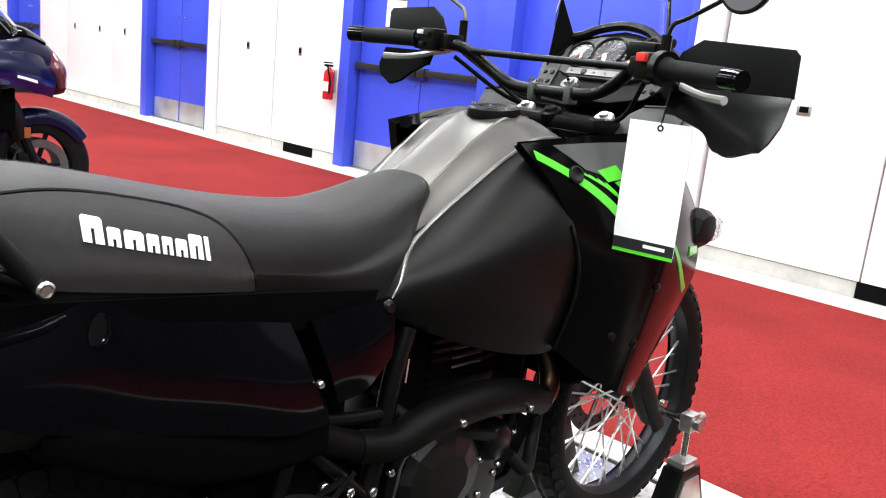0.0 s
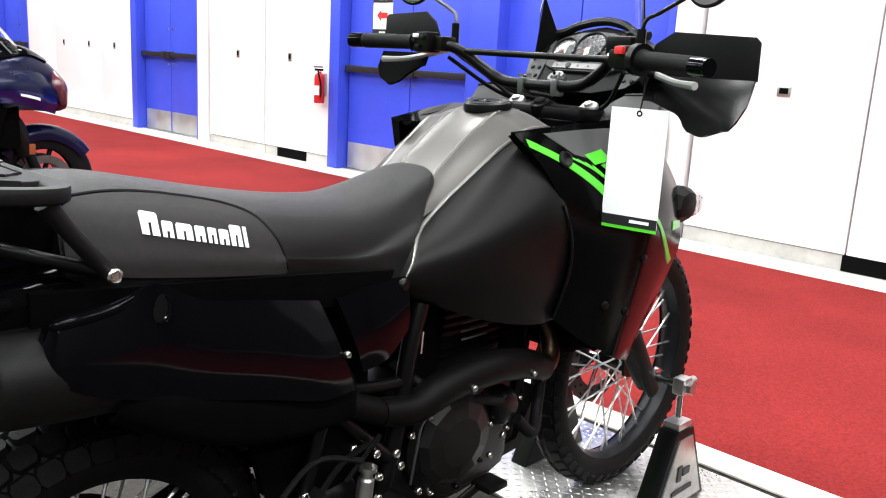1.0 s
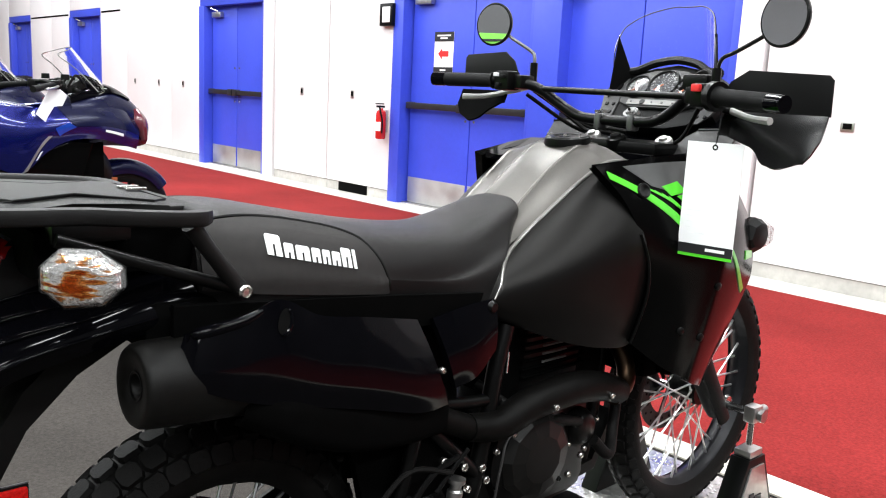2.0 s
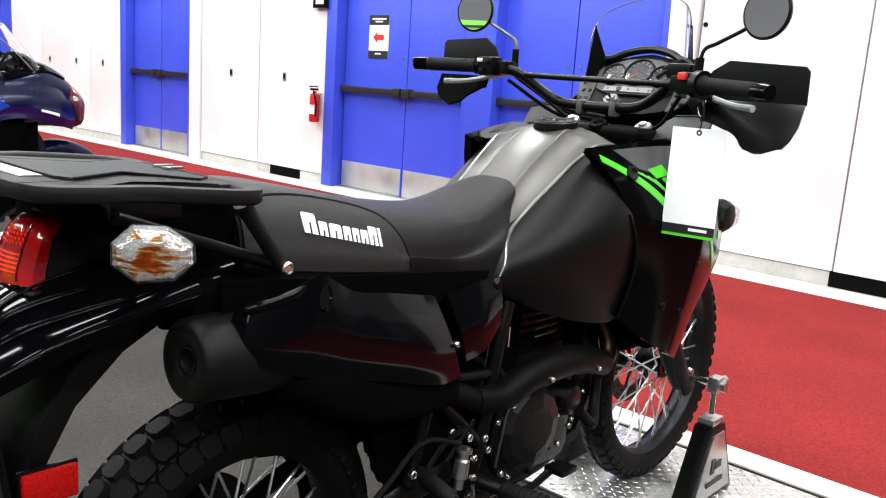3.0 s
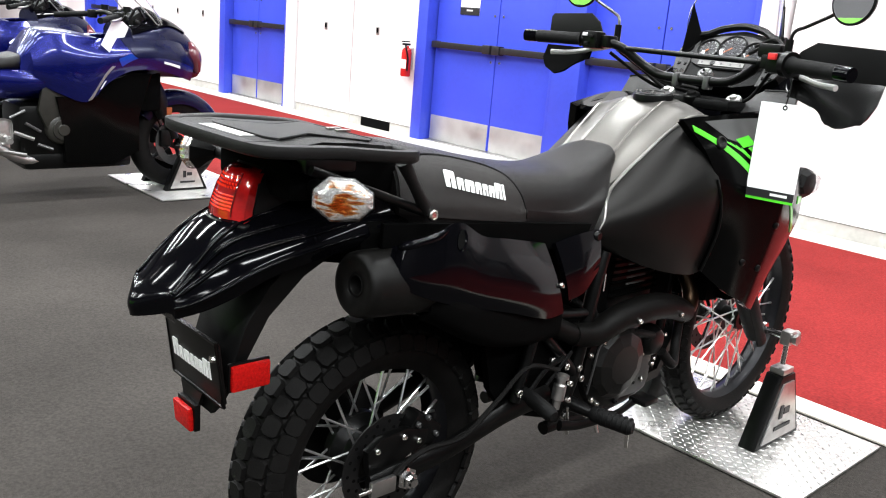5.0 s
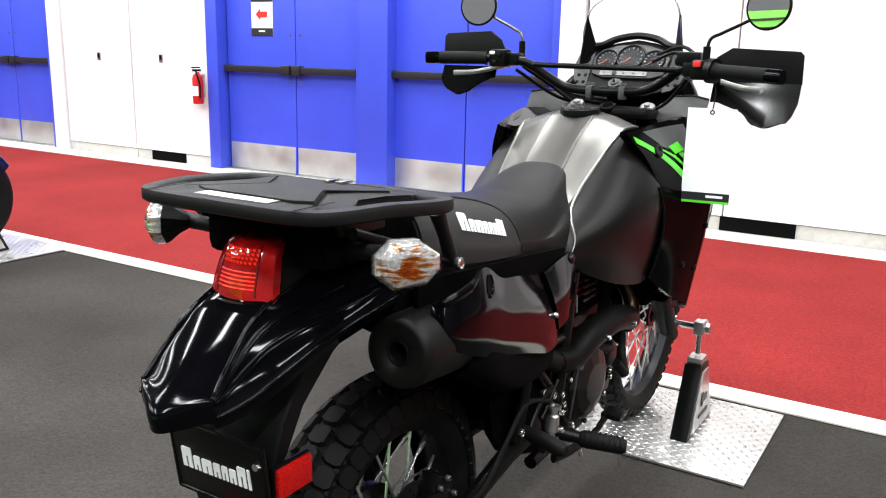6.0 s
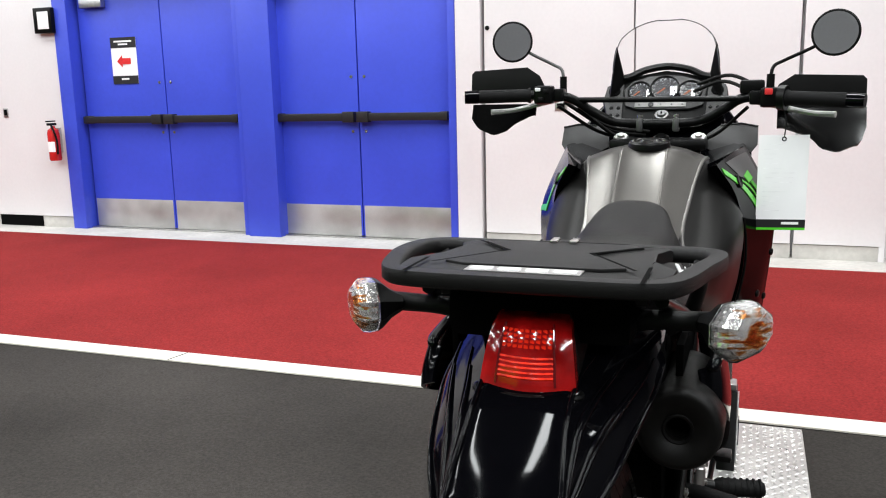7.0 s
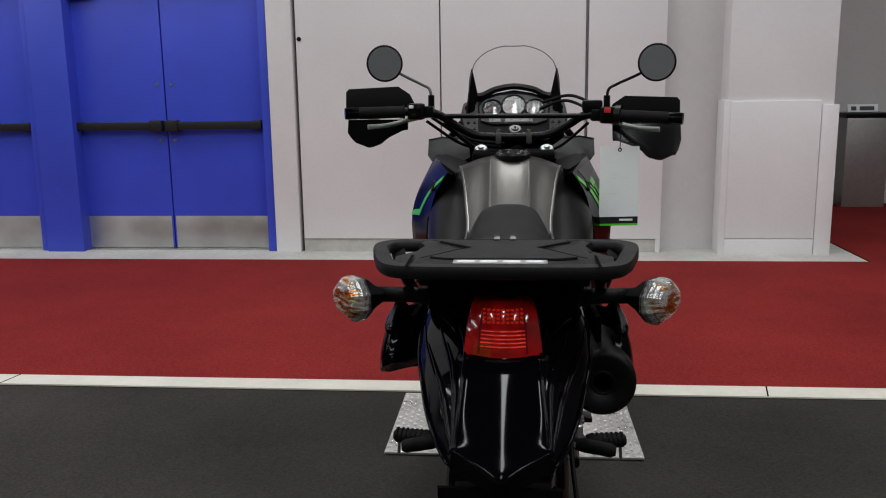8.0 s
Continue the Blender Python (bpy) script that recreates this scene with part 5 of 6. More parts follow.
for k in range(3):
    a = 0.5 + k * 2.1
    bolt_head((.142, .862 + .040 * math.cos(a), .425 + .040 * math.sin(a)), (1, 0, 0), .006, pump)
part("pump_hose", tube([(.15, .885, .40), (.16, .93, .36), (.13, .98, .40), (.10, 1.03, .52)], .013), M["rubber"], eng)
# near-black box added to paint in the shadow round the cylinder
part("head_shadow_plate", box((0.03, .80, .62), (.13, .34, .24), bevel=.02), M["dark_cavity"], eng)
cyl = part("cylinder", box((0, .79, .60), (.198, .19, .26), bevel=.02, m=pose(0, 0, 0, -8, 0, 0)), M["satin_black"], eng, "finned black cylinder")
for k in range(8):
    part("fin", box((0.0, .79, .565 + k * .017), (.212, .20, .0055), bevel=.002), M["dark_cavity"], cyl)
b = bmesh.new()
for k in range(5):
    box((.1075, .782, .592 + k * .017), (.003, .075, .004), bm=b)
part("fin_edge", b, M["fin_metal"], cyl, "bare metal fin edges")
part("carburettor", tube([(.02, .66, .66), (.04, .55, .67)], .032), M["satin_black"], eng)
part("sump_guard", slab([(.60, .27), (.95, .30), (1.02, .42), (1.005, .43), (.94, .325), (.60, .29)], .22, lambda a, b_, d: Vector((.11 - d, a, b_))), M["satin_black"], bike, "black skid plate")
HEAD = [(.045, .90, .640), (.085, .965, .625), (.125, .995, .575), (.150, .985, .515), (.155, .93, .490)]
part("header_pipe", tube(HEAD, .021, seg=14), M["header"], bike, "heat-tinted exhaust header pipe")
guard = part("pipe_guard", tube([(.155, .955, .500), (.163, .88, .528), (.165, .78, .545), (.162, .66, .537), (.158, .57, .512), (.15, .50, .520)], [.028, .032, .034, .033, .030, .026], seg=20), M["guard_black"], bike, "black perforated pipe guard")
bolt_head((.196, .870, .520), (1, 0, -.1), .007, guard)
bolt_head((.196, .690, .533), (1, 0, -.1), .007, guard)
part("link_pipe", tube([(.15, .50, .52), (.145, .42, .56), (.15, .32, .63), (.16, .20, .685)], .024), M["guard_black"], bike)
SIL = (.165, .086, .722), (.008, -1, .052)
muf = part("silencer", turned([(0, .0), (.045, .0), (.060, .02), (.0625, .05), (.0612, .130), (.0585, .205), (.0565, .217), (.0525, .2225), (.047, .2235), (.038, .2215), (.021, .2175), (.0185, .214), (.0170, .165), (0, .165)], *SIL, seg=48), M["muffler"], bike, "matte black silencer with round end cap", 50)
part("outlet", turned([(.0165, .2178), (.0195, .2188), (.0212, .2182), (.0205, .20), (.0165, .20)], *SIL, seg=24), M["satin_black"], muf)
part("bore", turned([(0, .170), (.0168, .170), (.0168, .166), (0, .166)], *SIL, seg=20), M["black_gap"], muf)

HEAT = [(y, [(x - .045, za + .012), (x - .012, za + .004), (x, za - .020), (x + .002, (za + zb) / 2), (x - .004, zb + .015), (x - .03, zb)]) for y, x, za, zb in
        ((.000, .216, .742, .655), (.03, .226, .724, .640), (.07, .228, .704, .618), (.12, .222, .688, .592), (.20, .210, .664, .560), (.31, .194, .626, .535), (.42, .176, .618, .525))]
heat_skin = Skin([[(x, y, z) for x, z in r] for y, r in HEAT])
part("heat_cover", heat_skin.quad([(0, 0), (6, 0), (6, 5), (0, 5)], 30, 16, 0, .008), M["dark_cavity"], bike, "matte black heat cover over the silencer", 60)

# frame, swingarm, brackets
for s in (1, -1):
    part("frame_tube", tube([(s * .135, .60, .70), (s * .138, .575, .62), (s * .138, .555, .50), (s * .135, .53, .38), (s * .12, .50, .30)], .017), M["satin_black"], bike, "black frame tube")
    part("subframe_tube", tube([(s * .138, .585, .555), (s * .138, .44, .575), (s * .135, .30, .62), (s * .12, .05, .74), (s * .10, -.15, .83)], .012), M["satin_black"], bike, "black subframe tube")
    part("frame_brace", tube([(s * .140, .385, .560), (s * .140, .362, .47), (s * .138, .340, .39)], .013), M["satin_black"], bike)
    part("frame_brace", tube([(s * .140, .385, .560), (s * .140, .49, .46), (s * .138, .55, .40)], .013), M["satin_black"], bike)
    part("swingarm", tube([(s * .125, .46, .375), (s * .125, .33, .362), (s * .118, .17, .316), (s * .112, .04, .299), (s * .112, -.03, .297)], [.028, .027, .023, .024, .018], flat=0.62), M["satin_black"], bike, "black swingarm")
    part("down_tube", tube([(s * .05, 1.00, .92), (s * .07, .99, .65), (s * .085, .95, .40), (s * .09, .86, .275), (s * .10, .50, .265)], .016), M["satin_black"], bike)
    part("passenger_peg", tube([(s * .145, .360, .412), (s * .180, .352, .408), (s * .240, .345, .400), (s * .250, .344, .399)], [.012, .017, .0165, .011], seg=14, smooth=False), M["grip"], bike, "folding black passenger peg")
    peg = part("foot_peg", tube([(s * .198, .548, .334), (s * .206, .548, .334), (s * .292, .566, .332), (s * .300, .568, .332)], [.015, .020, .0185, .013], seg=12, smooth=False), M["grip"], bike, "black rubber foot peg", 40)
    for k in range(7):
        q = Vector((s * (.214 + k * .0125), .550 + k * .0026, .334))
        part("peg_rib", tube([q, q + Vector((s * .004, .0008, 0))], .0212 - k * .0002, seg=12), M["grip"], peg)
    part("feeler_pin", tube([(s * .288, .565, .315), (s * .290, .566, .282)], .0042, seg=8), M["bolt"], peg, "bright feeler pin")
    part("peg_bracket", tube([(s * .12, .52, .345), (s * .165, .535, .340), (s * .200, .546, .335)], [.020, .017, .013], seg=10), M["satin_black"], peg)
part("hanger_plate", slab([(.345, .375), (.395, .575), (.42, .57), (.535, .40), (.53, .335), (.46, .315), (.37, .345)], .006, lambda a, b_, d: Vector((.128 - d, a, b_)), bevel=.001), M["dark_cavity"], bike)
for y, z in ((.376, .535), (.439, .469), (.492, .444), (.552, .402), (.338, .415), (.540, .43), (.506, .318), (.455, .345)):
    bolt_head((.150, y, z), (1, 0, 0), .0085)
for y, z in ((.600, .335), (.800, .345), (.838, .378), (.622, .478), (.588, .300), (.575, .455)):
    bolt_head((.152, y, z), (1, 0, 0), .007)
part("clutch_cable", tube([(.160, .640, .492), (.166, .592, .480), (.166, .578, .430), (.160, .572, .360)], .0028, seg=6), M["steel_dark"], bike, "thin grey cable")
part("hose_clamp", tube([(.128, .655, .512), (.142, .665, .497)], .012, seg=14), M["alu"], bike, "silver hose clamp")
part("coolant_hose", tube([(.06, .60, .56), (.12, .64, .52), (.142, .68, .485), (.150, .76, .475), (.150, .83, .455)], .011, seg=10), M["rubber"], bike, "black coolant hose")
part("choke_rod", tube([(.150, .595, .650), (.156, .586, .612)], .0022, seg=8), M["bolt"], bike)
rod = tube([(.158, .365, .415), (.158, .41, .455), (.158, .47, .475)], .006, seg=8)
part("linkage_rod", rod, M["satin_black"], bike)
part("linkage_rod", tube([(.162, .415, .420), (.162, .49, .485)], .0045, seg=8), M["satin_black"], bike)
mc = part("brake_master_cylinder", turned([(0, -.045), (.009, -.045), (.010, -.025), (.015, -.022), (.015, .012), (.011, .016), (.011, .026), (.017, .028), (.017, .036), (0, .036)], (.168, .455, .402), (0, .12, 1), seg=18), M["alu"], bike, "cast rear brake master cylinder")
bolt_head((.180, .474, .418), (1, 0, 0), .007, mc)
bolt_head((.180, .474, .378), (1, 0, 0), .007, mc)
part("brake_pedal", tube([(.17, .47, .31), (.175, .55, .295), (.185, .66, .295), (.19, .735, .318)], [.013, .012, .010, .012], flat=0.6), M["satin_black"], bike, "black rear brake pedal")
part("pedal_pad", box((.205, .745, .322), (.05, .055, .014), bevel=.004), M["satin_black"], bike)
part("pedal_spring", tube([(.163, .50, .345), (.163, .505, .31), (.163, .512, .275)], .004, seg=8), M["bolt"], bike)
part("peg_stub", tube([(.17, .60, .30), (.182, .602, .262)], .005), M["bolt"], bike)
part("brake_hose", tube([(.165, .45, .45), (.15, .36, .47), (.145, .28, .41), (.15, .18, .356), (.145, .08, .352), (.13, .02, .31), (.12, -.02, .25)], .0055, seg=8), M["rubber"], bike)
cal = part("brake_caliper", box((.085, .115, .370), (.045, .085, .055), bevel=.012, m=pose(0, 0, 0, -35, 0, 0)), M["satin_black"], bike, "black rear brake caliper")
for dy, dz in ((-.025, .02), (.025, -.012), (.0, .03)):
    bolt_head((.110, .115 + dy, .370 + dz), (1, 0, 0), .006, cal, "steel_dark")
part("caliper_bracket", slab([(-.030, .313), (-.035, .363), (-.005, .383), (.06, .390), (.12, .373), (.115, .340), (.05, .330), (.03, .303)], .02, lambda a, b_, d: Vector((.112 - d, a, b_)), bevel=.006), M["satin_black"], bike, "black caliper bracket")
for y, z in ((-.015, .363), (.05, .376), (.09, .358)):
    bolt_head((.113, y, z), (1, 0, 0), .0065)
b = turned([(0, .022), (.010, .022), (.011, .012), (.017, .012), (.017, .002), (.024, 0), (.024, -.012), (0, -.012)], (.142, RA.y, RA.z), (1, 0, 0), seg=6)
part("axle_nut", b, M["chrome"], bike, "bright rear axle nut")
part("chain_adjuster", box((.138, -.015, RA.z), (.012, .06, .034), bevel=.004), M["alu"], bike)
part("adjuster_bolt", tube([(.138, -.04, RA.z), (.138, -.075, RA.z)], .005), M["bolt"], bike)
part("chain_case", slab([(-.10, .30), (-.085, .42), (.02, .50), (.20, .545), (.36, .50), (.38, .36), (.20, .40), (.06, .43), (-.03, .36)], .012, lambda a, b_, d: Vector((-.098 - d, a, b_)), bevel=.003), M["dark_cavity"], bike, "black chain guard")
part("chain_rail", box((-.085, .20, .43), (.03, .36, .02), bevel=.006, m=pose(0, 0, 0, -6, 0, 0)), M["satin_black"], bike)
part("shock", tube([(0, .33, .66), (0, .40, .40)], .035), M["dark_cavity"], bike)
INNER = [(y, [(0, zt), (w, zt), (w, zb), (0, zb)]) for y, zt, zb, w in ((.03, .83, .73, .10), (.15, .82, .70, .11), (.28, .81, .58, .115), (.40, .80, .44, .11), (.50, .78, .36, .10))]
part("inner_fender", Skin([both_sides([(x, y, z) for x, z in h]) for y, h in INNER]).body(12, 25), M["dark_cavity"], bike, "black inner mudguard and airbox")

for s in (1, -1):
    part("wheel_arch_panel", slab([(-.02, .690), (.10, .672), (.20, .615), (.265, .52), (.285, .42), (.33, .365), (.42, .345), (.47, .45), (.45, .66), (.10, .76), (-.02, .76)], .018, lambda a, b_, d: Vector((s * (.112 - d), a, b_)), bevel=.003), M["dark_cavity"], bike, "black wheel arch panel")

# gloss side covers
def flank(edges):
    """Upright panel sections from (x, top y, top z, bottom y, bottom z), leaning in towards the top."""
    out = []
    for x, ya, za, yb, zb in edges:
        out.append([(x - lean * (za - zb) / .125, ya + (yb - ya) * k / 4, za + (zb - za) * k / 4) for k, lean in enumerate((.021, .0115, .0045, .001, .002))])
    return out


COVER = flank([(.196, -.074, .800, -.098, .752), (.222, -.060, .808, -.080, .738), (.231, .000, .818, -.035, .715), (.231, .060, .834, .035, .690), (.224, .130, .800, .128, .664), (.216, .210, .784, .226, .636), (.207, .285, .768, .333, .604), (.195, .345, .755, .405, .600)])
cover_skin = Skin(COVER)
FRONT = flank([(.186, .384, .750, .428, .622), (.182, .462, .760, .484, .632), (.168, .548, .763, .542, .668)])
front_skin = Skin(FRONT)
for s in (1, -1):
    b = cover_skin.quad([(0, 0), (7, 0), (7, 4), (0, 4)], 50, 24, 0, .006)
    side = part("side_cover", b if s > 0 else mirrored(b), M["gloss_black"], bike, "gloss black side cover", 50)
    b = front_skin.quad([(0, 0), (2, 0), (2, 4), (0, 4)], 14, 12, 0, .012)
    part("subframe_panel", slab([(-.08, .835), (-.08, .775), (.10, .76), (.30, .74), (.50, .73), (.52, .775), (.30, .80), (.15, .815)], .01, lambda a, b_, d, s=s: Vector((s * (.168 - .06 * max(a - .2, 0) - d), a, b_)), bevel=.002), M["dark_cavity"], bike, "matte black panel under the seat")
    f = part("front_cover", b if s > 0 else mirrored(b), M["gloss_black"], bike, "gloss black front side cover", 50)
    oval = []
    for k in range(17):
        a = k * math.pi / 8
        oval.append((3.08 + .16 * math.cos(a) + .05 * math.sin(a), 0.80 - .50 * math.sin(a)))
    b = tube([Vector(cover_skin.at(u, v)) + Vector(cover_skin.normal(u, v)) * .001 for u, v in [oval[-5], oval[-4], oval[-3], oval[-2], oval[0], oval[1], oval[2], oval[3]]], .0028, seg=8, n=2)
    ring = part("hole_rim", b if s > 0 else mirrored(b), M["gloss_black"], side)
    b = bmesh.new()
    b.faces.new([b.verts.new(Vector(cover_skin.at(u, v)) + Vector(cover_skin.normal(u, v)) * .0012) for u, v in oval[:-1]])
    part("hole", b if s > 0 else mirrored(b), M["black_gap"], side)
    b = tube([Vector(cover_skin.at(u, .16)) + Vector((-.004, 0, -.002)) for u in (.6, .9, 1.3, 1.7, 2.1, 2.5)], [.005, .0085, .0090, .0085, .008, .005], seg=16, n=3)
    part("top_bead", b if s > 0 else mirrored(b), M["gloss_black"], side, "rolled gloss edge")
    p = Vector(front_skin.at(1.85, .6))
    b = turned([(0, .006), (.008, .006), (.011, .003), (.013, -.002)], p, (1, 0, 0), seg=14)
    part("cover_screw", b if s > 0 else mirrored(b), M["satin_black"], f)
    bolt_head((s * .192, .385, .665), (s, 0, 0), .006, side)

# rear fender, lamp, number-plate bracket
FENDER = [
    [(0, .06, .905), (.055, .06, .905), (.082, .06, .900), (.105, .06, .885), (.128, .06, .858), (.138, .06, .825), (.130, .06, .805)],
    [(0, -.08, .892), (.055, -.08, .891), (.080, -.08, .886), (.108, -.08, .866), (.134, -.08, .842), (.145, -.08, .815), (.138, -.08, .795)],
    [(0, -.18, .868), (.052, -.18, .866), (.074, -.18, .860), (.104, -.18, .838), (.130, -.18, .818), (.140, -.18, .797), (.132, -.18, .776)],
    [(0, -.26, .846), (.036, -.26, .845), (.058, -.26, .840), (.092, -.26, .816), (.116, -.26, .794), (.126, -.26, .774), (.118, -.26, .752)],
    [(0, -.32, .822), (.034, -.32, .820), (.056, -.32, .814), (.083, -.32, .791), (.104, -.32, .766), (.113, -.32, .746), (.105, -.32, .722)],
    [(0, -.372, .780), (.036, -.371, .777), (.061, -.370, .770), (.078, -.367, .752), (.091, -.364, .735), (.097, -.361, .722), (.089, -.360, .702)],
    [(0, -.418, .736), (.035, -.413, .735), (.065, -.403, .733), (.071, -.401, .724), (.077, -.399, .715), (.080, -.397, .707), (.073, -.396, .690)],
    [(0, -.450, .706), (.034, -.434, .716), (.067, -.413, .728), (.070, -.411, .720), (.073, -.409, .712), (.074, -.408, .704), (.068, -.406, .688)],
    [(0, -.449, .681), (.033, -.433, .688), (.065, -.412, .699), (.068, -.410, .696), (.070, -.408, .692), (.071, -.407, .688), (.066, -.405, .681)],
]
fender_skin = Skin([both_sides(h) for h in FENDER])
fender = part("rear_fender", fender_skin.body(57, 61), M["gloss_black"], bike, "gloss black ridged rear fender", 34)
for sgn in (1, -1):
    for u0, v0, u1, v1, rr in ((2.4, 2.05, 6.7, 2.03, .0026), (2.6, 2.75, 6.55, 2.12, .0024), (2.0, 2.95, 6.5, 2.25, .0022), (2.2, 3.75, 6.6, 2.5, .0026), (1.5, 4.05, 6.5, 2.75, .0022), (1.2, 4.95, 7.0, 4.6, .0030)):
        pts = [fender_skin.at(u0 + (u1 - u0) * k / 9, 6 + sgn * (v0 + (v1 - v0) * k / 9)) - .0013 * fender_skin.normal(u0 + (u1 - u0) * k / 9, 6 + sgn * (v0 + (v1 - v0) * k / 9)) for k in range(10)]
        part("ridge", tube(pts, [.0014 + (rr * 1.35 - .0014) * min(1, k / 3, (9 - k) / 2 + .2) for k in range(10)], seg=14, n=3), M["gloss_black"], fender)


def lens_w(z):
    return float(np.interp(z, (.828, .870, .905, .913), (.0605, .0550, .0480, .0430)))


def lens_y(x, z):
    """Rear face of the tail lamp: bowed across and leaning forward towards its top."""
    back = float(np.interp(z, (.828, .845, .880, .905, .913), (-.304, -.303, -.292, -.279, -.268)))
    return back + .019 * (x / lens_w(z)) ** 2


lamp = []
for z in (.828, .834, .848, .862, .876, .890, .902, .909, .913):
    w = lens_w(z)
    lamp.append([(-w, lens_y(w, z) + .015, z)] + [(w * k, lens_y(w * k, z), z) for k in np.linspace(-1, 1, 15)] + [(w, lens_y(w, z) + .015, z)])
tail = part("tail_lamp", grid_faces(bmesh.new(), lamp, True, True), M["lens_red"], bike, "red tail lamp with ribbed lens", 50)
part("lamp_housing", grid_faces(bmesh.new(), [[(-w, -.20, z), (-w, y, z), (w, y, z), (w, -.20, z)] for w, y, z in ((.060, -.268, .828), (.057, -.262, .87), (.046, -.250, .908), (.042, -.240, .916))], True, True), M["matte_black"], tail, "black lamp housing")
prism = None
for k in range(4):
    for i in range(9):
        x, z = -.028 + i * .007, .8815 + k * .0056
        m = pose(x, lens_y(x, z) + .0012, z)
        if prism is None:
            prism = part("prism", box((0, 0, 0), (.0058, .0034, .0046), bevel=.0012), M["lens_prism"], tail)
            prism.matrix_basis = m
        else:
            again(prism, m)
for k in range(5):
    z = .846 + k * .0056
    part("lens_rib", tube([(x, lens_y(x, z) + .0013, z) for x in np.linspace(-.034, .034, 9)], .0021, seg=6, n=2), M["lens_prism"], tail)
for sx in (-.62, .62):
    part("lens_step", tube([(sx * lens_w(z), lens_y(sx * lens_w(z), z) - .0003, z) for z in (.836, .850, .865, .880, .895, .906)], .0016, seg=8, n=3), M["lens_edge"], tail)
part("lamp_lip", tube([(-.060, -.262, .824)] + [(.0645 * k, lens_y(.0625 * k, .828) - .004, .824) for k in np.linspace(-1, 1, 9)] + [(.060, -.262, .824)], .0048, seg=8), M["satin_black"], tail, "black lip under the lamp")
flap_rows = []
for y, z, w, dp in ((-.20, .765, .085, .10), (-.245, .72, .080, .07), (-.285, .655, .076, .045), (-.305, .59, .074, .03), (-.315, .535, .060, .02), (-.320, .495, .042, .014)):
    flap_rows.append([(-w, y, z), (-w * .9, y - .006, z - .002), (w * .9, y - .006, z - .002), (w, y, z), (w * .96, y + dp, z + .01), (-w * .96, y + dp, z + .01)])
flap = part("mud_flap", grid_faces(bmesh.new(), flap_rows, True, True), M["matte_black"], bike, "black rear mud flap", 40)
pm = pose(-.003, -.335, .578, 8, 0, 0)
plate = part("plate_holder", box((0, 0, .006), (.184, .010, .112), bevel=.004, m=pm.to_3x3().to_4x4()), M["satin_black"], bike, "black dealer plate with white block lettering")
plate.location = pm.translation
b = block_word(.146, .035, lambda a, h, d: pm.to_3x3() @ Vector((a - .073, -.0062 + d, h - .010)), .0015)
part("lettering", b, M["print_white"], plate)
part("plate_frame", tube([pm.to_3x3() @ Vector(p) for p in ((-.092, -.002, -.052), (-.092, -.002, .064), (.092, -.002, .064), (.092, -.002, -.052), (-.092, -.002, -.052))], .004, seg=6, smooth=False), M["satin_black"], plate)
part("reflector_bracket", slab([(-.045, .528), (.035, .528), (.022, .500), (-.034, .500)], .006, lambda a, b_, d: Vector((a - .008, -.338 + d, b_))), M["satin_black"], flap)
part("plate_bolt", turned([(0, .008), (.006, .008), (.007, 0)], (.084, -.008, .035), (0, -1, 0), seg=6), M["bolt"], plate)
for s in (1, -1):
    r = part("side_reflector", box((s * .090, -.282, .573), (.010, .072, .046), bevel=.004), M["reflector_red"], flap, "red side reflector")
    part("holder", box((s * .083, -.282, .573), (.008, .078, .052), bevel=.003), M["satin_black"], r)
r = part("rear_reflector", box((-.012, -.352, .478), (.060, .010, .044), bevel=.004, m=pose(0, 0, 0, 6, 0, 0)), M["reflector_red"], flap, "red rear reflector")
part("holder", box((-.012, -.342, .480), (.066, .012, .050), bevel=.003), M["satin_black"], r)


def rear_indicator(s):
    """Stalk lamp whose clear lens looks half rearwards, half outwards."""
    st = part("rear_indicator", tube([(s * .09, -.185, .890), (s * .14, -.196, .900), (s * .212, -.196, .902)], [.018, .0125, .013]), M["matte_black"], bike, "black stalk indicator with clear lens")
    outline = [(-.047, -.014), (-.047, .012), (-.024, .034), (.016, .033), (.047, .012), (.048, -.010), (.026, -.032), (-.020, -.036)]
    fine = []
    for i, p in enumerate(outline):
        q = outline[(i + 1) % 8]
        fine += [(p[0] + (q[0] - p[0]) * k / 4, p[1] + (q[1] - p[1]) * k / 4) for k in range(4)]

    def rows(stations, line=outline, rib=0.0):
        out = []
        for n, (x, k, sh) in enumerate(stations):
            ring = []
            for i, (a, b_) in enumerate(line):
                d = (x + rib * ((i + n) % 2) - .222) * (.62 if x > .222 else .85)
                h = a * k * (1 - rib * 8 * (i % 2)) + sh
                ring.append(Vector((s * (.240 + .82 * d + .572 * h), -.220 + .82 * h - .572 * d, .902 + b_ * k * (1 - rib * 8 * (i % 2)))))
            out.append(ring)
        return out

    part("housing", grid_faces(bmesh.new(), rows([(.168, .30, -.008), (.186, .54, -.004), (.202, .88, 0), (.2105, .98, 0)]), True, True), M["matte_black"], st, "", 30)
    part("bowl", grid_faces(bmesh.new(), rows([(.2110, .88, 0), (.214, .90, 0), (.218, .92, 0), (.223, .93, 0), (.230, .92, .001), (.237, .89, .002), (.241, .86, .002), (.245, .80, .003), (.249, .72, .003), (.252, .60, .004), (.254, .50, .004)], fine, .0016), True, True), M["optics"], st, "silver reflector with painted amber bulb glints", 5)
    o = part("lens", grid_faces(bmesh.new(), rows([(.2107, .96, 0), (.222, 1.0, 0), (.238, .97, .001), (.258, .56, .004)]), True, True), M["lens_clear"], st, "clear faceted lens", 12)
    o.visible_shadow = False


rear_indicator(1)
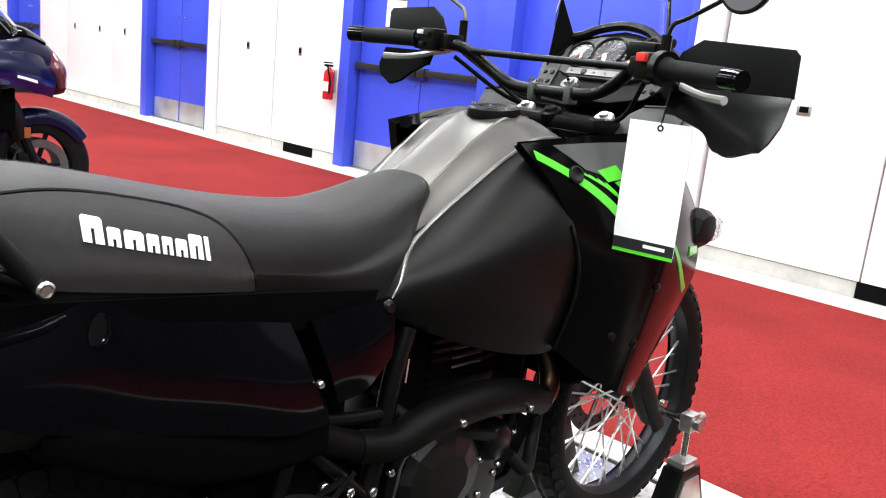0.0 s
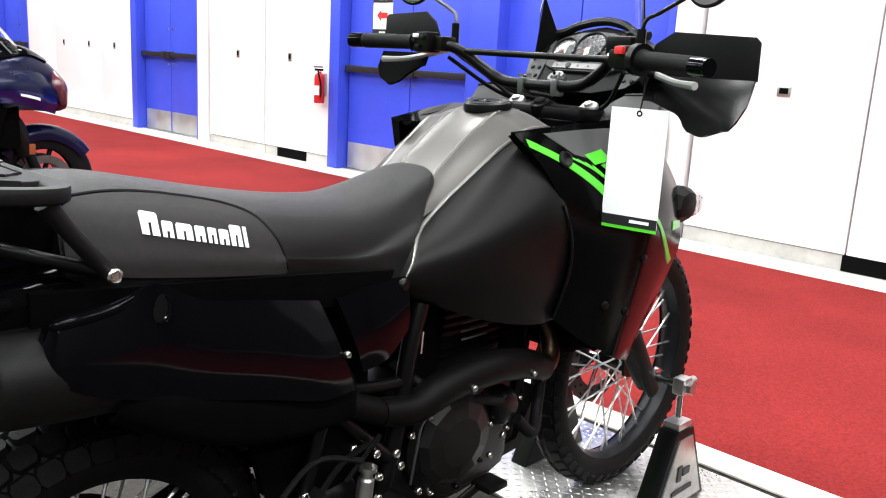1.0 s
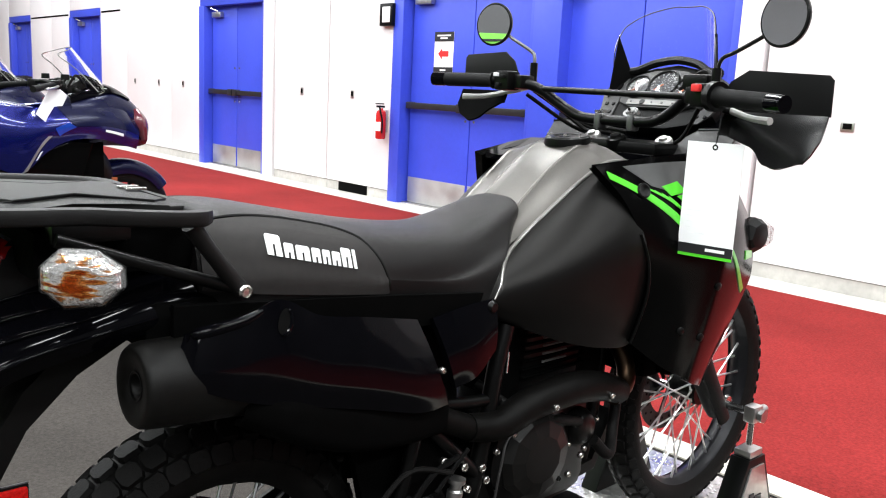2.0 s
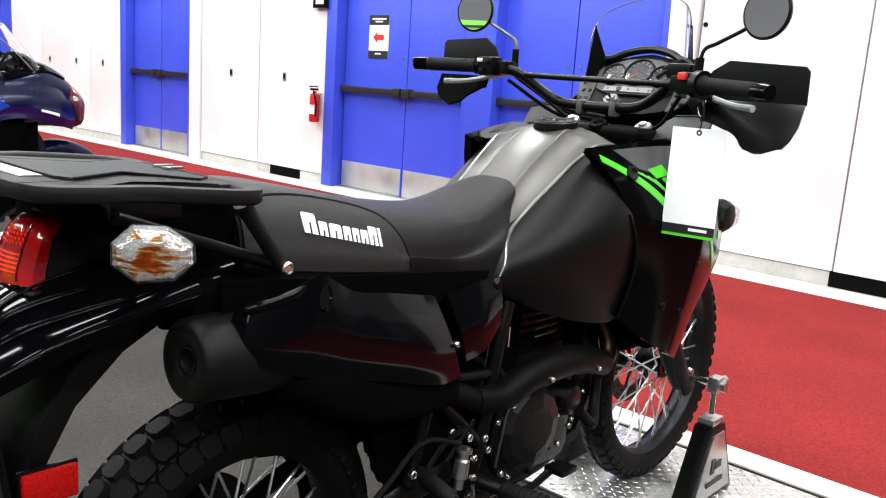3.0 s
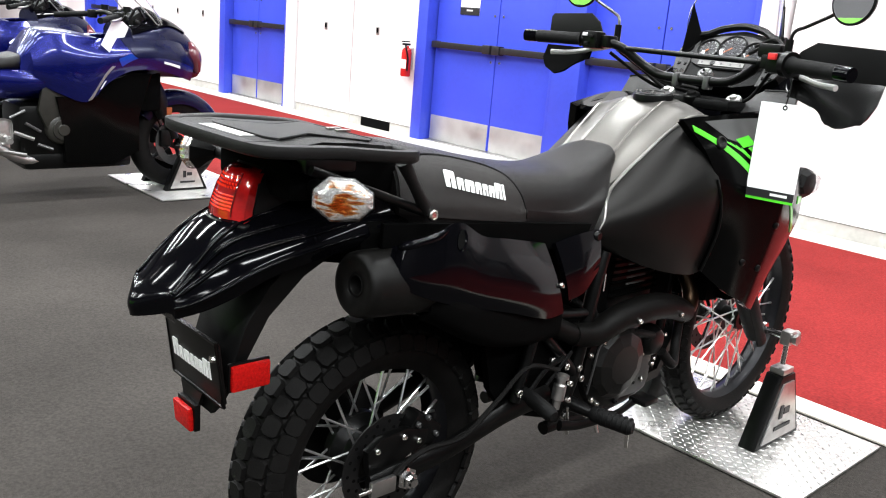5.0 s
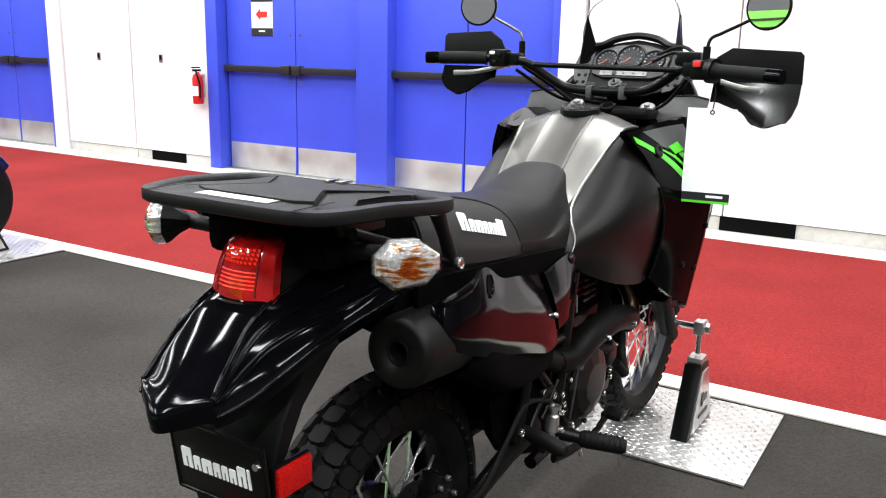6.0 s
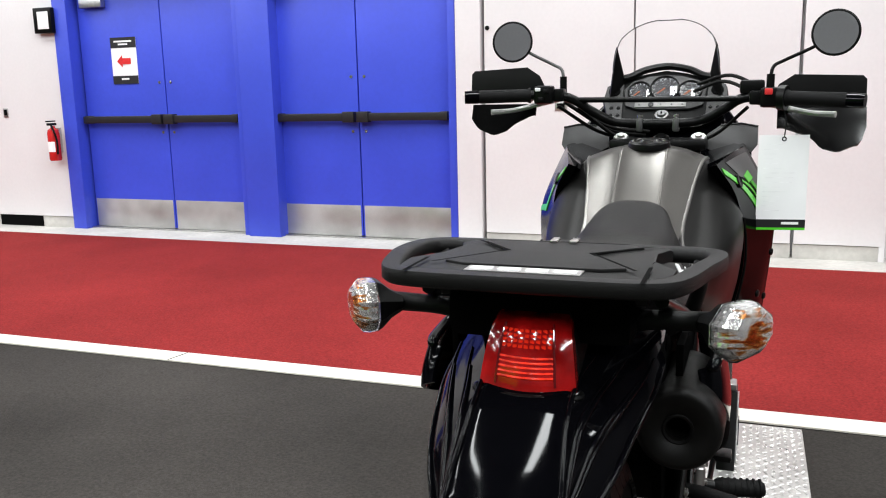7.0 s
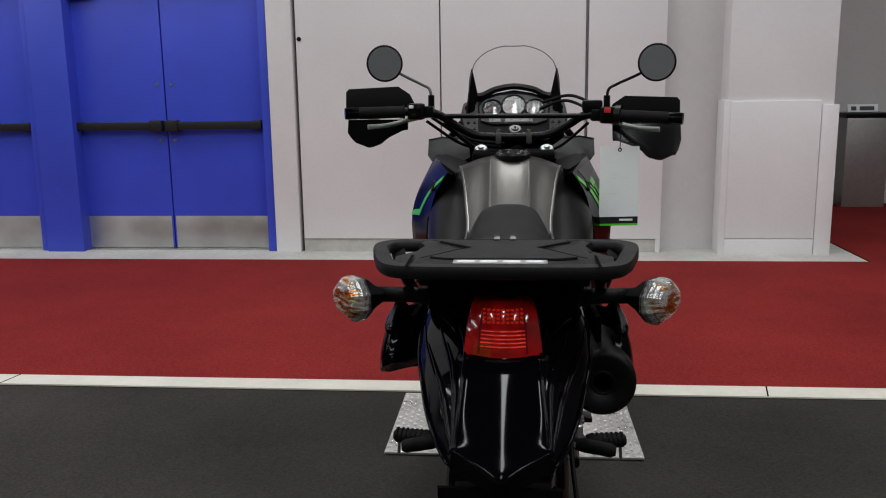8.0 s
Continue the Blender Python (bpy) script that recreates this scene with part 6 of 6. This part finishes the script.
rear_indicator(-1)

# luggage rack
RZ = .976     # top of the rack
RAIL = [(-.06, -.318), (-.135, -.314), (-.170, -.292), (-.192, -.215), (-.207, -.130), (-.206, -.075), (-.188, -.048), (-.150, -.042), (-.08, -.046), (.08, -.046), (.150, -.042), (.188, -.048), (.206, -.075), (.207, -.130), (.192, -.215), (.170, -.292), (.135, -.314), (.06, -.318)]
line = spline([(x, y, 0) for x, y in RAIL + [RAIL[0]]], 4)
rows = []
for i, p in enumerate(line[:-1]):
    q, r = line[i - 1] if i else line[-2], line[i + 1]
    n = Vector((r[1] - q[1], q[0] - r[0], 0)).normalized()
    drop = .012 * max((p[1] + .20) / .16, 0)
    rows.append([Vector((p[0], p[1], RZ - drop)) + n * a + Vector((0, 0, b_)) for a, b_ in ((-.012, -.001), (.009, -.001), (.0125, -.004), (.0135, -.011), (.012, -.018), (.007, -.021), (-.008, -.021), (-.013, -.017), (-.013, -.004))])
rows.append(rows[0])
deck = [(-.140, -.312), (-.165, -.285), (-.168, -.235), (-.135, -.195), (-.130, -.12), (-.150, -.075), (-.140, -.045), (.140, -.045), (.150, -.075), (.130, -.12), (.135, -.195), (.168, -.235), (.165, -.285), (.140, -.312)]
rack = part("luggage_rack", slab(deck, .016, lambda a, b_, d: Vector((a, b_, RZ - .003 - d - .010 * max((b_ + .20) / .16, 0))), bevel=.004), M["rack_black"], bike, "textured black luggage rack with hand slots")
part("rail", grid_faces(bmesh.new(), rows, True, False), M["rack_black"], rack, "flat rounded outer rail", 60)
rz = lambda b_: RZ - .010 * max((b_ + .20) / .16, 0)
part("top_panel", slab([(-.112, -.255), (-.050, -.165), (-.112, -.080), (-.085, -.052), (.085, -.052), (.112, -.080), (.050, -.165), (.112, -.255), (.085, -.268), (-.085, -.268)], .005, lambda a, b_, d: Vector((a, b_, rz(b_) + .0002 - d)), bevel=.0012), M["rack_black"], rack, "raised centre panel")
b = bmesh.new()
for p, q in (((-.125, -.27), (-.056, -.165)), ((-.056, -.165), (-.125, -.07)), ((.125, -.27), (.056, -.165)), ((.056, -.165), (.125, -.07)), ((-.09, -.058), (.09, -.058)), ((.139, -.332), (.139, -.245)), ((-.139, -.332), (-.139, -.245))):
    d = Vector((q[0] - p[0], q[1] - p[1], 0))
    n2 = Vector((-d.y, d.x, 0)).normalized() * .0024
    vs = [b.verts.new((p[0] + n2.x * i + d.x * k, p[1] + n2.y * i + d.y * k, rz(p[1] + d.y * k) + .0004)) for i, k in ((1, 0), (-1, 0), (-1, 1), (1, 1))]
    b.faces.new(vs)
part("panel_joint", b, M["black_gap"], rack)
part("warning_label", box((-.004, -.286, RZ - .0022), (.140, .028, .0012)), M["alu"], rack, "silver warning label")
b = bmesh.new()
for k in range(4):
    box((-.055 + k * .034, -.286, RZ - .0012), (.026, .014, .0008), bm=b)
part("label_print", b, M["print_grey"], rack)
for x in (-.014, .014):
    part("rack_catch", box((x, -.066, rz(-.066) + .0035), (.010, .030, .004), bevel=.001), M["bolt"], rack)
for s in (1, -1):
    part("rack_leg", tube([(s * .188, -.065, .945), (s * .182, -.030, .90), (s * .168, .015, .848)], [.013, .011, .013]), M["rack_black"], rack, "cast rack leg")
    part("rack_strut", tube([(s * .168, .015, .846), (s * .165, -.09, .884), (s * .15, -.22, .93)], .009), M["satin_black"], rack)
    bolt_head((s * .180, .017, .845), (s, 0, 0), .0105, rack)
    part("grab_bracket", box((s * .12, -.17, .935), (.03, .10, .03), bevel=.006), M["satin_black"], rack)
part("lock", turned([(0, .008), (.008, .008), (.010, 0)], (-.11, -.15, .892), (0, -1, 0), seg=12), M["brass"], bike)
part("tail_filler", box((0, -.05, .80), (.29, .12, .075), bevel=.02), M["dark_cavity"], bike)
part("tail_cover", box((0, -.12, .905), (.24, .24, .07), bevel=.02), M["dark_cavity"], bike, "black tail cover under the rack")

# price card
card = thing("price_card", "white printed price card hung from the brake lever", "card", (.3165, .972, .832), rz=8)
part("sheet", box((0, 0, .115), (.115, .0015, .225)), M["paper"], card)
part("band", box((0, -.0014, .012), (.115, .0012, .020)), M["print_black"], card)
part("green_line", box((0, -.0014, -.001), (.115, .0012, .006)), M["green"], card)
part("maker_mark", box((.022, -.0024, .013), (.040, .0008, .006)), M["print_white"], card)
b = bmesh.new()
random.seed(4)
for k in range(15):
    w = random.uniform(.03, .08)
    box((-.045 + w / 2, -.0009, .205 - k * .0115), (w, .0002, .0020), bm=b)
part("lettering", b, M["faint_print"], card)
part("string", tube([(0, 0, .222), (.003, .004, .262), (-.005, .02, .297)], .0016, seg=6), M["matte_black"], card)
part("eyelet", turned([(.003, .001), (.006, .001), (.006, -.001)], (0, 0, .218), (0, -1, 0), seg=10), M["satin_black"], card)


# ---- blue sport-touring motorcycles further along the hall ----
def touring_bike(x):
    t = thing("touring_motorcycle", "metallic blue sport-touring motorcycle clamped upright on a plate", "motorcycle", (x, 0, 0), group="blue motorcycles along the hall")

    def put(name, bm, mat, label="", parent=None, angle=45):
        return part(name, bm, M[mat], parent or t, label, angle)

    def ring(y, half):
        return both_sides([(a, y, z) for a, z in half])

    body = Skin([
        ring(.50, [(0, .82), (.08, .82), (.13, .79), (.16, .72), (.16, .64), (.12, .58)]),
        ring(.55, [(0, .90), (.10, .89), (.16, .85), (.18, .74), (.17, .64), (.12, .58)]),
        ring(.62, [(0, .965), (.11, .955), (.18, .905), (.205, .78), (.19, .66), (.13, .58)]),
        ring(.78, [(0, .965), (.11, .955), (.185, .90), (.215, .78), (.20, .66), (.14, .56)]),
        ring(.95, [(0, .93), (.11, .92), (.18, .87), (.205, .77), (.19, .66), (.13, .56)]),
        ring(1.06, [(0, .90), (.09, .89), (.15, .85), (.17, .76), (.16, .66), (.11, .58)]),
    ])
    put("fuel_tank", body.body(26, 41), "bike_blue", "metallic blue fuel tank")
    for s in (1, -1):
        side = Skin([
            [(s * .180, .54, .86), (s * .208, .55, .79), (s * .210, .55, .73), (s * .200, .58, .67)],
            [(s * .200, .66, .945), (s * .235, .68, .82), (s * .240, .69, .70), (s * .225, .70, .61)],
            [(s * .208, .82, .935), (s * .250, .83, .82), (s * .255, .83, .69), (s * .240, .83, .575)],
            [(s * .213, .95, .935), (s * .262, .95, .84), (s * .266, .95, .76), (s * .255, .95, .69)],
            [(s * .218, 1.08, .945), (s * .268, 1.08, .865), (s * .272, 1.08, .805), (s * .264, 1.08, .76)],
            [(s * .213, 1.24, .95), (s * .262, 1.25, .875), (s * .268, 1.25, .815), (s * .258, 1.25, .765)],
            [(s * .185, 1.39, .93), (s * .235, 1.40, .86), (s * .240, 1.40, .79), (s * .228, 1.40, .725)],
            [(s * .125, 1.49, .89), (s * .170, 1.50, .83), (s * .180, 1.50, .765), (s * .165, 1.49, .70)],
        ])
        f = put("side_fairing", side.quad([(0, 0), (7, 0), (7, 3), (0, 3)], 29, 16, .002 * s, .012 * s), "bike_blue", "metallic blue side fairing")
        put("upper_panel", side.quad([(3.6, 0), (7, 0), (7, 1.7), (4.2, 1.5)], 16, 6, .006 * s, .008 * s), "bike_dark_blue", "deep blue upper panel", f)
        put("lettering", side.quad([(5.15, 1.86), (5.85, 1.96), (5.85, 2.20), (5.15, 2.10)], 5, 3, .008 * s, .003 * s), "print_white", "", f)
        put("trim", side.quad([(2.0, 2.95), (3.1, 1.75), (3.25, 1.85), (2.2, 2.98)], 8, 3, .006 * s, .005 * s), "bin_steel", "grey fairing trim", f)
        put("air_slot", side.quad([(2.55, 2.85), (2.75, 2.6), (2.85, 2.65), (2.65, 2.9)], 4, 3, .006 * s, .004 * s), "print_white", "", f)
        put("accent", side.quad([(3.4, 1.35), (3.95, 1.1), (4.2, 1.55), (3.55, 2.1)], 5, 4, .006 * s, .004 * s), "accent_blue", "bright blue accent panel", f)
        put("lower_cover", slab([(.66, .60), (.82, .585), (.95, .69), (1.10, .75), (1.22, .74), (1.13, .48), (1.14, .28), (.98, .20), (.70, .22), (.70, .42)], .03, lambda a, b_, d, s=s: Vector((s * (.222 - d), a, b_)), bevel=.006), "shroud_black", "black lower fairing")
        put("headlamp", tube([(s * .115, 1.50, .93), (s * .145, 1.525, .85), (s * .140, 1.55, .755)], [.026, .046, .022]), "smoke", "smoked headlamp cover")
        put("fork_leg", tube([(s * .085, 1.22, .80), (s * .095, 1.42, .33)], .028), "satin_black")
        put("brake_disc", turned([(.11, -.003), (.155, -.003), (.155, .003), (.11, .003), (.11, -.003)], (s * .07, 1.46, .30), (1, 0, 0), seg=32), "steel_dark", "steel brake disc")
        put("fork_cover", tube([(s * .098, 1.20, .74), (s * .108, 1.29, .60), (s * .112, 1.34, .46)], [.06, .065, .035], flat=.5), "satin_black", "black fork cover")
        put("caliper", box((s * .085, 1.36, .33), (.05, .07, .11), bevel=.015), "satin_black")
        put("fork_reflector", box((s * .128, 1.37, .50), (.01, .035, .06), bevel=.004), "needle_dim", "amber fork reflector")
        put("grip", tube([(s * .21, 1.02, 1.06), (s * .37, .86, 1.035)], .018), "grip", "black rubber grip")
        put("bar", tube([(s * .06, 1.10, 1.06), (s * .15, 1.07, 1.075), (s * .22, 1.01, 1.06)], .014), "satin_black", "black clip-on bar")
        put("switch_housing", box((s * .20, 1.025, 1.06), (.05, .05, .05), bevel=.01), "satin_black")
        put("reservoir", turned([(0, .03), (.022, .03), (.024, 0), (0, 0)], (s * .17, 1.09, 1.09), (0, 0, 1), seg=14), "satin_black")
        put("lever", tube([(s * .18, 1.06, 1.06), (s * .28, 1.00, 1.045), (s * .35, .93, 1.035)], .007), "alu")
        put("frame_cover", slab([(.60, .67), (.66, .64), (.74, .60), (.80, .48), (.72, .40), (.62, .40), (.57, .52)], .04, lambda a, b_, d, s=s: Vector((s * (.205 - d), a, b_)), bevel=.012), "olive_grey", "olive grey frame cover")
        put("clutch_cover", turned([(0, .026), (.030, .026), (.034, .020), (.056, .018), (.060, .010), (.078, .006), (.086, -.004), (.09, -.03), (0, -.03)], (s * .20, .70, .41), (s, 0, 0), seg=28), "olive_grey", "round grey engine cover")
        put("foot_peg", tube([(s * .15, .42, .36), (s * .27, .40, .36)], .016), "alu", "alloy foot peg")
        for k, (p, q, r) in enumerate((((.20, .44, .40), (.21, .54, .36), .011), ((.20, .50, .45), (.20, .58, .40), .009), ((.19, .36, .30), (.20, .50, .27), .012), ((.205, .56, .33), (.21, .64, .30), .010), ((.20, .42, .48), (.20, .50, .52), .008))):
            put("footrest_link", tube([(s * p[0], p[1], p[2]), (s * q[0], q[1], q[2])], r, seg=8), "alu" if k in (0, 2) else "steel_dark", "alloy footrest linkage")
        put("heel_guard", box((s * .16, .36, .40), (.012, .16, .14), bevel=.03), "alu", "cast heel guard")
    nose = Skin([
        ring(1.10, [(0, 1.02), (.10, 1.02), (.18, 1.00), (.23, .95), (.24, .86), (.18, .72)]),
        ring(1.24, [(0, 1.06), (.10, 1.05), (.17, 1.02), (.22, .96), (.24, .85), (.17, .72)]),
        ring(1.36, [(0, 1.065), (.09, 1.055), (.15, 1.02), (.195, .95), (.205, .83), (.14, .72)]),
        ring(1.47, [(0, 1.005), (.08, .998), (.13, .965), (.165, .89), (.165, .77), (.09, .71)]),
        ring(1.54, [(0, .945), (.06, .94), (.10, .915), (.130, .865), (.135, .78), (.08, .71)]),
        ring(1.60, [(0, .85), (.04, .845), (.06, .83), (.075, .80), (.075, .755), (.04, .72)]),
    ])
    put("nose_fairing", nose.body(20, 33), "bike_dark_blue", "deep blue nose fairing")
    put("cockpit_cowl", nose.quad([(0, 2.2), (3.0, 3.4), (3.0, 6.6), (0, 7.8)], 16, 13, .010, .014), "gloss_black", "black cockpit cowl under the screen")
    for k, (x, y, z, r) in enumerate(((.09, 1.10, 1.045, .030), (-.08, 1.12, 1.05, .028), (.14, 1.16, 1.03, .026), (-.15, 1.15, 1.035, .026), (.02, 1.20, 1.075, .034), (.10, 1.24, 1.07, .030), (-.06, 1.25, 1.075, .028))):
        put("cockpit_fitting", turned([(0, r), (r * .7, r * .9), (r, r * .4), (r, -r), (r * .6, -r * 1.4), (0, -r * 1.4)], (x, y, z), (0, -.5, .85), seg=12), "gloss_black" if k % 2 else "satin_black")
    for k in range(5):
        put("cable", tube([((k - 2) * .09, 1.06 + .01 * k, 1.05), ((k - 2) * .10, 1.14, 1.085 + .008 * k), ((k - 2) * .06, 1.22, 1.05)], .007, seg=8), "rubber", "black control cable")
    put("screen_bracket", tube([(-.13, 1.30, 1.05), (-.12, 1.26, 1.09), (0, 1.24, 1.11), (.12, 1.26, 1.09), (.13, 1.30, 1.05)], .016, seg=8), "gloss_black", "black screen mounting")
    put("dash", box((0, 1.16, 1.05), (.30, .12, .06), bevel=.02, m=pose(0, 0, 0, 35, 0, 0)), "matte_black")
    rows = []
    for u in np.linspace(0, 1, 7):
        rows.append([((.19 - .05 * u) * math.sin(k * 1.3) / .964, 1.375 - .15 * (1 - math.cos(k * 1.3)) - .20 * u, 1.03 + .245 * u - .05 * u * u * k * k) for k in np.linspace(-1, 1, 13)])
    sc = put("windscreen", Skin(rows).quad([(0, 0), (6, 0), (6, 12), (0, 12)], 9, 15, 0, .004), "screen", "clear touring windscreen", angle=60)
    sc.visible_shadow = False
    edge = Skin(rows)
    put("edge", tube([edge.at(u, 0) for u in (0, 2, 4, 6)] + [edge.at(6, v) for v in (2, 4, 6, 8, 10, 12)] + [edge.at(u, 12) for u in (4, 2, 0)], .003, seg=6), "dash_silver", "", sc)
    rows = []
    for th in np.linspace(-.95, .98, 15):
        cy, cz = math.sin(th), math.cos(th)
        rows.append([(x, 1.46 + r * cy, .30 + r * cz) for x, r in ((-.084, .245), (-.082, .290), (-.055, .322), (0, .332), (.055, .322), (.082, .290), (.084, .245))])
    put("front_fender", Skin(rows).quad([(0, 0), (14, 0), (14, 6), (0, 6)], 29, 19, 0, .006), "bike_dark_blue", "deep blue front fender", angle=60)
    w = put("front_wheel", turned([(.03, -.05), (.05, -.05), (.05, .05), (.03, .05)], (0, 1.46, .30), (1, 0, 0), seg=20), "satin_black", "black cast front wheel")
    put("tyre", turned([(.235 + .065 * math.cos(a) * (1 if abs(a) < 1.6 else 1.0), .062 * math.sin(a)) for a in np.linspace(-2.4, 2.4, 13)], (0, 1.46, .30), (1, 0, 0), seg=48), "rubber", "smooth black road tyre", w)
    put("rim", turned([(.215, -.045), (.205, -.04), (.19, 0), (.205, .04), (.215, .045)], (0, 1.46, .30), (1, 0, 0), seg=48), "rim", "", w)
    for k in range(5):
        a = k * 2 * math.pi / 5 + .3
        put("wheel_spoke", tube([(0, 1.46 + .04 * math.sin(a), .30 + .04 * math.cos(a)), (0, 1.46 + .2 * math.sin(a), .30 + .2 * math.cos(a))], .014), "rim", "", w)
    w = put("rear_wheel", turned([(.03, -.06), (.06, -.06), (.06, .06), (.03, .06)], (0, -.06, .31), (1, 0, 0), seg=20), "satin_black", "black cast rear wheel")
    put("tyre", turned([(.22 + .09 * math.cos(a), .095 * math.sin(a)) for a in np.linspace(-2.3, 2.3, 13)], (0, -.06, .31), (1, 0, 0), seg=48), "rubber", "smooth black road tyre", w)
    put("rim", turned([(.21, -.07), (.20, -.065), (.185, 0), (.20, .065), (.21, .07)], (0, -.06, .31), (1, 0, 0), seg=40), "rim", "", w)
    for k in range(5):
        a = k * 2 * math.pi / 5
        put("wheel_spoke", tube([(0, -.06 + .05 * math.sin(a), .31 + .05 * math.cos(a)), (0, -.06 + .2 * math.sin(a), .31 + .2 * math.cos(a))], .016), "rim", "", w)
    seat_s = Skin([
        ring(-.32, [(0, .86), (.08, .86), (.11, .85), (.12, .82), (.10, .80)]),
        ring(-.10, [(0, .875), (.11, .87), (.14, .85), (.15, .81), (.12, .79)]),
        ring(.08, [(0, .83), (.12, .825), (.155, .80), (.16, .77), (.13, .75)]),
        ring(.26, [(0, .80), (.12, .795), (.15, .775), (.155, .745), (.13, .73)]),
        ring(.44, [(0, .81), (.12, .805), (.15, .785), (.155, .75), (.13, .73)]),
        ring(.54, [(0, .835), (.09, .83), (.12, .81), (.125, .77), (.10, .75)]),
    ])
    put("seat", seat_s.body(24, 33), "seat_vinyl", "black vinyl touring seat")
    tail = Skin([
        ring(-.42, [(0, .83), (.05, .83), (.08, .81), (.08, .76), (.05, .74)]),
        ring(-.20, [(0, .82), (.12, .82), (.17, .79), (.17, .68), (.12, .62)]),
        ring(.05, [(0, .77), (.14, .77), (.185, .75), (.19, .64), (.14, .56)]),
        ring(.30, [(0, .74), (.14, .74), (.175, .72), (.175, .64), (.13, .58)]),
        ring(.50, [(0, .73), (.15, .74), (.200, .715), (.205, .64), (.15, .58)]),
        ring(.61, [(0, .72), (.15, .735), (.205, .705), (.208, .65), (.16, .61)]),
    ])
    put("tail_fairing", tail.body(20, 33), "bike_blue", "metallic blue tail fairing")
    put("engine", box((0, .70, .38), (.34, .46, .34), bevel=.05), "satin_black", "black engine block")
    put("belly_pan", box((0, .80, .225), (.36, .62, .10), bevel=.035), "satin_black", "black belly pan")
    put("swingarm", box((.10, .18, .31), (.07, .52, .08), bevel=.02), "alu", "cast alloy swingarm")
    put("silencer", turned([(0, -.02), (.05, -.02), (.065, .05), (.07, .32), (.06, .36), (.03, .36), (0, .34)], (.19, .26, .37), (.08, -1, .16), seg=24), "steel_dark", "oval grey silencer")
    put("exhaust_pipe", tube([(.12, .75, .22), (.16, .50, .24), (.18, .28, .36)], .03), "alu", "steel exhaust pipe")
    put("inner_fairing", box((0, 1.20, .66), (.36, .20, .30), bevel=.03), "dark_cavity", "black inner fairing")
    put("radiator_side", box((0, 1.12, .52), (.36, .08, .40), bevel=.02), "dark_cavity", "black radiator")
    return t


def hanging_card(x, y, z):
    c = thing("price_card", "white price card laid over the blue tank", "card", (x, y, z))
    up = Vector((-.35, .52, .78)).normalized()
    side = Vector((-.35, .92, -.18))
    side = (side - up * side.dot(up)).normalized()
    m = Matrix((side, side.cross(up) * -1, up)).transposed().to_4x4()
    part("sheet", box((0, 0, 0), (.115, .0015, .22), m=m), M["paper"], c)


blue = touring_bike(-3.98)
copy_thing(blue, pose(-5.85, 0.05, 0))
stand_plate(-3.98, 1.19, 1.85, .86)
axle_post(-3.98 + .17, 1.46, 1, .30)
axle_post(-3.98 - .17, 1.46, -1, .30)
stand_plate(-5.85, 1.22, 1.86, .86)
hanging_card(-3.76, 1.0, .952)
